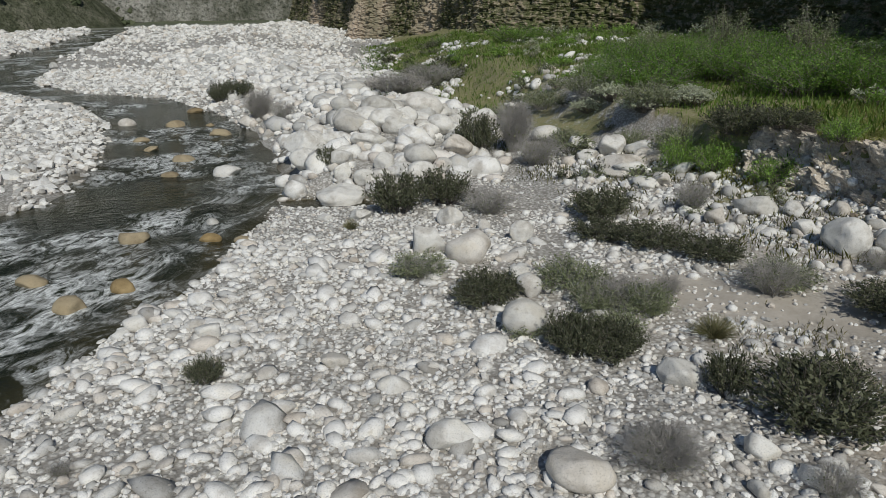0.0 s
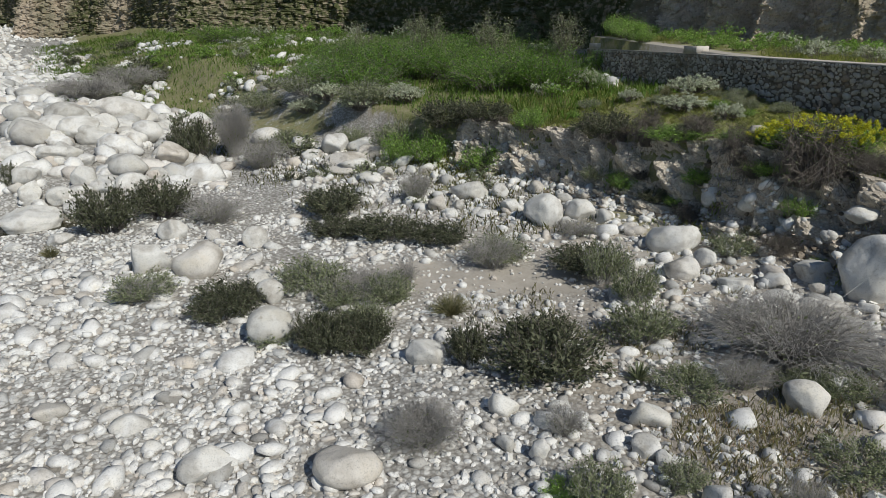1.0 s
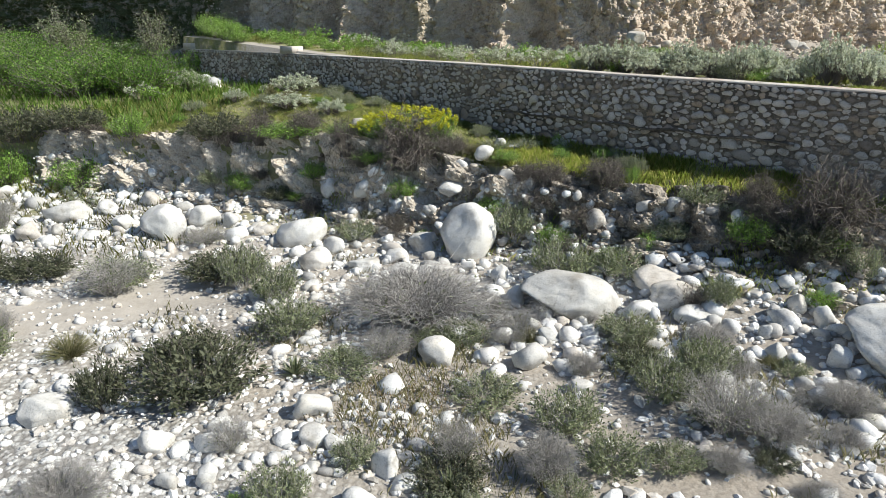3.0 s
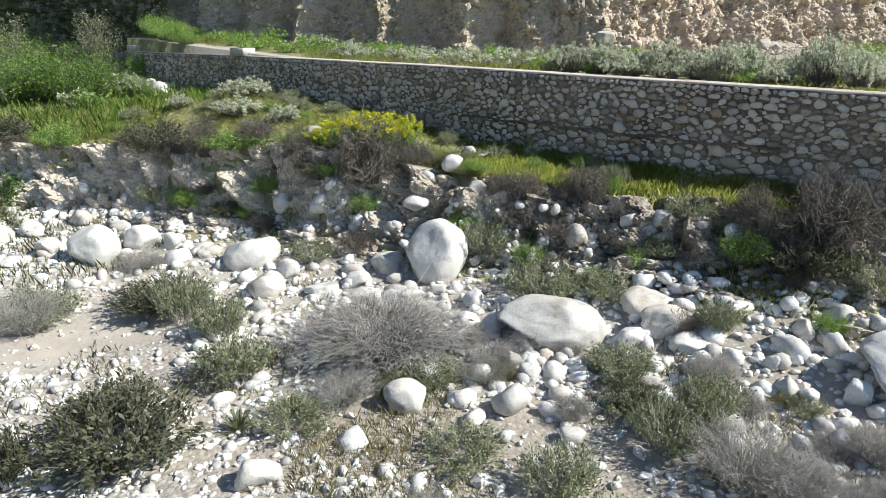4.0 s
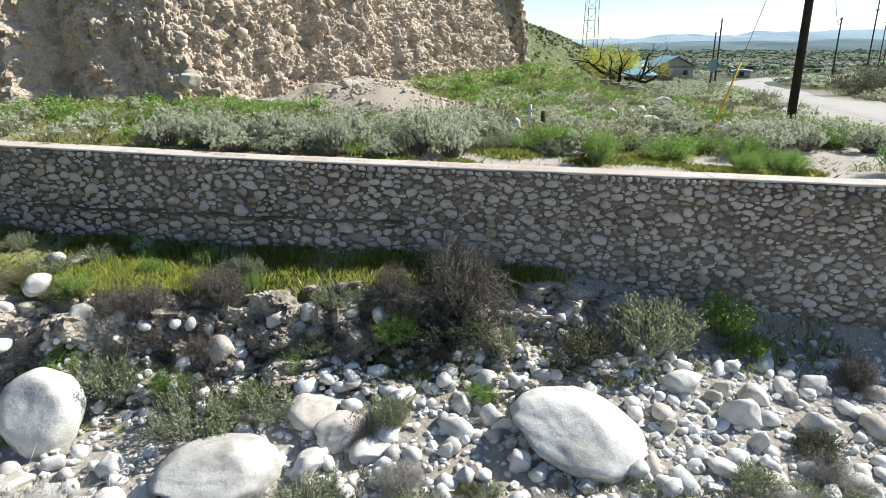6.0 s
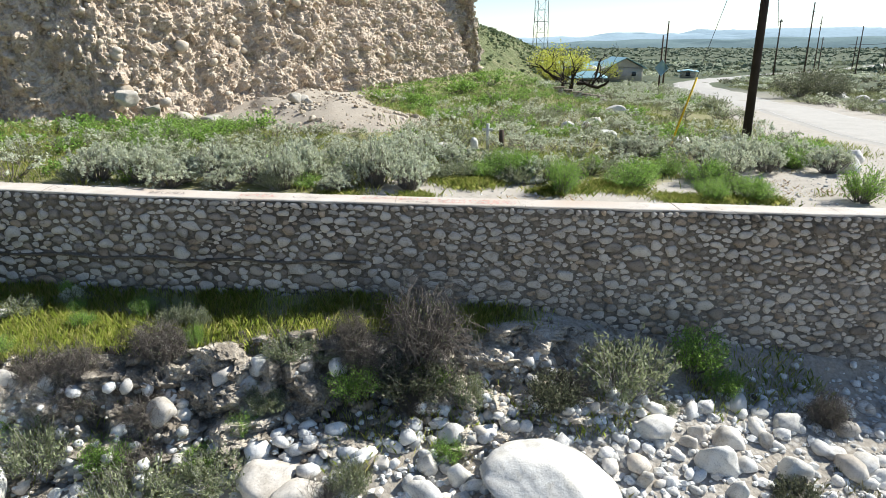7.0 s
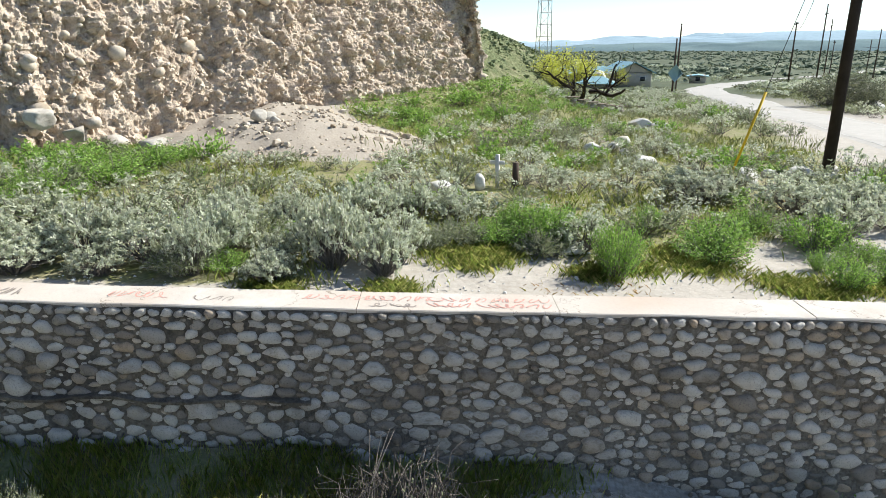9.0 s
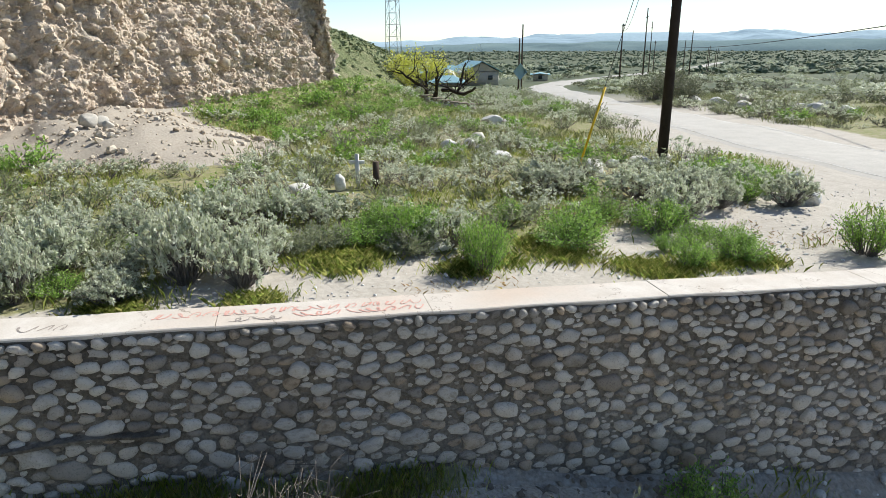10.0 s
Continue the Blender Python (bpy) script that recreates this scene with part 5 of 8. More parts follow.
def shrub(kind, seed, label, category="shrub"):
    rs = np.random.RandomState(seed)
    if kind == "grey":
        p = np.concatenate([arch(rs, 1000 if seed < 50 else 380, 5, 1.0, 1.35, 0.22, 1.05, 0.07), arch(rs, 300 if seed < 50 else 160, 5, 0.8, 0.5, 0.3, 1.05, 0.09)])
        v, f = tubes(p, taper(len(p), 5, 0.0042, 0.0020, rs))
        side = along_paths(p, rs, 300, 0.3, 0.0)
        tip = side[0] + (side[1] * 0.7 + rs.normal(0, 0.1, (300, 3)))
        q = np.stack([side[0], tip], 1)
        v2, f2 = tubes(q, taper(300, 2, 0.0032, 0.002, rs))
        root = link("shrub", np.concatenate([v, v2]), np.concatenate([f, f2 + len(v)]), STEM_GREY)
        lp, la = along_paths(p, rs, 420, 0.1, 0.06)
        lp[:, 2] *= 0.8
        link("foliage", *leaves(lp, rs.uniform(0.02, 0.04, 420), rs, 2.4, 0.3, la * 6), LEAF_OLIVE, root)
    elif kind in ("dark", "olive"):
        p = arch(rs, 130, 4, 0.98, 0.25, 0.35, 1.0, 0.07)
        v, f = tubes(p, taper(len(p), 4, 0.009, 0.004, rs))
        root = link("shrub", v, f, STEM_BROWN if kind == "dark" else STEM_GREY)
        n = 4200 if kind == "dark" else 2800
        lp, la = along_paths(p, rs, n, 0.35, 0.045)
        lp[:, 2] = np.abs(lp[:, 2])
        link("foliage", *leaves(lp, rs.uniform(0.024, 0.048, n), rs, 2.6, 0.4, la * 5), LEAF_DARK if kind == "dark" else LEAF_OLIVE, root)
    elif kind == "brush":
        p = arch(rs, 300, 6, 1.0, 1.5, 0.35, 1.0, 0.17)
        p[..., 2] -= np.linspace(0, 1, 6)[None] ** 2 * rs.uniform(0, 0.7, (300, 1))
        v, f = tubes(p, taper(len(p), 6, 0.009, 0.0035, rs))
        side = along_paths(p, rs, 800, 0.15, 0.0)
        q = np.stack([side[0], side[0] + side[1] * 0.6 + rs.normal(0, 0.09, (800, 3))], 1)
        v2, f2 = tubes(q, taper(800, 2, 0.005, 0.003, rs))
        root = link("shrub", np.concatenate([v, v2]), np.concatenate([f, f2 + len(v)]), STEM_DEAD)
        lp, la = along_paths(p, rs, 500, 0.1, 0.05)
        link("foliage", *leaves(lp, rs.uniform(0.015, 0.035, 500), rs, 2.2, 0.2, la * 4), LEAF_OLIVE, root, "sparse grey-green leaves")
    elif kind == "lush":
        p = arch(rs, 130, 4, 0.98, 0.15, 0.4, 0.9, 0.1)
        v, f = tubes(p, taper(len(p), 4, 0.006, 0.003, rs))
        root = link("shrub", v, f, STEM_BROWN)
        lp, la = along_paths(p, rs, 6500, 0.25, 0.06)
        lp[:, 2] = np.abs(lp[:, 2])
        link("foliage", *leaves(lp, rs.uniform(0.014, 0.028, 6500), rs, 1.9, 1.0, la * 2), LEAF_LUSH, root)
    elif kind == "silver":
        p = arch(rs, 95, 5, 0.95, 0.15, 0.18, 0.95, 0.06)
        v, f = tubes(p, taper(len(p), 5, 0.015, 0.006, rs))
        root = link("shrub", v, f, STEM_BROWN)
        lp, big, la = rosettes(p, rs, 170, 14, 0.03, 0.052, 0.06)
        link("foliage", *leaves(lp, big, rs, 2.4, 0.8, la), LEAF_SILVER, root)
    elif kind in ("green", "yellow"):
        p = arch(rs, 70, 4, 0.92, 0.2, 0.25, 0.95, 0.06)
        v, f = tubes(p, taper(len(p), 4, 0.013, 0.005, rs))
        root = link("shrub", v, f, STEM_BROWN)
        n = {"green": 3800, "yellow": 3000}[kind]
        lp, la = along_paths(p, rs, n, 0.3, 0.07)
        lp[:, 2] = np.abs(lp[:, 2])
        big = rs.uniform(0.022, 0.045, n)
        link("foliage", *leaves(lp, big, rs, 1.9, 1.1, la * 2), LEAF_GREEN, root)
        if kind == "yellow":
            tips = p[rs.randint(len(p), size=220), -1] + np.array([0, 0, 0.07])
            tips = tips[tips[:, 2] > 0.45]
            fl = np.repeat(tips, 20, 0) + rs.normal(0, 0.035, (len(tips) * 20, 3))
            link("blossom", *leaves(fl, rs.uniform(0.028, 0.05, len(fl)), rs, 1.1, 1.2), LEAF_YELLOW, root, "bright yellow flower clusters")
    elif kind == "tuft":
        n, k = 520, 3
        ang, reach = rs.uniform(0, 6.283, n), np.sqrt(rs.uniform(0, 1, n))
        t = np.linspace(0, 1, k)[None]
        r = 0.18 * rs.uniform(0, 1, (n, 1)) + reach[:, None] * t
        z = (1.1 - 0.75 * reach[:, None]) * (1.6 * t - 0.6 * t * t)
        p = np.stack([r * np.cos(ang)[:, None], r * np.sin(ang)[:, None], z], -1)
        v, f = tubes(p, taper(n, k, 0.010, 0.002, rs))
        root = link("grass_tuft", v, f, BLADE_TUFT)
    elif kind == "yucca":
        n = 70
        d = rs.normal(size=(n, 3))
        d[:, 2] = np.abs(d[:, 2]) + 0.25
        d /= np.linalg.norm(d, axis=1)[:, None]
        side = np.cross(d, [0, 0, 1.0])
        side /= np.linalg.norm(side, axis=1)[:, None]
        v = np.stack([d * 0.05 - side * 0.05, d * 0.05 + side * 0.05, d * 0.5 + side * 0.055, d * 1.0, d * 0.5 - side * 0.055], 1).reshape(-1, 3)
        root = link("yucca", v, np.arange(n * 5).reshape(-1, 5), LEAF_OLIVE)
    return tagged(root, label, category)


PLANTS = {}


def plant(kind, x, y, r, h, k, label, category="shrub", group="", z=None):
    """One plant of a kind, of radius r and height h, from one of three shapes."""
    key = (kind, k % 3)
    rs = random.Random(k * 13 + len(label))
    if z is None:
        z = float(ground_z(x, y))
    m = pose(x, y, z - 0.03, 0, 0, rs.uniform(0, 360)) @ Matrix.Diagonal((r, r * rs.uniform(0.85, 1.1), h, 1))
    if key not in PLANTS:
        ob = shrub(kind, 40 + k % 3 * 11 + len(kind), label, category)
        ob.matrix_world = m
        PLANTS[key] = (ob, m)
        if group:
            ob["group"] = group
        return ob
    first = PLANTS[key][0]
    ob = copy_thing(first, m @ Matrix.Diagonal((1 / first.scale[0], 1 / first.scale[1], 1 / first.scale[2], 1)))
    return tagged(ob, label, category, group)


def rows_of(kind, rows, label, category, group, fat=1.1, tall=1.1):
    for k, (x, y, r, h) in enumerate(rows):
        plant(kind, x, y, r * fat, h * tall, k, label, category, group)


DARK_AT = [
    (3.33, 13.7, 0.71, 0.58), (1.27, 16.35, 0.83, 0.68), (7.58, 11.41, 0.66, 0.6),
    (6.7, 10.2, 1.2, 1.0), (10.9, 14.4, 1.21, 0.61), (5.3, 20.9, 0.96, 0.66), (6.7, 19.9, 1.13, 0.75), (8.0, 18.5, 1.05, 0.57), (2.8, 13.3, 0.53, 0.84), (3.6, 12.9, 0.57, 0.6), (5.5, 11.2, 0.5, 0.85),
    (1.0, 15.9, 0.8, 0.63), (2.9, 13.1, 0.56, 0.75), (3.9, 13.1, 0.53, 0.71), (-1.8, 24.5, 1.17, 1.48), (-0.0, 25.6, 1.01, 1.35), (5.8, 23.2, 1.22, 0.98), (-5.1, 12.2, 0.38, 0.54), (-19.6, 57.9, 0.98, 1.71),
    (-18.2, 58.9, 1.41, 1.58), (1.7, 34.3, 1.11, 2.11), (-5.6, 30.7, 0.54, 0.94), (15.98, -2.2, 0.63, 0.72), (16.74, 0.69, 0.9, 0.85), (12.11, 26.87, 1.39, 1.21), (13.07, 24.79, 1.13, 0.86), (14.83, 19.09, 1.04, 0.89),
]
GREY_AT = [
    (11.7, 8.4, 1.84, 0.92), (8.6, 15.9, 0.88, 0.79), (12.1, 16.6, 0.89, 0.44), (3.6, 9.1, 0.77, 0.54), (7.7, 4.9, 0.45, 0.72), (10.8, 1.3, 0.86, 0.84), (4.7, 15.8, 1.02, 0.51), (5.8, 15.7, 0.41, 0.65),
    (9.9, 8.0, 0.71, 0.51), (8.2, 3.5, 0.51, 0.61), (-0.8, 17.9, 0.81, 0.41), (1.7, 24.2, 1.21, 0.83), (-13.6, 48.3, 1.23, 1.87), (-11.1, 45.6, 0.97, 1.17), (9.0, 22.8, 0.85, 1.03), (3.8, 34.9, 1.19, 2.28),
    (4.6, 31.5, 1.35, 1.27), (-6.5, 9.2, 0.24, 0.22), (-3.8, 52.0, 2.58, 1.41), (-1.3, 60.9, 3.0, 1.72),
]
OLIVE_AT = [
    (-0.8, 18.1, 0.91, 0.59), (3.5, 16.73, 1.07, 0.75), (4.11, 13.95, 0.59, 0.59), (5.04, 15.07, 0.56, 0.51), (9.08, 16.32, 1.04, 0.67), (1.92, 14.08, 0.53, 0.36),
    (5.4, 6.6, 0.45, 0.65), (9.5, 10.4, 0.75, 0.85), (9.5, 3.7, 0.6, 0.74), (11.2, 2.5, 0.58, 0.84), (8.9, 2.7, 0.55, 0.55), (9.6, 5.4, 0.77, 0.44), (12.3, 1.9, 0.55, 0.71), (9.4, 1.8, 0.46, 0.36),
    (8.8, 8.3, 0.73, 0.45), (3.8, 15.5, 0.64, 0.68), (5.0, 15.2, 0.74, 0.68), (6.6, 35.2, 0.75, 0.85), (9.3, 32.1, 0.75, 0.85), (10.6, 29.2, 1.24, 1.16), (6.6, 42.5, 1.6, 1.2), (8.7, 39.1, 1.79, 1.24),
    (10.4, 33.4, 1.53, 1.18), (12.1, 2.0, 0.52, 0.83), (10.7, 13.4, 0.59, 1.12), (10.6, 12.0, 0.61, 0.91), (16.08, 8.05, 0.6, 1.01), (14.99, 6.18, 0.84, 0.95), (15.35, 4.81, 0.69, 0.66), (16.18, -3.9, 1.02, 1.33),
    (17.28, 3.29, 0.52, 0.62), (16.32, -0.44, 0.45, 0.73), (14.79, 2.21, 0.4, 0.65), (14.59, 12.64, 0.61, 0.64), (15.67, 5.02, 0.49, 0.46), (16.75, 3.81, 0.38, 0.48),
]
BRUSH_AT = [
    (16.52, 12.05, 1.09, 1.92), (15.29, 17.31, 0.6, 1.28), (16.01, 15.9, 0.67, 0.78), (15.96, 14.13, 0.59, 1.25), (17.26, 0.41, 1.06, 1.57), (17.03, 1.76, 0.61, 0.81), (14.95, 18.46, 0.48, 0.86), (16.8, 7.48, 0.59, 0.53),
    (14.63, 2.79, 0.45, 0.53), (17.51, 6.08, 0.61, 0.77), (17.07, 7.39, 0.48, 0.78), (16.18, -2.66, 0.51, 0.67), (17.29, 1.97, 0.52, 0.87), (15.08, -8.26, 0.5, 0.84), (17.36, 10.98, 0.66, 0.55), (17.5, 5.76, 0.45, 0.74),
]
GREEN_AT = [
    (5.0, 6.9, 0.44, 0.22), (11.3, 26.6, 1.12, 1.42), (10.1, 27.6, 0.79, 1.39), (12.4, 23.8, 0.97, 1.06), (16.05, 6.8, 0.5, 0.63), (16.35, 4.29, 0.35, 0.53), (16.74, -5.93, 0.74, 1.03), (16.68, 2.01, 0.64, 0.73),
    (16.1, -6.37, 0.53, 0.5), (16.48, 9.01, 0.48, 0.52), (15.72, 15.32, 0.6, 0.57), (14.75, 17.85, 0.6, 0.64), (15.89, 4.98, 0.48, 0.34), (15.68, 16.34, 1.18, 0.56), (16.13, 13.08, 0.73, 0.43), (13.66, 22.09, 0.86, 0.82),
]
GREENUP_AT = [
    (13.0, 47.4, 1.6, 2.71), (15.2, 44.1, 1.53, 2.97), (16.6, 40.2, 1.79, 2.9), (18.9, 37.7, 1.56, 2.83), (18.0, 34.9, 1.62, 1.95), (20.2, 32.4, 2.02, 2.27), (22.8, 30.5, 0.73, 1.36), (10.1, 42.7, 1.08, 2.07),
    (8.3, 76.6, 2.68, 2.39), (11.45, 38.63, 2.55, 2.15), (15.44, 41.62, 2.9, 2.45), (17.78, 38.69, 2.57, 2.44), (18.42, 33.53, 2.53, 2.69), (20.44, 31.71, 2.11, 2.58), (22.67, 54.38, 2.61, 2.07), (24.4, 47.87, 2.86, 2.33),
    (17.27, 53.03, 2.76, 1.87), (26.7, 43.96, 2.42, 1.73), (14.11, 50.8, 2.19, 1.74), (17.38, 44.1, 2.19, 1.56), (19.73, 39.71, 2.3, 1.87), (20.34, 33.26, 2.21, 1.84), (16.1, 52.28, 2.16, 1.43),
]
SILVER_AT = [
    (10.2, 33.4, 1.16, 0.71), (12.3, 32.5, 1.02, 0.74), (9.4, 36.7, 1.09, 0.81), (18.5, 33.8, 0.65, 0.74), (21.1, 21.4, 0.94, 0.69), (18.2, 16.7, 0.53, 0.45), (8.3, 38.1, 0.97, 0.67), (10.31, 33.82, 1.03, 0.61),
    (12.79, 34.2, 1.09, 0.65), (16.97, 41.28, 1.01, 0.8), (19.17, 36.66, 0.97, 0.62), (22.64, 30.59, 0.79, 0.89), (18.36, 18.99, 0.89, 0.53),
]
YELLOW_AT = [
    (17.21, 12.51, 1.03, 1.05), (17.85, 11.74, 0.63, 1.03), (16.63, 13.25, 0.65, 0.76),
]
rows_of("dark", DARK_AT, "dark grey-green scrub bush on stony ground", "shrub", "dark scrub bushes")
rows_of("grey", GREY_AT, "leafless grey dry shrub with drooping stems", "shrub", "dry grey shrubs")
rows_of("olive", OLIVE_AT, "feathery grey-green shrub among stones", "shrub", "grey-green shrubs")
rows_of("brush", BRUSH_AT, "tangled brown dead brush hanging on the bank", "shrub", "dead brush", 1.0, 1.0)
rows_of("green", GREEN_AT, "leafy green shrub at the bank", "shrub", "green shrubs")
rows_of("lush", GREENUP_AT, "dense bright green shrub on the meadow slope", "shrub", "green shrubs upstream", 1.25, 1.0)
rows_of("silver", SILVER_AT, "silvery brittlebush in the grass", "shrub", "silver shrubs", 1.1, 1.2)
rows_of("yellow", YELLOW_AT, "shrub covered with yellow flowers on the bank", "flowering shrub", "flowering shrubs", 1.25, 1.05)
rows_of("tuft", [(6.2, 13.6, 0.52, 0.55), (15.1, 2.0, 0.3, 0.3), (-3.4, 22.6, 0.3, 0.45), (13.0, 0.9, 0.25, 0.3), (11.9, 5.6, 0.3, 0.4)], "round pale bunchgrass tuft on gravel", "grass tuft", "bunchgrass tufts")
rows_of("yucca", [(7.1, 4.6, 0.4, 0.4), (8.3, 9.1, 0.35, 0.4), (9.1, 8.6, 0.3, 0.38)], "spiky grey-green yucca among stones", "yucca", "yuccas")


def thicket():
    """Dry and grey-green shrubs over the stony flat below the bank."""
    rs = random.Random(52)
    for k in range(72):
        x, y = rs.uniform(5.0, 13.5), rs.uniform(-7, 8.5)
        if y > 11 - x * 0.55 + 3 or x > bank_foot(y) - 2.4:
            continue
        kind = rs.choice(["grey", "grey", "grey", "olive", "olive", "dark"])
        r = rs.uniform(0.3, 0.75)
        text = {"grey": "small leafless grey shrub between cobbles", "olive": "small grey-green shrub between cobbles", "dark": "small dark bush between cobbles"}[kind]
        plant(kind, x, y, r, r * rs.uniform(0.7, 1.0), k, text, "shrub", "shrubs between cobbles")


thicket()


def bank_shrubs():
    """Brush and green clumps down the face of the bank."""
    rs = random.Random(31)
    for k in range(28):
        y = rs.uniform(-5, 25)
        f, t = float(bank_foot(y)), float(np.interp(y, BANK_Y, BANK_TOP))
        x = f + (t - f) * rs.uniform(-0.25, 1.0)
        kind = rs.choice(["brush", "brush", "brush", "olive", "green", "dark"])
        r = rs.uniform(0.25, 0.65)
        text = {"brush": "dead brown brush on the earth bank", "olive": "grey-green shrub on the earth bank", "green": "small leafy green shrub on the earth bank", "dark": "dark scrub bush on the earth bank"}[kind]
        plant(kind, x, y, r, r * rs.uniform(0.7, 1.2), k, text, "shrub", "shrubs on the bank")


bank_shrubs()


def mound_shrubs():
    """Low mixed plants in the grass of the mound."""
    rs = random.Random(93)
    for k in range(50):
        y = rs.uniform(5, 24)
        t = float(np.interp(y, BANK_Y, BANK_TOP))
        x = rs.uniform(t - 0.1, float(wall_x(y)) - 0.6)
        kind = rs.choice(["olive", "olive", "green", "tuft", "silver", "green"])
        r = rs.uniform(0.28, 0.65) * (1.0 if y > 9 else 0.6)
        text = {"olive": "low grey-green plant in the grass", "green": "low leafy green plant in the grass", "tuft": "pale bunchgrass in the grass", "silver": "small silvery bush in the grass"}[kind]
        plant(kind, x, y, r, rs.uniform(0.32, 0.6), k, text, "shrub", "plants on the mound")


mound_shrubs()


def small_shrub(kind, seed, n=340, grow=1.0):
    """A light shrub for wide scrub: its leaves and its stems."""
    rs = np.random.RandomState(seed)
    p = arch(rs, 24, 3, 0.95, 0.3, 0.25, 1.0, 0.08)
    if kind == "silver":
        lp, size, la = rosettes(p, rs, n // 8 - 24 if n > 260 else 12, 8, 0.05 * grow, 0.085 * grow, 0.08)
        return leaves(lp, size, rs, 2.2, 0.8, la), tubes(p, taper(len(p), 3, 0.014, 0.006, rs))
    lp, la = along_paths(p, rs, n, 0.3, 0.07)
    lp[:, 2] = np.abs(lp[:, 2])
    size = rs.uniform(0.065, 0.125, n) if kind != "olive" else rs.uniform(0.045, 0.08, n)
    size = size * grow
    return leaves(lp, size, rs, 1.9 if kind != "olive" else 3.2, 1.0, la * 2), tubes(p, taper(len(p), 3, 0.014, 0.006, rs))


def join_shrubs(rows, seed, where, n=340, grow=1.0):
    """Many shrubs of one place, joined kind by kind: rows of kind, x, y, radius, height."""
    rs = np.random.RandomState(seed)
    for kind, leaf, text in (("silver", LEAF_SILVER, "silver-leaved brittlebush "), ("green", LEAF_GREEN, "fresh green shrubs "), ("olive", LEAF_OLIVE, "wiry grey-green scrub "), ("dark", LEAF_DARK, "dark scrub ")):
        own = [r for r in rows if r[0] == kind]
        if not own:
            continue
        shapes = [small_shrub(kind, 800 + k, n, grow) for k in range(5)]
        for which, mat in ((0, leaf), (1, STEM_BROWN))[:2 if n > 200 else 1]:
            vs, fs, base = [], [], 0
            for k, (_, x, y, r, h) in enumerate(own):
                v, f = shapes[k % 5][which]
                a = k * 2.4
                c, s = math.cos(a), math.sin(a)
                w = np.stack([(v[:, 0] * c - v[:, 1] * s) * r + x, (v[:, 0] * s + v[:, 1] * c) * r + y, v[:, 2] * h + float(ground_z(x, y)) - 0.03], 1)
                vs.append(w)
                fs.append(f + base)
                base += len(v)
            ob = link("scrub", np.concatenate(vs), np.concatenate(fs), mat)
            tagged(ob, (text if which == 0 else "brown stems of " + text) + where, "scrub", kind="stuff")


def meadow_shrubs():
    """Scrub over the upstream terrace and the dry channel."""
    rs = random.Random(8)
    rows = []
    while len(rows) < 230:
        x, y = rs.uniform(-14, 34), rs.uniform(22, 105)
        d = x - bank_foot(y)
        if d < -5 or cliff_gap(np.array([x]), np.array([y]))[0] < 1.0 or (x > wall_x(y) - 1 and y < WALL_END + 2):
            continue
        if fbm(np.array([x]), np.array([y]), 8, 2, 91)[0] < -0.08:
            continue
        kind = rs.choice(["dark", "olive", "olive"] if d < 3 else ["green", "green", "green", "silver", "olive"])
        r = rs.uniform(0.5, 1.4)
        rows.append((kind, x, y, r, r * rs.uniform(0.5, 1.0)))
    join_shrubs(rows, 5, "in the meadow", 300)


meadow_shrubs()


# ---- grass ----
def build_grass(name, x, y, rs, hi, wide, material, label, lean=0.35):
    n = len(x)
    z = ground_z(x, y) - 0.02
    h = hi * rs.uniform(0.5, 1.25, n)
    a = rs.uniform(0, 6.283, n)
    d = np.stack([np.cos(a), np.sin(a), np.zeros(n)], 1)
    s = np.stack([-np.sin(a), np.cos(a), np.zeros(n)], 1) * (wide * rs.uniform(0.6, 1.3, n))[:, None]
    b = np.stack([x, y, z], 1)
    mid = b + d * (h * lean * 0.3)[:, None] + np.array([0, 0, 0.55]) * h[:, None]
    tip = b + d * (h * lean * rs.uniform(0.6, 1.6, n))[:, None] + np.array([0, 0, 1.0]) * h[:, None]
    v = np.stack([b - s, b + s, mid + s * 0.7, tip, mid - s * 0.7], 1).reshape(-1, 3)
    ob = link(name, v, np.arange(n * 5).reshape(-1, 5), material)
    return tagged(ob, label, "grass", kind="stuff")


def clumpy(x, y, size, seed, lo, hi):
    return smooth(lo, hi, fbm(x, y, size, 3, seed))


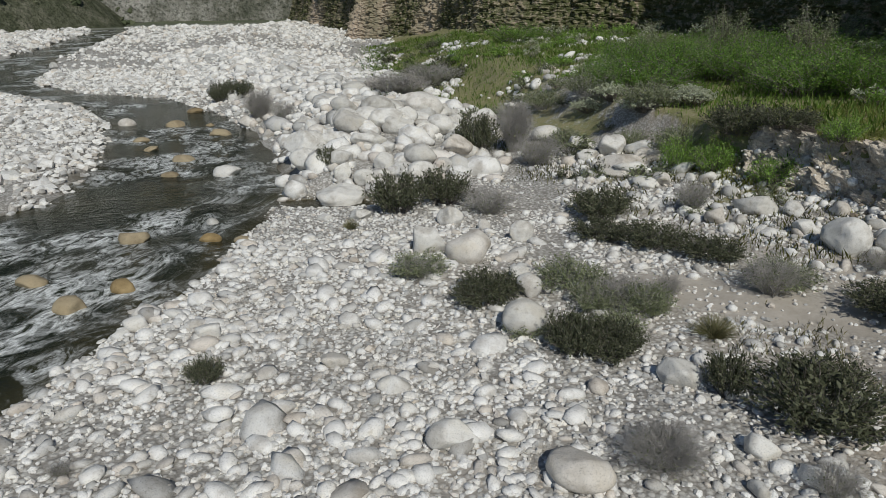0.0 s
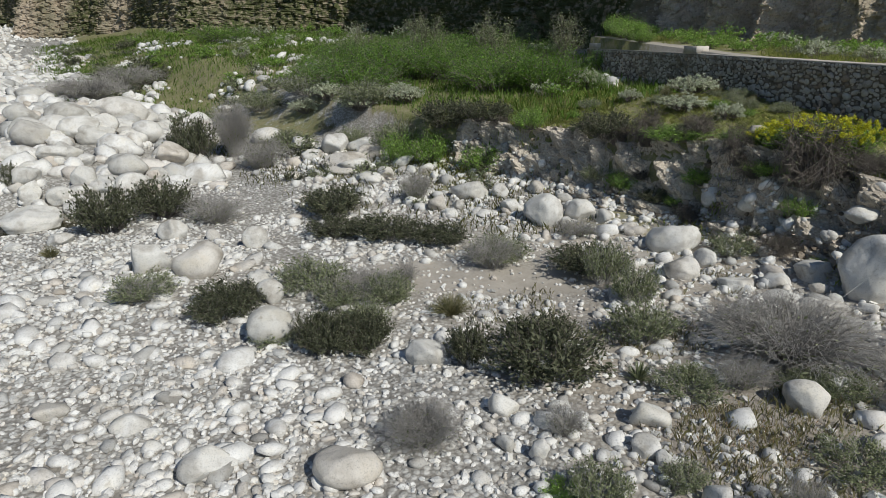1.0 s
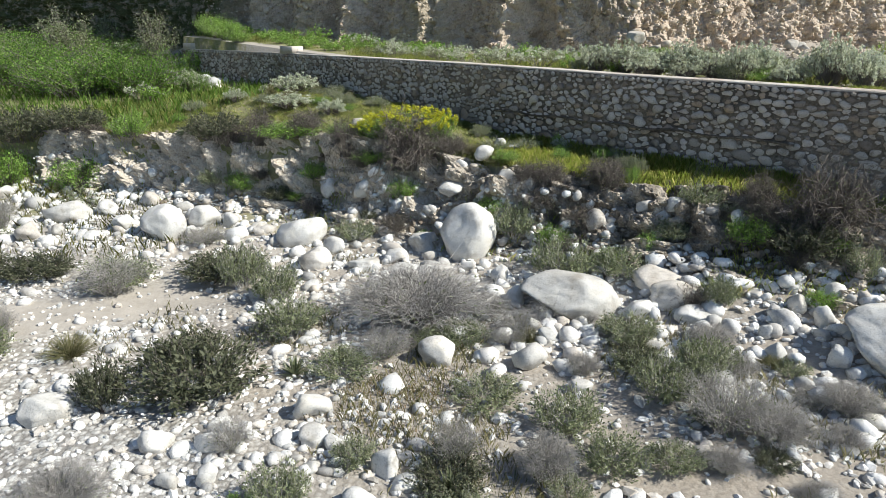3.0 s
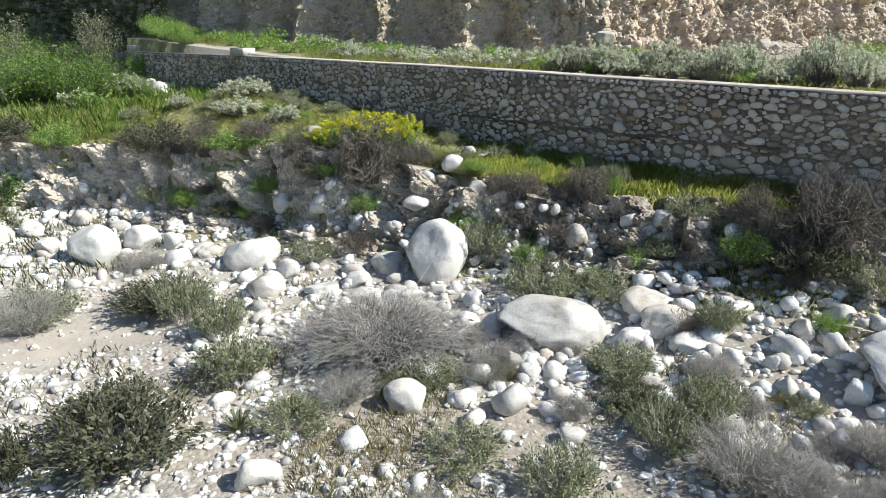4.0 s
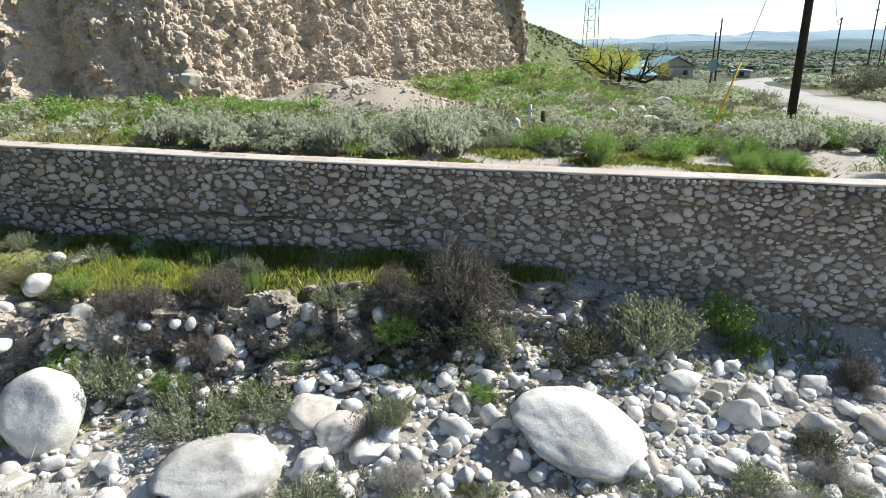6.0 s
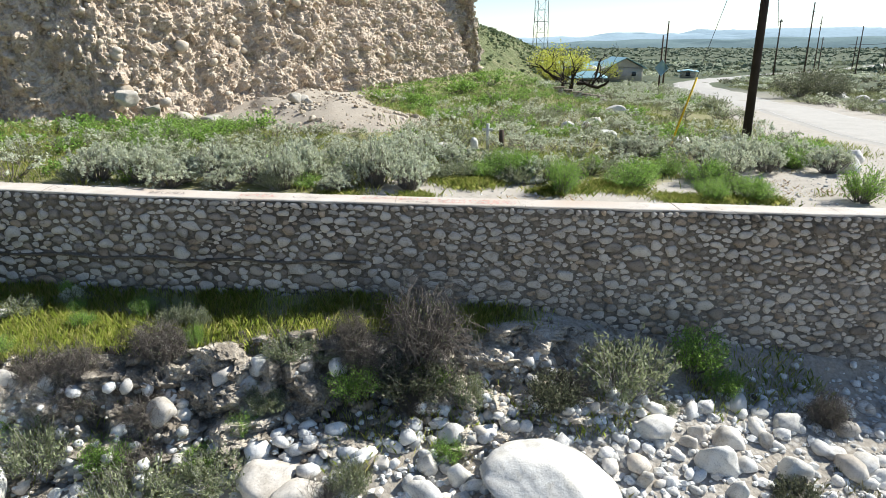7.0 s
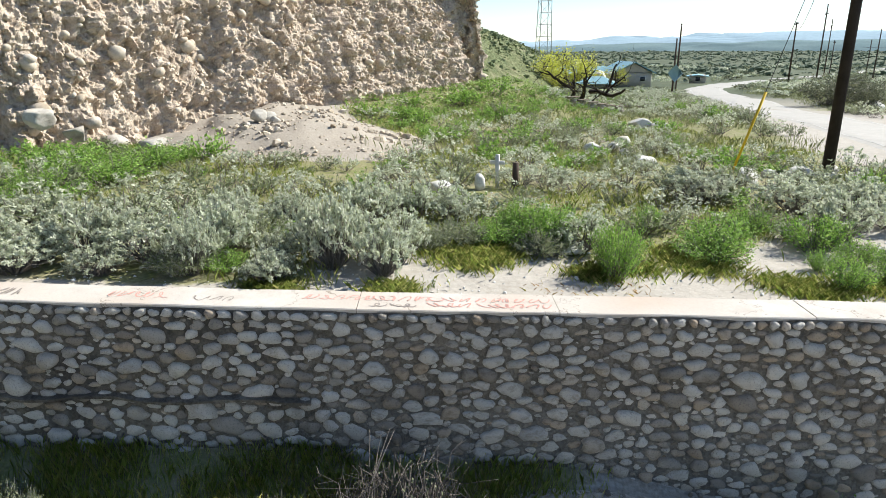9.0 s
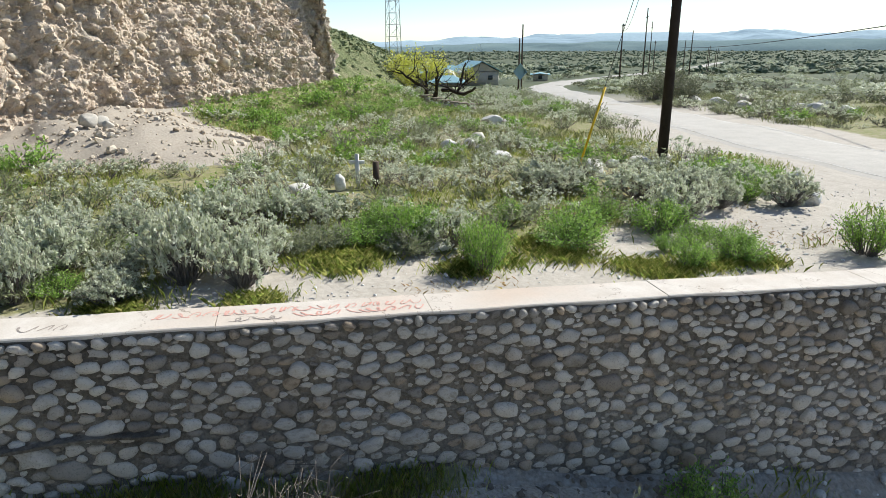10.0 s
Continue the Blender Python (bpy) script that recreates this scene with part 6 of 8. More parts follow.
def grow_grass():
    def shelf(x, y):
        return smooth(0.82, 0.96, up_bank(x, y)) * (x < wall_x(y) - 0.05) * smooth(-3.2, -0.8, y) * (0.25 + 0.75 * clumpy(x, y, 1.2, 101, -0.15, 0.1))
    x, y, rs = scatter(120000, 15, 22, -4, 12, 21, lambda x, y: shelf(x, y) * smooth(11.5, 8, y))
    build_grass("grass", x, y, rs, 0.24, 0.0022, BLADE, "tall fresh green grass along the wall", 0.25)
    x, y, rs = scatter(110000, 12, 25, 7, 30, 31, shelf)
    build_grass("grass", x, y, rs, 0.13, 0.004, make_leaf("sunny meadow grass", (0.32, 0.40, 0.10), (0.52, 0.58, 0.19), (0.74, 0.69, 0.38)), "bright green and straw-coloured grass on the mound", 1.0)

    def foot(x, y):
        d = x - bank_foot(y)
        return smooth(-1.0, -0.2, d) * smooth(1.3, 0.3, d) * clumpy(x, y, 1.6, 103, -0.08, 0.1)
    x, y, rs = scatter(70000, 8, 18, -9, 28, 22, foot)
    build_grass("grass", x, y, rs, 0.24, 0.003, BLADE, "green grass clumps at the foot of the bank")

    def dry(x, y):
        d = bank_foot(y) - x
        return smooth(0.8, 3, d) * smooth(10, 8, d) * clumpy(x, y, 1.7, 105, 0.0, 0.16) * smooth(16, 10, y)
    x, y, rs = scatter(60000, 6, 16, -8, 18, 23, dry)
    build_grass("grass", x, y, rs, 0.2, 0.005, BLADE_TUFT, "thin dry grass between cobbles")
    x, y, rs = scatter(5000, 7.6, 10.4, 4.8, 8.2, 24, lambda x, y: np.exp(-(((x - 8.9) / 0.8) ** 2 + ((y - 6.6) / 0.9) ** 2)))
    build_grass("grass", x, y, rs, 0.10, 0.006, BLADE_DRY, "low rust-coloured dry weeds")

    def meadow(x, y):
        return np.maximum(smooth(-1, 2, x - np.interp(y, BANK_Y, BANK_TOP)), smooth(-9, -5, x - bank_foot(y)) * smooth(42, 50, y)) * (cliff_gap(x, y) > 0.5) * np.where((y < WALL_END) & (x > wall_x(y)), 0, 1) * (0.3 + 0.7 * clumpy(x, y, 5, 107, -0.2, 0.05))
    x, y, rs = scatter(105000, -16, 40, 22, 118, 25, meadow)
    build_grass("grass", x, y, rs, 0.4, 0.022, make_leaf("meadow grass", (0.10, 0.19, 0.03), (0.19, 0.32, 0.055), (0.34, 0.43, 0.12)), "lush green meadow grass below the cliff")

    def channel(x, y):
        d = x - bank_foot(y)
        return smooth(-8, -4, d) * smooth(0.5, -0.5, d) * clumpy(x, y, 3, 109, 0.0, 0.15)
    x, y, rs = scatter(26000, -4, 16, 17, 48, 26, channel)
    build_grass("grass", x, y, rs, 0.28, 0.012, make_leaf("olive grass", (0.10, 0.11, 0.03), (0.16, 0.17, 0.045), (0.24, 0.22, 0.08)), "olive grass in the dry channel")


grow_grass()
# ---- the flat above the wall ----
ASPHALT = make_plain("worn pale asphalt", (0.40, 0.38, 0.345), (0.50, 0.475, 0.435), 0.92, 1.2, 0.2, 0.0, 0.2)
PAINT_WHITE = make_plain("road paint", (0.50, 0.49, 0.46), (0.66, 0.65, 0.62), 0.8, 4, 0)
POLE_WOOD = make_plain("tarred pole wood", (0.018, 0.013, 0.010), (0.045, 0.034, 0.026), 0.85, 3, 0.3)
POLE_FAR = make_plain("weathered pole wood", (0.06, 0.042, 0.03), (0.11, 0.08, 0.06), 0.9, 3, 0)
WIRE = make_plain("black cable", (0.02, 0.02, 0.02), (0.04, 0.04, 0.04), 0.6, 3, 0)
GUARD = make_plain("yellow plastic", (0.75, 0.48, 0.02), (0.85, 0.56, 0.04), 0.5, 2, 0)
STEEL = make_plain("galvanised steel", (0.34, 0.36, 0.37), (0.46, 0.48, 0.49), 0.45, 8, 0, 0.7)
BLUE_ROOF = make_plain("blue metal roof", (0.24, 0.43, 0.50), (0.33, 0.53, 0.58), 0.5, 1, 0, 0.0, 0.4)
SIDING = make_plain("beige siding", (0.42, 0.38, 0.32), (0.52, 0.48, 0.42), 0.85, 1, 0)
TANK = make_plain("cream tank paint", (0.55, 0.53, 0.46), (0.66, 0.64, 0.56), 0.6, 1, 0)
GLASS_DARK = make_plain("dark window glass", (0.02, 0.025, 0.03), (0.04, 0.045, 0.05), 0.1, 1, 0, 0.0, 0.6)
BARK = make_plain("dark bark", (0.018, 0.014, 0.011), (0.05, 0.04, 0.032), 0.95, 6, 0.4)
SIGN_BLUE = make_plain("sign paint", (0.22, 0.38, 0.46), (0.30, 0.46, 0.54), 0.5, 2, 0)
RED_PAINT = make_plain("faded red spray paint", (0.56, 0.27, 0.23), (0.63, 0.42, 0.36), 0.9, 9, 0)
BLACK_PAINT = make_plain("faded black spray paint", (0.24, 0.21, 0.19), (0.42, 0.37, 0.33), 0.9, 9, 0)
HILL_GREEN = make_hillside('scrub hillside', (0.12, 0.145, 0.065), (0.21, 0.24, 0.11), (0.36, 0.33, 0.20), 0.06)
HILL_GREY = make_hillside('grey canyon side', (0.075, 0.085, 0.06), (0.19, 0.19, 0.155), (0.46, 0.45, 0.41), 0.03)
# Distance haze is put into the base colours of the far hills.
HAZE_TINT = make_plain("far hills tinted by haze", (0.37, 0.48, 0.54), (0.41, 0.52, 0.58), 1.0, 0.004, 0, 0.0, 0.0)
HAZE_TINT_NEAR = make_plain("scrub hills tinted by haze", (0.17, 0.24, 0.25), (0.23, 0.30, 0.30), 1.0, 0.01, 0, 0.0, 0.0)


def build_road():
    line = dense(ROAD, 1.0)
    half = [-3.3, -2.5, -1.2, 0, 1.2, 2.5, 3.3]
    V = strip(line, half, ground_z, 0.05)
    V[:, (0, -1), 2] -= 0.2
    n, m = V.shape[:2]
    road = link("road", V.reshape(-1, 3), grid_faces(n, m), ASPHALT)
    tagged(road, "narrow pale asphalt road with white edge lines", "road", kind="structure")
    for k in (-2.25, 2.25):
        L = strip(line, [k - 0.035, k + 0.035], ground_z, 0)
        L[:, :, 2] += 0.062
        link("edge_line", L.reshape(-1, 3), grid_faces(n, 2), PAINT_WHITE, road, "worn white edge line")
    return road


road = build_road()


def rod(a, b, r0, r1, sides=10):
    a, b = np.array(a, float), np.array(b, float)
    d = (b - a) / np.linalg.norm(b - a)
    u = np.cross(d, [0, 0, 1.0] if abs(d[2]) < 0.9 else [1.0, 0, 0])
    u /= np.linalg.norm(u)
    w = np.cross(d, u)
    v = [a + (u * math.cos(q) + w * math.sin(q)) * r0 for q in np.arange(sides) / sides * 6.2832] + [b + (u * math.cos(q) + w * math.sin(q)) * r1 for q in np.arange(sides) / sides * 6.2832]
    f = [[q, (q + 1) % sides, sides + (q + 1) % sides, sides + q] for q in range(sides)] + [list(range(sides))[::-1], list(range(sides, 2 * sides))]
    return np.array(v), f


def merge(parts):
    vs, fs, base = [], [], 0
    for v, f in parts:
        v = np.array(v)
        vs.append(v)
        fs += [[int(q) + base for q in face] for face in f]
        base += len(v)
    return np.concatenate(vs), fs


def slab(cx, cy, cz, sx, sy, sz, yaw=0.0):
    """A block with softened upright edges."""
    e = min(sx, sy) * 0.06
    out = [(-sx + e, -sy), (sx - e, -sy), (sx, -sy + e), (sx, sy - e), (sx - e, sy), (-sx + e, sy), (-sx, sy - e), (-sx, -sy + e)]
    c, s = math.cos(radians(yaw)), math.sin(radians(yaw))
    v = [(cx + x * c - y * s, cy + x * s + y * c, cz + z) for z in (-sz, sz) for x, y in out]
    return np.array(v), [[q, (q + 1) % 8, 8 + (q + 1) % 8, 8 + q] for q in range(8)] + [list(range(8))[::-1], list(range(8, 16))]


def utility_pole(x, y, height, r, label, arms=(), material=None, yaw=-30):
    z = float(ground_z(x, y))
    material = material or POLE_FAR
    root = link("utility_pole", *rod((x, y, z - 0.5), (x, y, z + height), r, r * 0.68, 14), material)
    tagged(root, label, "utility pole", "utility poles")
    c, s = math.cos(radians(yaw)), math.sin(radians(yaw))
    for drop, half in arms:
        zz = z + height - drop
        arm = link("crossarm", *slab(x, y, zz, half, 0.06, 0.07, yaw), material, root)
        for k in (-0.85, -0.4, 0.4, 0.85):
            px, py = x + c * half * k, y + s * half * k
            link("insulator", *merge([rod((px, py, zz + 0.06), (px, py, zz + 0.16), 0.03, 0.03, 8), rod((px, py, zz + 0.16), (px, py, zz + 0.26), 0.06, 0.04, 8)]), STEEL, arm)
    return root


utility_pole(27.9, -14.4, 11.5, 0.18, "tall dark tarred wooden utility pole beside the road", ((0.5, 1.2),), POLE_WOOD, 40)
for px, py, ph, pr, arms in [(119.5, -83.5, 11, 0.17, ((0.4, 2.0),)), (153, -117, 17, 0.2, ((2.2, 2.2),)), (126.4, -107.8, 10.3, 0.14, ()), (154.8, -132.2, 9, 0.14, ()),
                              (175.6, -139.6, 9.6, 0.15, ((0.6, 1.6),)), (162.2, -148.5, 7.8, 0.13, ()), (172.6, -161.4, 7, 0.13, ()), (190, -150, 16, 0.18, ((2.0, 2.0),)),
                              (101.1, -50.6, 9.7, 0.15, ((0.5, 0.9),)), (93.3, -45.7, 7.4, 0.14, ()), (205, -190, 8, 0.14, ()), (225, -215, 8, 0.14, ())]:
    utility_pole(px, py, ph, pr, "weathered wooden utility pole out on the flat", arms)


def cable(name, a, b, sag, r, label):
    a, b = np.array(a, float), np.array(b, float)
    t = np.linspace(0, 1, 24)[:, None]
    p = a + (b - a) * t
    p[:, 2] -= (4 * sag * t * (1 - t))[:, 0]
    ob = link(name, *tubes(p[None], np.full((1, 24), r)), WIRE)
    return tagged(ob, label, "cable")


cable("overhead_cable", (125, -103, 9.0), (29.5, -31.9, 10.35), 0.6, 0.035, "black overhead cable strung across the valley")
cable("guy_wire", (27.9, -14.4, 16.2), (119.5, -83.5, 12.4), 2.5, 0.03, "thin cable running between two utility poles")
cable("guy_wire", (27.9, -14.4, 15.6), (28.75, -11.6, 5.1), 0.0, 0.012, "taut guy wire from the pole to the ground")


def build_guard():
    a, b = np.array((28.75, -11.6, 5.05)), np.array((27.9, -14.4, 15.6))
    tip = a + (b - a) * 0.26
    ob = link("guy_wire_guard", *rod(a, tip, 0.04, 0.04, 12), GUARD)
    tagged(ob, "bright yellow plastic guard sleeve on a guy wire", "wire guard")


build_guard()


def build_sign():
    x, y = 92.2, -45.4
    z = float(ground_z(x, y))
    root = link("road_sign", *rod((x, y, z - 0.3), (x, y, z + 3.9), 0.05, 0.05, 8), STEEL)
    c, s, w = math.cos(radians(28)), math.sin(radians(28)), 1.15
    def plate(w, off):
        v = []
        for d in (-0.012, 0.012):
            for a, h in ((-w, 0), (0, -w), (w, 0), (0, w)):
                v.append((x + s * (d + off) + c * a, y - c * (d + off) * -1 + s * a, z + 2.95 + h))
        return v, [[0, 1, 2, 3], [7, 6, 5, 4]] + [[q, (q + 1) % 4, 4 + (q + 1) % 4, 4 + q] for q in range(4)]
    link("sign_plate", *plate(w, 0.09), SIGN_BLUE, root, "blue-grey diamond back plate")
    tagged(root, "diamond road sign seen from its grey-blue back on a post", "road sign")


build_sign()


def build_tower():
    x, y = 171.5, -53.8
    z = float(ground_z(x, y)) - 0.5
    height, w0, w1 = 44, 1.7, 0.75
    root = new("lattice_tower")
    root.location = (x, y, z)
    levels = 16
    corner = lambda k, h: np.array([x + (1 if k in (0, 3) else -1) * (w0 + (w1 - w0) * h / height), y + (1 if k < 2 else -1) * (w0 + (w1 - w0) * h / height), z + h])
    def piece(name, v, f, mat=STEEL):
        ob = link(name, v - np.array([x, y, z]), f, mat, root)
        return ob
    for k in range(4):
        piece("leg", *rod(corner(k, 0), corner(k, height), 0.09, 0.07, 6))
    for j in range(levels):
        h0, h1 = j * height / levels, (j + 1) * height / levels
        for k in range(4):
            piece("brace", *rod(corner(k, h0), corner((k + 1) % 4, h1), 0.042, 0.042, 4))
            piece("brace", *rod(corner(k, h1), corner((k + 1) % 4, h1), 0.042, 0.042, 4))
    v, f = BALLS[3]
    for h, side in ((21.5, -1), (33, 1)):
        dish = np.stack([v[:, 0] * 1.2, np.where(v[:, 1] > 0, v[:, 1] * 0.1, v[:, 1] * 0.5), v[:, 2] * 1.2], 1) + np.array([x - 0.5, y + side * 3.2, z + h])
        piece("dish_antenna", dish, f, TANK)
    tagged(root, "tall steel lattice radio tower with dish antennas", "radio tower")


build_tower()


def build_house(x, y, yaw, lx, ly, wall_h, ridge, label, windows=2):
    z = float(ground_z(x, y))
    root = new("house")
    root.matrix_world = pose(x, y, z, 0, 0, yaw)
    body = link("wall", *slab(0, 0, wall_h / 2, lx, ly, wall_h / 2), SIDING, root)
    o, t = 0.6, 0.12
    top = [(-lx - o, -ly - o, wall_h - 0.15), (lx + o, -ly - o, wall_h - 0.15), (lx + o, 0, ridge), (-lx - o, 0, ridge), (-lx - o, ly + o, wall_h - 0.15), (lx + o, ly + o, wall_h - 0.15)]
    v = top + [(a, b, c - t) for a, b, c in top]
    f = [[0, 1, 2, 3], [3, 2, 5, 4], [9, 8, 7, 6], [10, 11, 8, 9], [0, 6, 7, 1], [4, 5, 11, 10], [0, 3, 9, 6], [3, 4, 10, 9], [1, 7, 8, 2], [2, 8, 11, 5]]
    link("roof", np.array(v), f, BLUE_ROOF, root, "pale blue metal roof", flat=True)
    for s in (-1, 1):
        g = [(s * lx, -ly, wall_h - 0.2), (s * lx, ly, wall_h - 0.2), (s * lx, 0, ridge - 0.25), (s * (lx - 0.1), -ly, wall_h - 0.2), (s * (lx - 0.1), ly, wall_h - 0.2), (s * (lx - 0.1), 0, ridge - 0.25)]
        link("gable", np.array(g), [[0, 1, 2], [5, 4, 3], [0, 3, 4, 1], [1, 4, 5, 2], [2, 5, 3, 0]], SIDING, root, flat=True)
        for k in range(windows):
            yy = -ly + (k + 0.5) * 2 * ly / windows
            w = link("window", *slab(s * (lx + 0.02), yy, wall_h * 0.55, 0.04, 0.55, 0.5), TANK, root)
            link("pane", *slab(s * (lx + 0.07), yy, wall_h * 0.55, 0.02, 0.45, 0.4), GLASS_DARK, w)
    for k in range(4):
        xx = -lx + (k + 0.5) * lx / 2
        w = link("window", *slab(xx, ly + 0.02, wall_h * 0.55, 0.55, 0.04, 0.5), TANK, root)
        link("pane", *slab(xx, ly + 0.07, wall_h * 0.55, 0.45, 0.02, 0.4), GLASS_DARK, w)
    return tagged(root, label, "house", "utility buildings")


build_house(129.0, -55.9, 170, 5.2, 3.4, 2.7, 4.5, "beige utility building with a pale blue metal roof")
build_house(141, -49.0, 62, 8.0, 3.4, 2.4, 3.7, "low building with a wide pale blue roof")
build_house(139, -77, 150, 2.6, 1.6, 1.6, 1.75, "small flat pale shed out on the plain", 1)


def build_kiosk():
    """An open shelter with a low blue roof on four posts."""
    x, y = 101.0, -38.0
    z = float(ground_z(x, y))
    root = new("shelter")
    root.matrix_world = pose(x, y, z, 0, 0, -24)
    for sx in (-1, 1):
        for sy in (-1, 1):
            link("post", *slab(sx * 1.7, sy * 2.3, 0.75, 0.09, 0.09, 0.8), SIDING, root)
    top = [(-2.2, -2.9, 1.5), (2.2, -2.9, 1.5), (2.2, 2.9, 1.5), (-2.2, 2.9, 1.5), (-0.2, -0.9, 2.4), (0.2, -0.9, 2.4), (0.2, 0.9, 2.4), (-0.2, 0.9, 2.4)]
    v = top + [(a, b, c - 0.1) for a, b, c in top[:4]]
    link("roof", np.array(v), [[0, 1, 5, 4], [1, 2, 6, 5], [2, 3, 7, 6], [3, 0, 4, 7], [4, 5, 6, 7], [11, 10, 9, 8], [0, 8, 9, 1], [1, 9, 10, 2], [2, 10, 11, 3], [3, 11, 8, 0]], BLUE_ROOF, root, "low hipped blue metal roof", flat=True)
    link("floor_slab", *slab(0, 0, 0.04, 2.0, 2.6, 0.08), CONCRETE, root)
    tagged(root, "small open shelter with a hipped blue roof", "shelter")


build_kiosk()


def build_markers():
    """A white wooden cross and a short grey post in the scrub."""
    x, y = 27.6, -3.6
    z = float(ground_z(x, y))
    root = link("cross_marker", *slab(x, y, z + 0.45, 0.05, 0.05, 0.5, 60), PAINT_WHITE)
    link("crossbar", *slab(x, y, z + 0.72, 0.2, 0.035, 0.05, -110), PAINT_WHITE, root)
    tagged(root, "white painted wooden cross standing in the scrub", "cross marker")
    px, py = 27.5, -4.1
    post = link("marker_post", *rod((px, py, float(ground_z(px, py)) - 0.2), (px, py, float(ground_z(px, py)) + 0.75), 0.1, 0.09, 10), POLE_FAR)
    tagged(post, "short weathered grey wooden post in the scrub", "post")


build_markers()


def build_tanks():
    for k, (x, y) in enumerate([(127.5, -50.0), (128.6, -52.8), (129.6, -55.2)]):
        z = float(ground_z(x, y))
        a, b = np.array((x + 3.4, y - 1.4, z + 1.6)), np.array((x - 3.4, y + 1.4, z + 1.6))
        d = (b - a) / np.linalg.norm(b - a)
        parts = [rod(a, b, 1.15, 1.15, 24), rod(a - d * 0.35, a, 0.7, 1.15, 24), rod(b, b + d * 0.35, 1.15, 0.7, 24)]
        root = link("storage_tank", *merge(parts), TANK)
        for q in (0.2, 0.8):
            p = a + (b - a) * q
            link("saddle", *slab(p[0], p[1], z + 0.3, 0.25, 1.0, 0.45, -22), SIDING, root)
        tagged(root, "cream horizontal storage tank on saddles", "storage tank", "storage tanks")


build_tanks()


def build_tree():
    """The dark leaning tree with bare crooked limbs and a few yellow buds."""
    rs = np.random.RandomState(3)
    x, y = 65.5, -20.8
    z = float(ground_z(x, y))
    root = new("tree")
    root.location = (x, y, z)
    paths = []

    def limb(p, d, length, r, depth):
        k = 7
        pts, rad = [p], [r]
        for j in range(1, k):
            d = d + rs.normal(0, 0.22, 3) + np.array([0, 0, 0.03])
            d /= np.linalg.norm(d)
            p = p + d * length / (k - 1)
            pts.append(p)
            rad.append(r * (1 - 0.55 * j / (k - 1)))
        paths.append((np.array(pts), np.array(rad), depth))
        if depth < 4:
            for _ in range(3 if depth < 2 else 4):
                j = rs.randint(2, k)
                nd = d + rs.normal(0, 0.75, 3)
                nd[2] = nd[2] * 0.7 + 0.1
                limb(pts[j], nd / np.linalg.norm(nd), length * rs.uniform(0.5, 0.75), rad[j] * 0.65, depth + 1)

    right = np.array([-0.39, -0.92, 0.0])
    limb(np.zeros(3), np.array([0.0, 0.15, 1.0]), 2.6, 0.30, 0)
    limb(np.array([0, 0, 0.5]) + right * 0.5, right * 0.35 + np.array([0, 0, 0.9]), 2.8, 0.27, 0)
    limb(np.array([0, 0, 2.0]), -right * 0.9 + np.array([0, 0, 0.35]), 3.4, 0.2, 1)
    limb(np.array([0, 0, 1.7]) + right * 1.2, right * 0.95 + np.array([0, 0, 0.25]), 4.6, 0.24, 1)
    wood = [tubes(p[None], r[None]) for p, r, dep in paths]
    link("trunk", *merge(wood), BARK, root)
    tips = np.concatenate([p[-1:] for p, r, dep in paths if dep >= 4])
    lp = tips + rs.normal(0, 0.12, (len(tips), 3)) + np.array([0, 0, 0.08])
    link("crown", *leaves(lp, rs.uniform(0.035, 0.06, len(lp)), rs, 2.2, 0.3), SPRING, root, "sparse yellow-green spring buds")
    tagged(root, "crooked dark bare tree with a few spring buds", "tree")


build_tree()


def build_spring_tree(x, y, r, h, leaf, label, seed, n=3500):
    rs = np.random.RandomState(seed)
    z = float(ground_z(x, y))
    root = new("tree")
    root.location = (x, y, z)
    p = arch(rs, 40, 6, 0.95, 0.2, 0.1, 0.95, 0.07) * np.array([r, r, h])
    rad = taper(40, 6, 0.035 * h / 5, 0.012, rs)
    link("trunk", *merge([tubes(p, rad), rod((0, 0, -0.3), (0, 0, h * 0.3), 0.035 * h, 0.02 * h, 9)]), STEM_BROWN, root)
    lp, la = along_paths(p, rs, n, 0.35, 0.09 * r)
    lp[:, 2] = np.abs(lp[:, 2])
    link("crown", *leaves(lp, rs.uniform(0.05, 0.11, n) * r / 2.2, rs, 1.7, 0.6), leaf, root)
    return tagged(root, label, "tree")


build_spring_tree(118, -40, 6.4, 6.6, SPRING, "sparse tree in yellow-green spring leaf near the buildings", 5, 3800)
build_spring_tree(122, -50, 4.0, 4.5, SPRING, "small tree in yellow-green spring leaf", 6, 700)
for k, (tx, ty, tr, th) in enumerate([(70, -50, 3.4, 3.2), (72.5, -55, 3.0, 3.8), (66, -51, 2.2, 2.2), (75, -58, 2.4, 2.6), (19.5, 47, 2.0, 4.0), (23.5, 43, 2.0, 3.6), (27.5, 40, 1.6, 3.8), (15, 50, 1.8, 3.2), (28, 47, 1.5, 3.0)]):
    build_spring_tree(tx, ty, tr, th, LEAF_DARK if k < 4 else LEAF_OLIVE, "dark green broad bush-like tree on the flat" if k < 4 else "slender grey-green tree against the cliff", 20 + k, 2600)


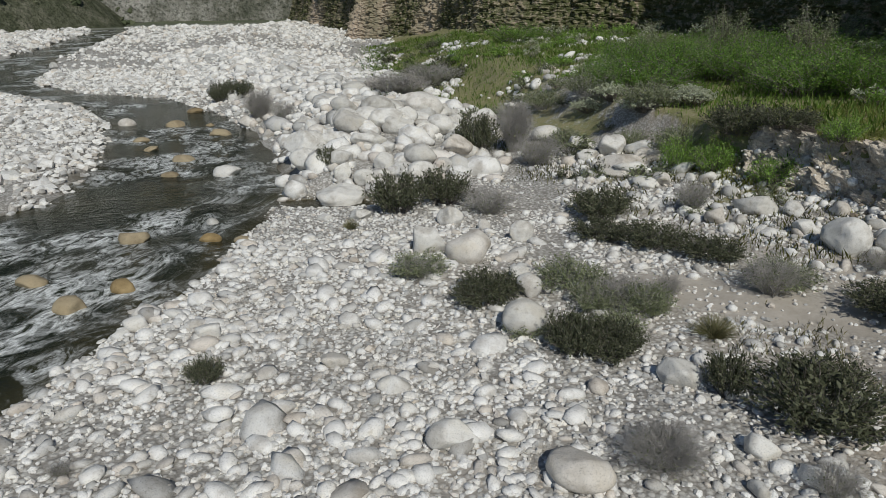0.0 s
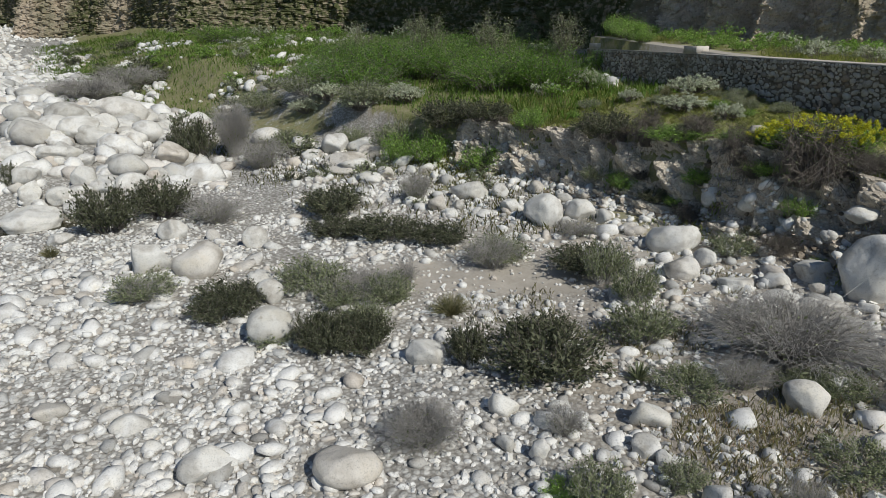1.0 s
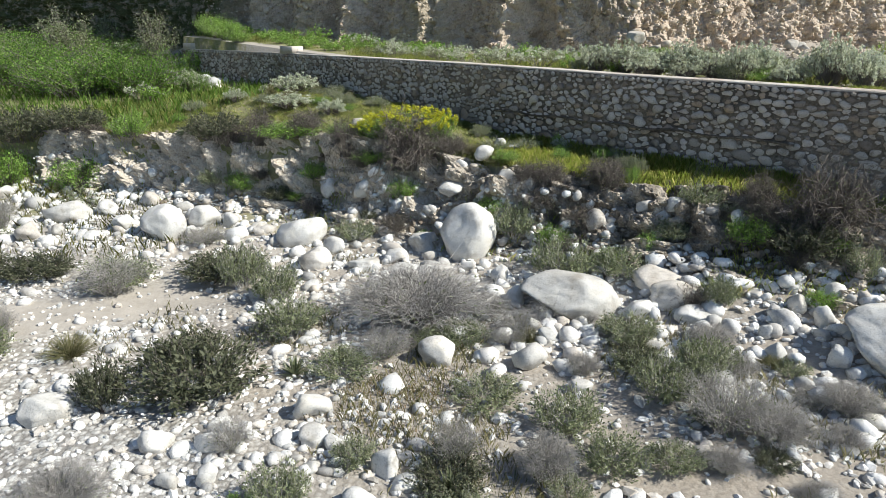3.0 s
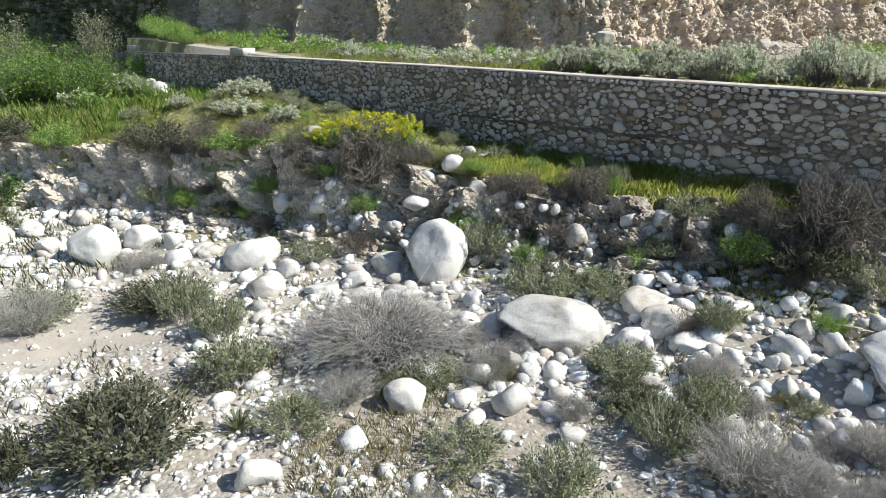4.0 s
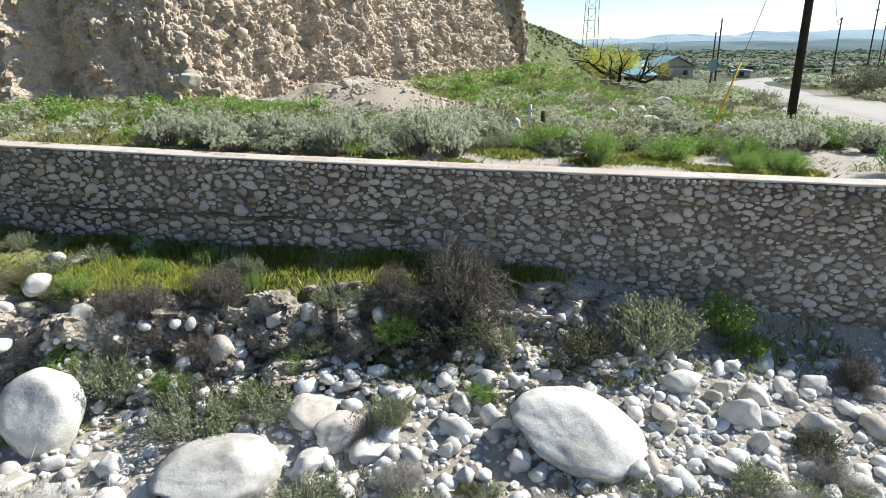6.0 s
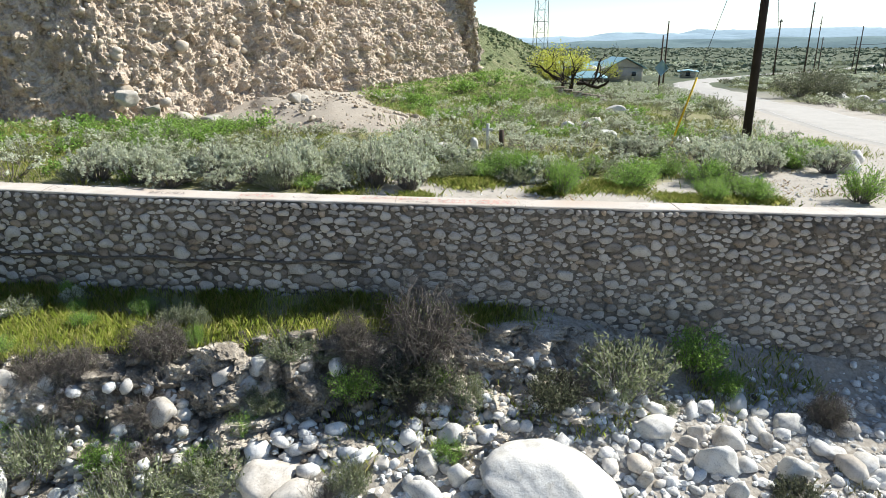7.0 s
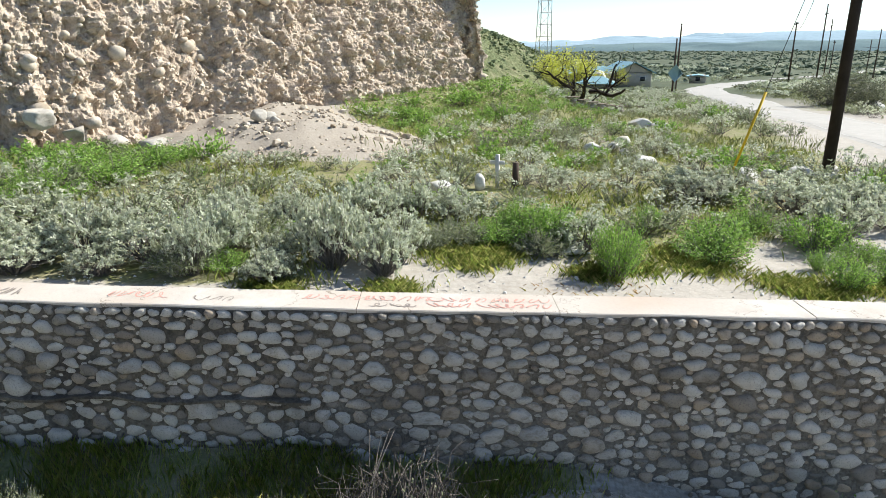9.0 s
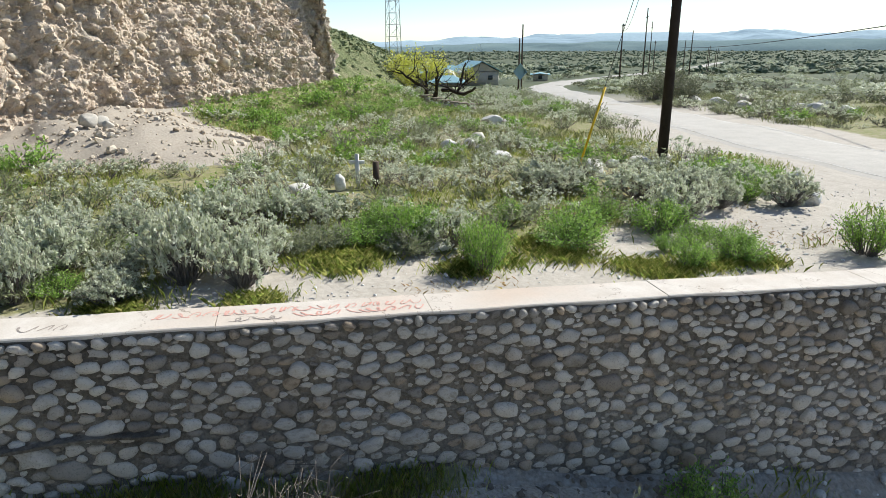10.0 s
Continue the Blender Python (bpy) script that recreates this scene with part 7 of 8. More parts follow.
def build_low_wall():
    a, b = np.array((54.0, -15.7)), np.array((56.5, -21.0))
    v = []
    parts = []
    for j in range(12):
        for course in range(3):
            p = a + (b - a) * (j + 0.5 + 0.5 * (course % 2)) / 12
            z = float(ground_z(p[0], p[1]))
            v, f = rock_shape(2, 700 + j * 3 + course, 5, 0.15)
            parts.append((v * np.array([0.24, 0.26, 0.13]) + np.array([p[0], p[1], z + 0.08 + course * 0.19]), f.tolist()))
    ob = link("low_stone_wall", *merge(parts), WALL_STUFF)
    tagged(ob, "low ruined dry-stone wall below the tree", "stone wall")
    for j in range(6):
        p = a + (b - a) * (j + 0.5) / 6
        link("slab", *slab(p[0], p[1], float(ground_z(p[0], p[1])) + 0.6, 0.27, 0.49, 0.035, math.degrees(math.atan2(b[1] - a[1], b[0] - a[0])) - 90), MORTAR, ob, "dark weathered concrete capping")


build_low_wall()

FLAT_ROCKS = [
    (35.3, -9.7, 0.42, 0.33), (35.6, -10.7, 0.33, 0.26), (37.5, -12.0, 0.4, 0.3), (34.8, -10.9, 0.22, 0.18), (31.6, -10.1, 0.45, 0.22), (46, -17.2, 0.7, 0.4), (45.3, -18.2, 0.6, 0.35),
    (28.2, -13.7, 0.42, 0.25), (28.5, -15.1, 0.36, 0.24), (28.1, -15.7, 0.28, 0.2), (27.4, -16.5, 0.3, 0.2), (25.9, -15.3, 0.35, 0.24), (23.7, -15.7, 0.42, 0.38),
    (26.8, -1.8, 0.4, 0.22), (27.3, -3.0, 0.18, 0.3), (21.6, -3.3, 0.5, 0.12), (22.4, 3.9, 0.2, 0.16),
]
lay_boulders(FLAT_ROCKS, -100, "pale boulder half hidden in scrub on the flat", "boulders on the flat")
lay_boulders([(51.4, -43.3, 0.8, 0.5), (52.8, -47.7, 0.7, 0.45), (59.9, -49.4, 0.9, 0.5), (65.9, -52.2, 0.8, 0.5), (56, -46, 0.6, 0.4), (48, -46, 0.7, 0.4), (45, -44, 0.8, 0.5), (42, -43, 0.7, 0.5), (62, -55, 0.9, 0.5), (49, -50, 0.8, 0.5)],
             -113, "white boulder among scrub beyond the road", "boulders beyond the road")


# ---- scrub and grass on the flat ----
PATH = [(18.6, -6.5), (20.3, -9.5), (22, -14), (24, -18.5), (25, -22)]


def path_gap(x, y):
    return min(math.hypot(x - ax - k * (bx - ax), y - ay - k * (by - ay)) for (ax, ay), (bx, by) in zip(PATH, PATH[1:])
               for k in [max(0.0, min(1.0, ((x - ax) * (bx - ax) + (y - ay) * (by - ay)) / ((bx - ax) ** 2 + (by - ay) ** 2)))])


def flat_shrubs():
    rs = random.Random(21)
    rows_of("silver", [(20.54, 0.27, 0.54, 0.78), (20.96, 1.08, 0.61, 1.17), (20.41, 2.06, 0.48, 0.5), (21.81, 3.04, 0.61, 0.94), (20.9, 3.35, 0.4, 0.93), (23.75, 3.01, 0.51, 0.74), (23.77, 1.87, 0.53, 0.67), (23.77, 0.23, 0.66, 0.9), (24.34, -0.75, 0.59, 0.75), (24.06, -1.66, 0.6, 0.65)],
            "silvery brittlebush beside the coping", "shrub", "brittlebushes")
    rows_of("silver", [(21.73, -9.55, 0.76, 0.92), (23.92, -10.21, 0.88, 0.79), (21.73, -12.98, 0.69, 0.75), (23.27, -12.69, 0.89, 0.67), (25.58, -8.64, 0.92, 0.83)], "leafy sage-green bush near the utility pole", "shrub", "bushes near the pole")
    rows_of("green", [(20.02, -3.68, 0.46, 0.95), (21.95, -3.21, 0.65, 0.88), (20.85, -6.03, 0.82, 0.59), (19.04, -7.37, 0.4, 0.59), (19.01, -8.58, 0.5, 0.56), (18.4, -11.18, 0.59, 0.92), (22.71, -2.76, 0.51, 0.71), (22.76, -8.1, 0.66, 0.59), (23.01, -5.8, 0.38, 0.57), (20.05, -7.74, 0.33, 0.4)], "leafy green bush on sandy ground", "shrub", "green bushes on the flat")
    rows_of("silver", [(22.26, 8.16, 0.72, 0.81), (21.94, 7.05, 0.71, 0.91), (21.79, 6.04, 0.6, 0.64), (22.01, 5.23, 0.73, 0.93), (21.71, 4.18, 0.72, 0.76), (21.55, 3.26, 0.61, 0.65), (24.49, 8.51, 0.82, 0.61), (24.21, 7.01, 0.82, 0.61), (24.08, 4.99, 0.83, 0.62), (23.4, 3.15, 0.81, 0.61), (21.69, 1.04, 0.75, 0.84), (21.25, -0.06, 0.56, 0.78), (21.41, 2.05, 0.49, 0.5)],
            "round silvery brittlebush in a hedge along the coping", "shrub", "brittlebushes")
    rows_of("green", [(25.14, 8.34, 0.85, 0.58), (29.05, 7.03, 1.39, 0.78), (31.66, 6.67, 1.18, 0.71), (30.4, 8.23, 1.11, 0.83), (27.25, 8.15, 0.8, 0.58), (22.19, -2.13, 0.67, 0.48), (22.01, -3.08, 0.8, 0.66), (20.6, -3.95, 0.5, 0.79), (21.42, -6.49, 0.81, 0.73), (21.14, -8.45, 0.68, 0.74), (19.48, -8.82, 0.5, 0.61), (20.26, -8.71, 0.52, 0.47)],
            "fresh green bush between brittlebushes", "shrub", "green bushes on the flat")
    rows_of("green", [(27.6, 36.6, 1.1, 1.2), (28.6, 35.2, 1.2, 1.3), (28.0, 33.6, 1.1, 1.0), (29.4, 37.0, 1.2, 1.3), (27.2, 31.8, 0.9, 0.7)], "lush green bush behind the end of the wall", "shrub", "green bushes behind the wall")
    rows_of("green", [(23.3, -13.9, 0.75, 0.75), (24.4, -14.2, 0.8, 0.8), (24.2, -12.6, 0.7, 0.85), (22.6, -12.4, 0.6, 0.7)], "leafy green bush at the edge of the road", "shrub", "bushes at the road")
    rows_of("silver", [(23.2, -12.9, 0.7, 0.8), (23.4, -11.5, 0.75, 0.85), (22.2, -11.2, 0.6, 0.7)], "silver-leaved brittlebush at the edge of the road", "shrub", "bushes at the road")
    placed, wide = [], []
    n = 0
    while n < 800:
        far = rs.random() < 0.38
        x = rs.uniform(20.5, 46) if not far else rs.uniform(40, 95)
        y = rs.uniform(-16, 37) if not far else rs.uniform(-45, -6)
        u = x - wall_x(y)
        if cliff_gap(np.array([x]), np.array([y]))[0] < 0.8 or talus(x, y) > 0.08 or road_gap(np.array([x]), np.array([y]))[0] < 4.6 or path_gap(x, y) < 1.7 or u < (1.2 if y > 1 else 3.0):
            continue
        r = rs.uniform(0.4, 0.85) * (1.5 if far else 1.0)
        if any((x - a) ** 2 + (y - b) ** 2 < (0.5 * (r + c)) ** 2 for a, b, c in placed):
            continue
        if 43 < x < 66 and -26 < y < -11:
            r *= 0.55
        placed.append((x, y, r))
        g = cliff_gap(np.array([x]), np.array([y]))[0]
        kind = "green" if g < 6 and rs.random() < 0.75 else rs.choice(["silver", "silver", "olive", "olive", "green"])
        text = {"green": "lush green shrub on the flat", "silver": "silver-leaved brittlebush on the flat", "olive": "wiry grey-green shrub on the flat"}[kind]
        h = r * rs.uniform(0.7, 1.1)
        if x < 22.4 and -14 < y < 9:
            plant(kind, x, y, r, h, n, text, "shrub", "scrub on the flat")
        else:
            wide.append((kind, x, y, r * 1.1, h))
        n += 1
    for k in range(260):
        x, y = rs.uniform(30, 130), rs.uniform(-110, -30)
        if road_gap(np.array([x]), np.array([y]))[0] < 4.5 or y > -20 - x * 0.42 - 6:
            continue
        r = rs.uniform(0.9, 1.8)
        wide.append((rs.choice(["dark", "olive", "olive", "silver"]), x, y, r, r * 0.7))
    for k in range(420):
        x, y = rs.uniform(20, 62), rs.uniform(-48, -17)
        if road_gap(np.array([x]), np.array([y]))[0] < 5.2 or y > -20 - x * 0.1:
            continue
        r = rs.uniform(0.3, 0.8)
        wide.append((rs.choice(["dark", "olive", "silver", "silver"]), x, y, r, r * 0.8))
    join_shrubs(wide, 9, "over the flat", 360, 0.88)


flat_shrubs()


def flat_grass():
    def spread(x, y):
        return np.where(x > wall_x(y) + np.where(y > 1, 0.85, 2.2), 1, 0) * (cliff_gap(x, y) > 0.3) * smooth(0.16, 0.02, talus(x, y)) * smooth(3.2, 5, road_gap(x, y)) * (0.02 + 0.98 * clumpy(x, y, 2.6, 121, -0.1, 0.1)) * smooth(60, 36, x) * smooth(0.8, 2.2, np.abs(x - np.interp(-y, [6.5, 9.5, 14, 18.5, 22], [18.6, 20.3, 22, 24, 25])))
    x, y, rs = scatter(280000, 18, 60, -19, 38, 27, spread)
    build_grass("grass", x, y, rs, 0.22, 0.0036, BLADE_FLAT, "yellow-green spring grass between the shrubs")

    def far(x, y):
        return smooth(4, 6, road_gap(x, y)) * clumpy(x, y, 7, 123, -0.1, 0.1) * (cliff_gap(x, y) > 1)
    x, y, rs = scatter(120000, 34, 110, -75, 0, 28, far)
    build_grass("grass", x, y, rs, 0.34, 0.007, make_leaf("scrub grass", (0.17, 0.205, 0.085), (0.29, 0.32, 0.14), (0.42, 0.43, 0.24)), "grey-green weeds over the flat")

    def slope(x, y):
        g = cliff_gap(x, y)
        return smooth(np.where(y < 0, -2.6, 0.1), np.where(y < 0, -2.0, 0.6), g) * smooth(5.5, 2.5, g) * smooth(0.16, 0.02, talus(x, y)) * np.maximum(0.15 + 0.85 * clumpy(x, y, 3.5, 125, -0.05, 0.1), smooth(2, -3, y))
    x, y, rs = scatter(95000, 26, 60, -18, 30, 29, slope)
    h = rs.uniform(0.03, 0.34, len(x)) * (0.4 + fbm(x, y, 2.0, 3, 129) + 0.5)
    mat = make_leaf("vine leaves", (0.14, 0.22, 0.05), (0.27, 0.38, 0.10), (0.43, 0.53, 0.20))
    ob = link("weeds", *leaves(np.stack([x, y, ground_z(x, y) + h], 1), rs.uniform(0.06, 0.13, len(x)), rs, 1.5, 1.0), mat)
    tagged(ob, "bright green leafy weeds at the foot of the cliff", "weeds", kind="stuff")
    x, y, rs = scatter(16000, 18.5, 26, -16, 3, 30, lambda x, y: np.where(x > wall_x(y) + 0.85, 0.6, 0) * clumpy(x, y, 1.3, 127, 0.05, 0.2))
    build_grass("grass", x, y, rs, 0.08, 0.0035, make_leaf("rusty dry weeds", (0.40, 0.25, 0.13), (0.52, 0.38, 0.20), (0.45, 0.45, 0.16)), "low rust-coloured dry weeds on sand", 1.0)
    x, y, rs = scatter(9000, 18, 27, -18, 9, 36, lambda x, y: np.where(x > wall_x(y) + 0.7, 0.75, 0) * (0.25 + 0.75 * clumpy(x, y, 1.8, 133, -0.05, 0.15)))
    clumps = [(21.67, -1.14, 0.45), (21.28, -1.87, 0.4), (22.29, -3.1, 0.55), (20.19, -3.38, 0.3), (20.42, -5.61, 0.42), (18.89, -6.71, 0.3), (19.08, -7.81, 0.41), (18.84, -8.82, 0.31), (20.97, -1.38, 0.38), (20.48, -4.19, 0.41), (21.22, -5.6, 0.45), (19.36, -6.48, 0.4), (19.78, 0.19, 0.3), (20.09, 2.07, 0.3)]
    gx = np.concatenate([rs.normal(a, r * 0.7, 1300) for a, b, r in clumps])
    gy = np.concatenate([rs.normal(b, r * 0.8, 1300) for a, b, r in clumps])
    keep = gx > wall_x(gy) + 0.75
    build_grass("grass", gx[keep], gy[keep], rs, 0.15, 0.002, BLADE_FLAT, "yellow-green grass clumps on sandy ground", 0.6)
    r = np.clip(np.exp(rs.normal(-4.1, 0.5, len(x))), 0.008, 0.07)
    stones_on("pebbles", x, y, rs, r, 1, COBBLE, "small pale pebbles on sandy ground", (0.6, 0.9), 0.3)


flat_grass()


def clump(seed):
    """The uneven outline of a far bush or tree: a few small lumps together."""
    rs = np.random.RandomState(seed)
    vs, fs, base = [], [], 0
    for k in range(3):
        v, f = hull_shape(7, seed * 7 + k)
        at = rs.uniform(-0.7, 0.7, 3) * np.array([1, 1, 0.5])
        vs.append(v * rs.uniform(0.25, 0.6) + at)
        fs.append(f + base)
        base += len(v)
    return np.concatenate(vs), np.concatenate(fs)


def far_scrub():
    """Trees and scrub over the far plain."""
    rs = np.random.RandomState(44)

    def places(n, near, far):
        d = np.exp(rs.uniform(math.log(near), math.log(far), n))
        a = rs.uniform(-2.9, -1.3, n)
        x, y = 10 - np.sin(a) * d, np.cos(a) * d
        keep = (road_gap(x, y) > 5) & (cliff_gap(x, y) > 6) & ~((d < 190) & (y > -66) & (y < -30) & (x > 105)) & (fbm(x, y, 60, 3, 131) > -0.12)
        return x[keep], y[keep], d[keep]

    x, y, d = places(900, 85, 420)
    rows = [(("olive", "dark", "silver", "olive")[k % 4], float(x[k]), float(y[k]), float(r), float(r) * 0.62) for k, r in enumerate(rs.uniform(0.7, 1.7, len(x)) * np.interp(d, [85, 420], [1.0, 2.2]))]
    join_shrubs(rows, 46, "across the valley plain", 110, 1.7)
    x, y, d = places(15000, 200, 3000)
    r = rs.uniform(0.4, 1.3, len(x)) ** 1.7 * np.interp(d, [230, 3000], [1.1, 4.6])
    shapes = [clump(600 + k) for k in range(8)]
    size = np.stack([r * rs.uniform(1, 2.2, len(x)), r * rs.uniform(1, 2.2, len(x)), r * rs.uniform(0.5, 1.1, len(x))], 1)
    pos = np.stack([x, y, ground_z(x, y) + size[:, 2] * 0.3], 1)
    mat = make_leaf("far foliage", (0.08, 0.11, 0.07), (0.14, 0.175, 0.11), (0.23, 0.265, 0.17), 0.9, 0.0)
    join_stones("far_scrub", pos, size, 1, 45, mat, "trees and scrub far across the valley plain", "scrub", 0.15, shapes)


far_scrub()


# ---- hills ----
def build_hill(name, centre, half_long, half_deep, yaw, height, material, label, seed, rough=0.25, n=90, foot=None):
    u = np.linspace(-1, 1, n)
    U, V = np.meshgrid(u, u, indexing="ij")
    c, s = math.cos(radians(yaw)), math.sin(radians(yaw))
    X = centre[0] + U * half_long * c - V * half_deep * s
    Y = centre[1] + U * half_long * s + V * half_deep * c
    prof = np.clip(1 - U * U, 0, 1) ** 0.7 * np.clip(1 - V * V, 0, 1) ** 0.8
    k = half_deep
    ridge = np.abs(fbm(X, Y, k * 0.8, 5, seed)) * 2
    Z = (ground_z(X, Y) if foot is None else foot) - height * 0.03 + prof * height * (1 - rough * ridge + rough * fbm(X, Y, k * 0.4, 4, seed + 3))
    ob = link(name, np.stack([X, Y, Z], -1).reshape(-1, 3), grid_faces(n, n), material)
    return tagged(ob, label, "hill", kind="structure")


def build_ridge():
    """The green hill that runs out behind the cliff."""
    line = dense([(70, 14), (92, 2), (110, -7), (147, -24), (190, -42), (230, -62), (262, -88), (300, -115)], 2.0)
    n = len(line)
    crest = np.interp(line[:, 0], [70, 110, 147, 190, 230, 262, 300], [16, 16.5, 15.5, 14.5, 10.5, 6.5, -1])
    d = np.gradient(line, axis=0)
    d /= np.linalg.norm(d, axis=1)[:, None]
    side = np.stack([d[:, 1], -d[:, 0]], 1)
    v = np.linspace(-1, 1, 61)
    wide = np.where(v < 0, 26, 60)
    P = line[:, None] + side[:, None] * (-v * wide)[None, :, None]
    g = ground_z(P[..., 0], P[..., 1])
    k = (1 - np.abs(v) ** 1.4)[None]
    Z = g - 0.6 + np.maximum(crest[:, None] - g, 0.0) * k * (1 + fbm(P[..., 0], P[..., 1], 22, 4, 203) * 0.35 * (1 - k)) + np.abs(fbm(P[..., 0], P[..., 1], 7, 4, 205)) * 1.6 * k * (1 - k) * 2
    ob = link("hill", np.concatenate([P, Z[..., None]], -1).reshape(-1, 3), grid_faces(n, len(v)), HILL_GREEN)
    tagged(ob, "green scrub-covered hill running out behind the cliff", "hill", kind="structure")
    rs = np.random.RandomState(14)
    i, j = rs.randint(0, n, 2600), rs.randint(4, 34, 2600)
    r = rs.uniform(0.4, 0.95, 2600) ** 2
    k = rs.uniform(0, 1, (2600, 1))
    Q = np.concatenate([P, Z[..., None]], -1)
    pos = Q[i, j] * k + Q[np.minimum(i + 1, n - 1), j + 1] * (1 - k) + rs.normal(0, 0.35, (2600, 3)) * np.array([1, 1, 0]) + np.array([0, 0, 0.1])
    mat = make_leaf("hill scrub", (0.13, 0.165, 0.08), (0.20, 0.24, 0.115), (0.31, 0.335, 0.18), 0.9, 0.0)
    join_stones("hill_scrub", pos, np.stack([r, r, r * 0.7], 1), 1, 15, mat, "low green scrub over the hillside", "scrub", 0.3, [clump(640 + k) for k in range(6)])


build_ridge()
build_hill("hill", (-120, 330), 330, 90, 8, 150, HILL_GREY, "steep grey canyon side with pale gullies", 207, 0.45, 130, 20.0)



def canyon_scrub():
    """Dark scrub over the slopes across the river."""
    rs = np.random.RandomState(71)
    pos = []
    for name, count in (("hill.001", 1500), ("hill.002", 700)):
        me = bpy.data.objects[name].data
        co = np.empty(len(me.vertices) * 3)
        me.vertices.foreach_get("co", co)
        co = co.reshape(-1, 3)
        co = co[(co[:, 2] > ground_z(co[:, 0], co[:, 1]) + 0.5) & (co[:, 1] < 340)]
        pos.append(co[rs.randint(len(co), size=count)] + rs.normal(0, 2.0, (count, 3)) * np.array([1, 1, 0]))
    pos = np.concatenate(pos)
    r = rs.uniform(0.8, 1.9, len(pos)) ** 2
    mat = make_leaf("canyon scrub", (0.045, 0.06, 0.03), (0.08, 0.095, 0.05), (0.14, 0.15, 0.09), 0.9, 0.0)
    join_stones("hill_scrub", pos, np.stack([r, r, r * 0.8], 1), 1, 16, mat, "dark scrub and small trees on the canyon side", "scrub", 0.3, [clump(660 + k) for k in range(6)])


build_hill("hill", (-190, 150), 120, 60, 60, 70, make_hillside("grey-green scrub slope", (0.05, 0.06, 0.035), (0.11, 0.12, 0.075), (0.25, 0.24, 0.185), 0.05), "scrubby slope across the river", 211, 0.3, 90, 2.0)
canyon_scrub()
# The blue of these two ridges is haze laid into their colour.
build_hill("backdrop", (1900, -2300), 2600, 260, 44, 55, HAZE_TINT_NEAR, "low hills tinted with haze beyond the plain", 221, 0.35, 120, -14.0)
build_hill("backdrop", (2500, -2900), 3400, 420, 44, 105, HAZE_TINT, "mountains tinted pale blue by haze on the horizon", 231, 0.4, 140, -14.0)


# ---- spray paint on the coping ----
def foot_boulders():
    """Great blocks fallen against the foot of the cliff."""
    for k, (x, y, up, a, c) in enumerate([(34.1, 10.4, 1.0, 0.5, 0.4), (34.5, 9.5, 0.5, 0.45, 0.34), (35.0, 8.5, 0.15, 0.55, 0.32), (35.6, 7.3, 0.1, 0.55, 0.27), (37.0, 3.6, 0.15, 0.36, 0.28), (37.3, 3.2, 0.1, 0.3, 0.22), (36.7, 3.0, 0.05, 0.28, 0.2)]):
        boulder(x, y, a, c, -50, "grey angular boulder fallen at the foot of the cliff", "boulders below the cliff", 810 + k, float(ground_z(x, y)) + up, CLIFF_BLOCK, 0.3)


foot_boulders()


def pole_boulders():
    """Pale stones round the utility pole and at the edge of the road."""
    for k, (x, y, a, c) in enumerate([(27.95, -13.7, 0.36, 0.24), (27.65, -14.25, 0.3, 0.2), (27.3, -14.9, 0.28, 0.19), (27.0, -15.3, 0.22, 0.14), (27.9, -11.6, 0.4, 0.28), (25.5, -15.0, 0.3, 0.2), (28.6, -12.9, 0.26, 0.18)]):
        boulder(x, y, a, c, 40 * k, "pale rounded stone beside the utility pole", "stones round the utility pole", 860 + k)
    boulder(21.9, -13.75, 0.43, 0.4, 20, "grey rounded boulder among bushes at the road", "stones beside the road", 870)


pole_boulders()


def scrawl(y0, y1, rows, seed, material, label, lo=0.1, hi=0.52):
    rs = random.Random(seed)
    parts = []
    y = y0
    while y < y1:
        w = rs.uniform(0.1, 0.22)
        for row in range(rows):
            base = lo + (hi - lo) * (row + 0.5) / rows
            amp = (hi - lo) / rows * 0.36
            a0, turns = rs.uniform(0, 6.28), rs.uniform(0.7, 1.6)
            pts = []
            for k in range(9):
                t = k / 8
                yy = y + w * (t * 0.75 + 0.3 * math.sin(a0 + t * 6.28 * turns))
                p, nrm, run = wall_frame(yy)
                q = p - nrm * (base + amp * math.cos(a0 * 1.7 + t * 6.28 * turns))
                pts.append((q[0], q[1], float(wall_top(yy)) + 0.0085))
            pts = np.array(pts)
            d = np.gradient(pts, axis=0)
            side = np.stack([-d[:, 1], d[:, 0], np.zeros(len(d))], 1)
            side /= np.maximum(np.linalg.norm(side, axis=1)[:, None], 1e-6)
            half = rs.uniform(0.008, 0.014)
            v = np.stack([pts - side * half, pts + side * half], 1).reshape(-1, 3)
            v[:, 2] += 0.0004 * len(parts) % 0.002
            parts.append((v, grid_faces(len(pts), 2).tolist()))
        y += w * 1.15
    ob = link("paint_mark", *merge(parts), material, wall, label)
    return ob


def build_blocks():
    for y in (26.0, 37.6):
        p, nrm, run = wall_frame(y)
        q = p - nrm * 0.3
        ob = link("coping_block", *slab(q[0], q[1], float(wall_top(y)) + 0.17, 0.34, 0.62, 0.17, -15), CONCRETE)
        tagged(ob, "pale concrete block standing on the wall coping", "concrete block")


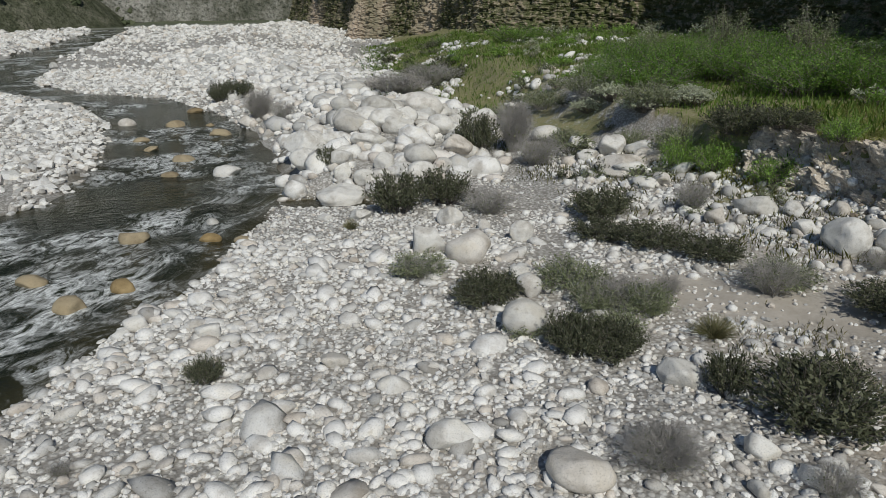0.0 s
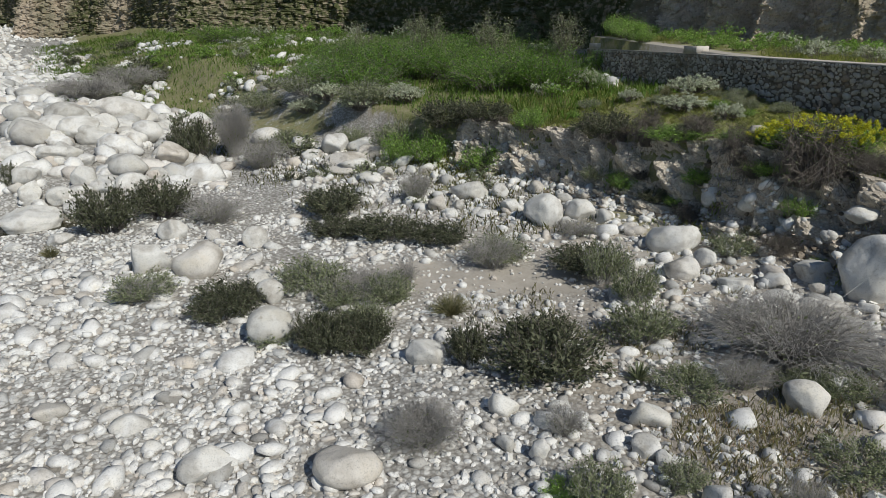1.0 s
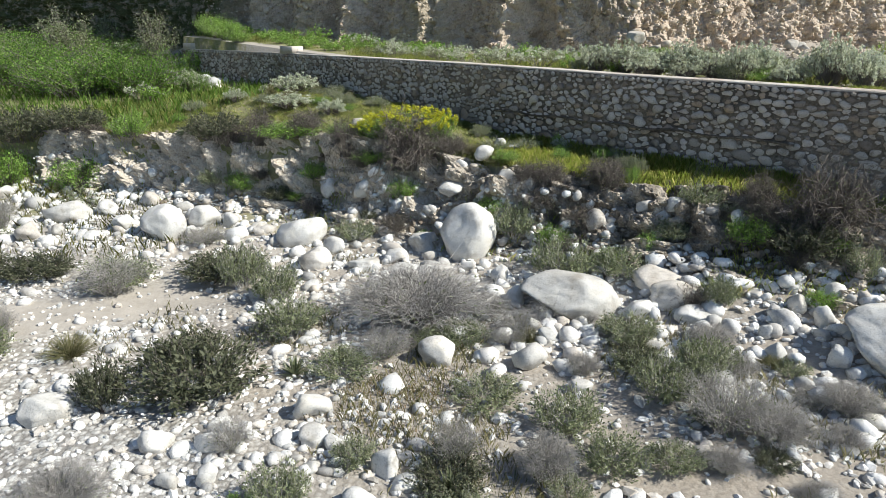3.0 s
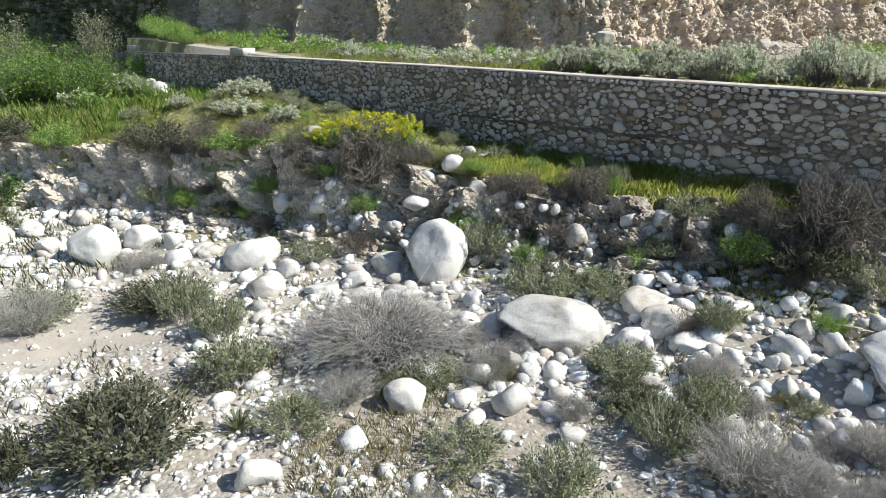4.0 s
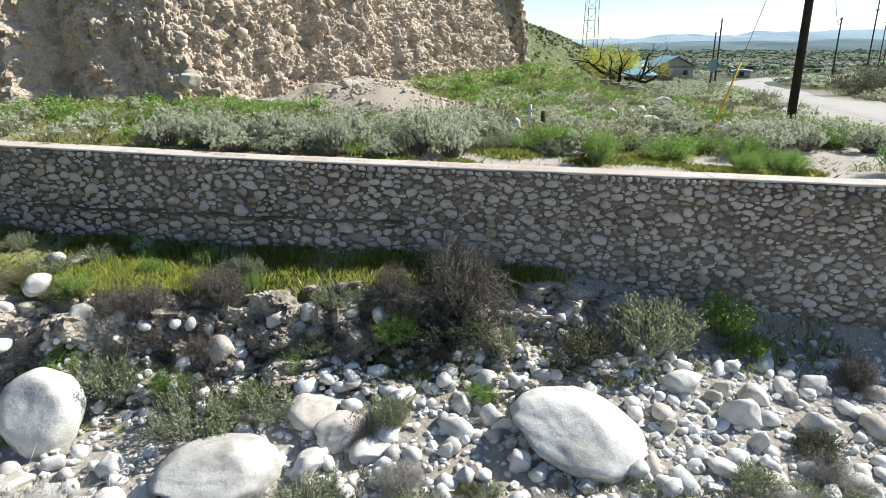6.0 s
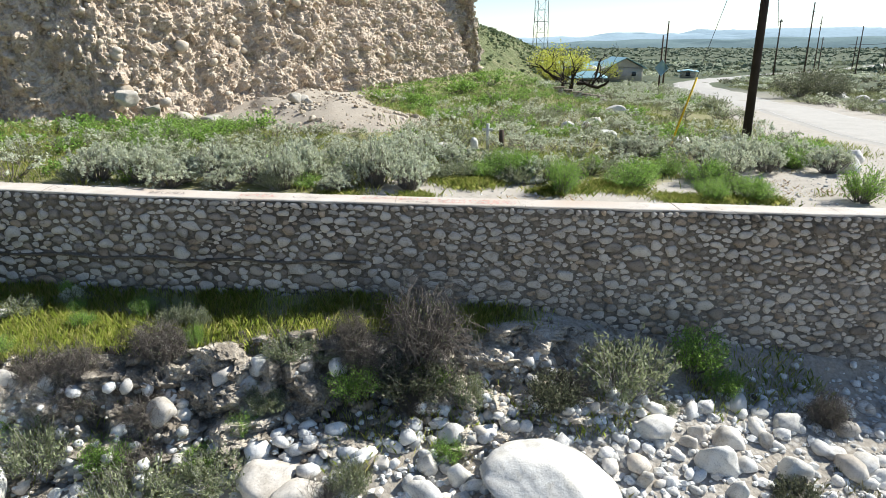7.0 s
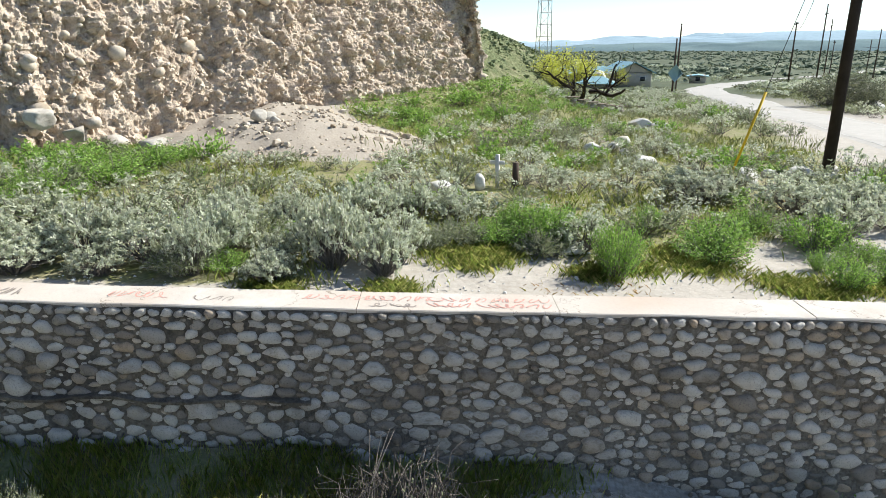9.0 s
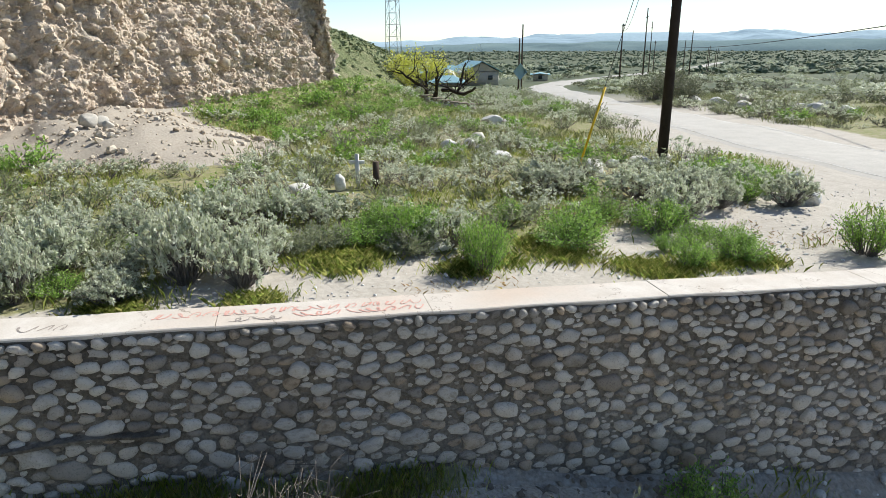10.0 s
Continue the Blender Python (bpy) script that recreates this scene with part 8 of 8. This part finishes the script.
build_blocks()
scrawl(-2.0, -0.3, 2, 3, RED_PAINT, "faded red spray-paint scrawl")
scrawl(-0.25, 1.5, 1, 4, RED_PAINT, "faded red spray-paint scrawl", 0.3, 0.55)
scrawl(0.0, 0.5, 1, 5, BLACK_PAINT, "faded black spray-paint scrawl", 0.08, 0.25)
scrawl(3.6, 4.4, 1, 6, RED_PAINT, "faded red spray-paint scrawl", 0.2, 0.5)
scrawl(2.6, 3.2, 1, 7, BLACK_PAINT, "faded black spray-paint scrawl", 0.15, 0.4)
scrawl(5.7, 6.5, 1, 8, BLACK_PAINT, "faded black spray-paint scrawl", 0.15, 0.5)
# ---- wall stones ----
def dome_shape(seed):
    """A wall stone's face: a rounded, worn dome, flat at the back."""
    rs = np.random.RandomState(seed)
    k = 10
    ring = [(1.0, 0.0), (0.95, 0.55), (0.68, 0.9)]
    lob = 1 + 0.14 * np.sin(np.arange(k) / k * 6.283 * 2 + rs.uniform(0, 6)) + rs.normal(0, 0.1, k) + 0.1 * np.sin(np.arange(k) / k * 6.283 * 3 + rs.uniform(0, 6))
    v = [(math.cos(q / k * 6.283) * r * lob[q], -(h + rs.normal(0, 0.09)), math.sin(q / k * 6.283) * r * lob[q]) for r, h in ring for q in range(k)]
    v.append((rs.normal(0, 0.1), -1.0 - rs.uniform(-0.1, 0.05), rs.normal(0, 0.1)))
    f = [[j * k + q, j * k + (q + 1) % k, (j + 1) * k + (q + 1) % k, (j + 1) * k + q] for j in range(2) for q in range(k)]
    f += [[2 * k + q, 2 * k + (q + 1) % k, 3 * k] for q in range(k)]
    return v, f


def pack_stones():
    """Stones on the wall's face, large ones first, none overlapping: run, height, half width, half height."""
    rs = random.Random(12)
    cells, out = {}, []

    def clear(s, z, a, b):
        for i in range(int(s // 0.5) - 2, int(s // 0.5) + 3):
            for j in range(int(z // 0.5) - 2, int(z // 0.5) + 3):
                for s2, z2, a2, b2 in cells.get((i, j), ()):
                    if ((s - s2) / (a + a2)) ** 2 + ((z - z2) / (b + b2)) ** 2 < 0.81:
                        return False
        return True

    def add(s, z, a, b):
        cells.setdefault((int(s // 0.5), int(z // 0.5)), []).append((s, z, a, b))
        out.append((s, z, a, b))

    s = -15.0
    while s < WALL_END - 0.1:
        a = rs.uniform(0.06, 0.125)
        b = rs.uniform(0.05, 0.078)
        add(s + a, float(wall_top(s)) - 0.052 - b - rs.uniform(0, 0.012), a, b)
        s += 2 * a + rs.uniform(0.006, 0.03)
    add(-4.95, float(wall_top(-5)) - 1.03, 0.31, 0.15)
    for size, tries in ((0.19, 120), (0.15, 1400), (0.125, 7000), (0.103, 20000), (0.082, 26000), (0.06, 18000), (0.04, 9000)):
        for _ in range(tries):
            s = rs.uniform(-15, WALL_END - 0.2)
            top = float(wall_top(s)) - 0.07
            low = float(np.interp(s, BANK_Y, BASE_Z)) - 0.25
            z = rs.uniform(low, top)
            a = size * rs.uniform(0.85, 1.2) * (1.12 if z < low + 1.0 else 1.0)
            b = a * rs.uniform(0.5, 0.8)
            if z < low + 0.8 and rs.random() < 0.12:
                continue
            if z + b < top and clear(s, z, a * 1.03 + 0.005, b * 1.03 + 0.005):
                add(s, z, a, b)
    return out


def build_wall_stones():
    shapes = [dome_shape(300 + k) for k in range(30)]
    meshes = []
    for v, f in shapes:
        me = bpy.data.meshes.new("stone")
        me.from_pydata(v, [], f)
        me.materials.append(WALL_STONE)
        me.polygons.foreach_set("use_smooth", np.ones(len(me.polygons), dtype=bool))
        meshes.append(me)
    rs = random.Random(5)
    stones = pack_stones()
    stones.sort(key=lambda q: abs(q[0] + 1.2))
    arrays = [(np.array(v), f) for v, f in shapes]
    vs, fs, base = [], [], 0
    for k, (s, z, a, b) in enumerate(stones):
        p, nrm, run = wall_frame(s)
        top, low = float(wall_top(s)) - 0.04, float(np.interp(s, BANK_Y, BASE_Z)) - 0.9
        bat = 0.08 * (1 - (z - low) / (top - low))
        p = p + nrm * (bat - 0.012)
        deep = (0.075 if z > top - 0.16 else min(0.10, 0.8 * b)) * rs.uniform(0.6, 1.25) * (0.6 if z - low < 1.5 and rs.random() < 0.5 else 1.0)
        m = Matrix(((-run[0], -nrm[0], 0, p[0]), (-run[1], -nrm[1], 0, p[1]), (0, 0, 1, z), (0, 0, 0, 1))) @ pose(0, 0, 0, 0, rs.uniform(-10, 10), 0) @ Matrix.Diagonal((a, deep, b, 1))
        pick = rs.randrange(len(shapes))
        if k < 300:
            ob = new("stone", meshes[pick])
            ob.parent = wall
            ob.matrix_world = m
        else:
            v, f = arrays[pick]
            M = np.array(m)
            vs.append(v @ M[:3, :3].T + M[:3, 3])
            fs += [[q + base for q in face] for face in f]
            base += len(v)
    rest = link("stones", np.concatenate(vs), fs, WALL_STUFF, wall)
    tagged(rest, "rounded grey-brown cobbles set in the wall", kind="stuff")


build_wall_stones()


def build_ledge():
    """The dark broken ledge of an older footing along the wall."""
    ys = np.arange(1.5, 11.5, 0.12)
    rows = []
    for k, y in enumerate(ys):
        p, nrm, run = wall_frame(y)
        z = 4.2 + 0.02 * (y - 5) + 0.03 * math.sin(y * 3.1)
        out = 0.06 + 0.07 * float(vnoise(np.array([y * 2.3]), np.array([0.0]), 5)[0])
        hi = 0.03 + 0.04 * float(vnoise(np.array([y * 3.7]), np.array([3.0]), 6)[0])
        rows.append([(*(p + nrm * 0.0), z + hi), (*(p + nrm * (out + 0.06)), z + hi * 0.6), (*(p + nrm * (out + 0.05)), z - 0.02), (*p, z - 0.05)])
    V = np.array(rows)
    f = grid_faces(len(ys), 4).tolist() + [[0, 1, 2, 3], [(len(ys) - 1) * 4 + q for q in (3, 2, 1, 0)]]
    link("ledge", V.reshape(-1, 3), f, MORTAR, wall, "dark broken mortar ledge", flat=True)


build_ledge()
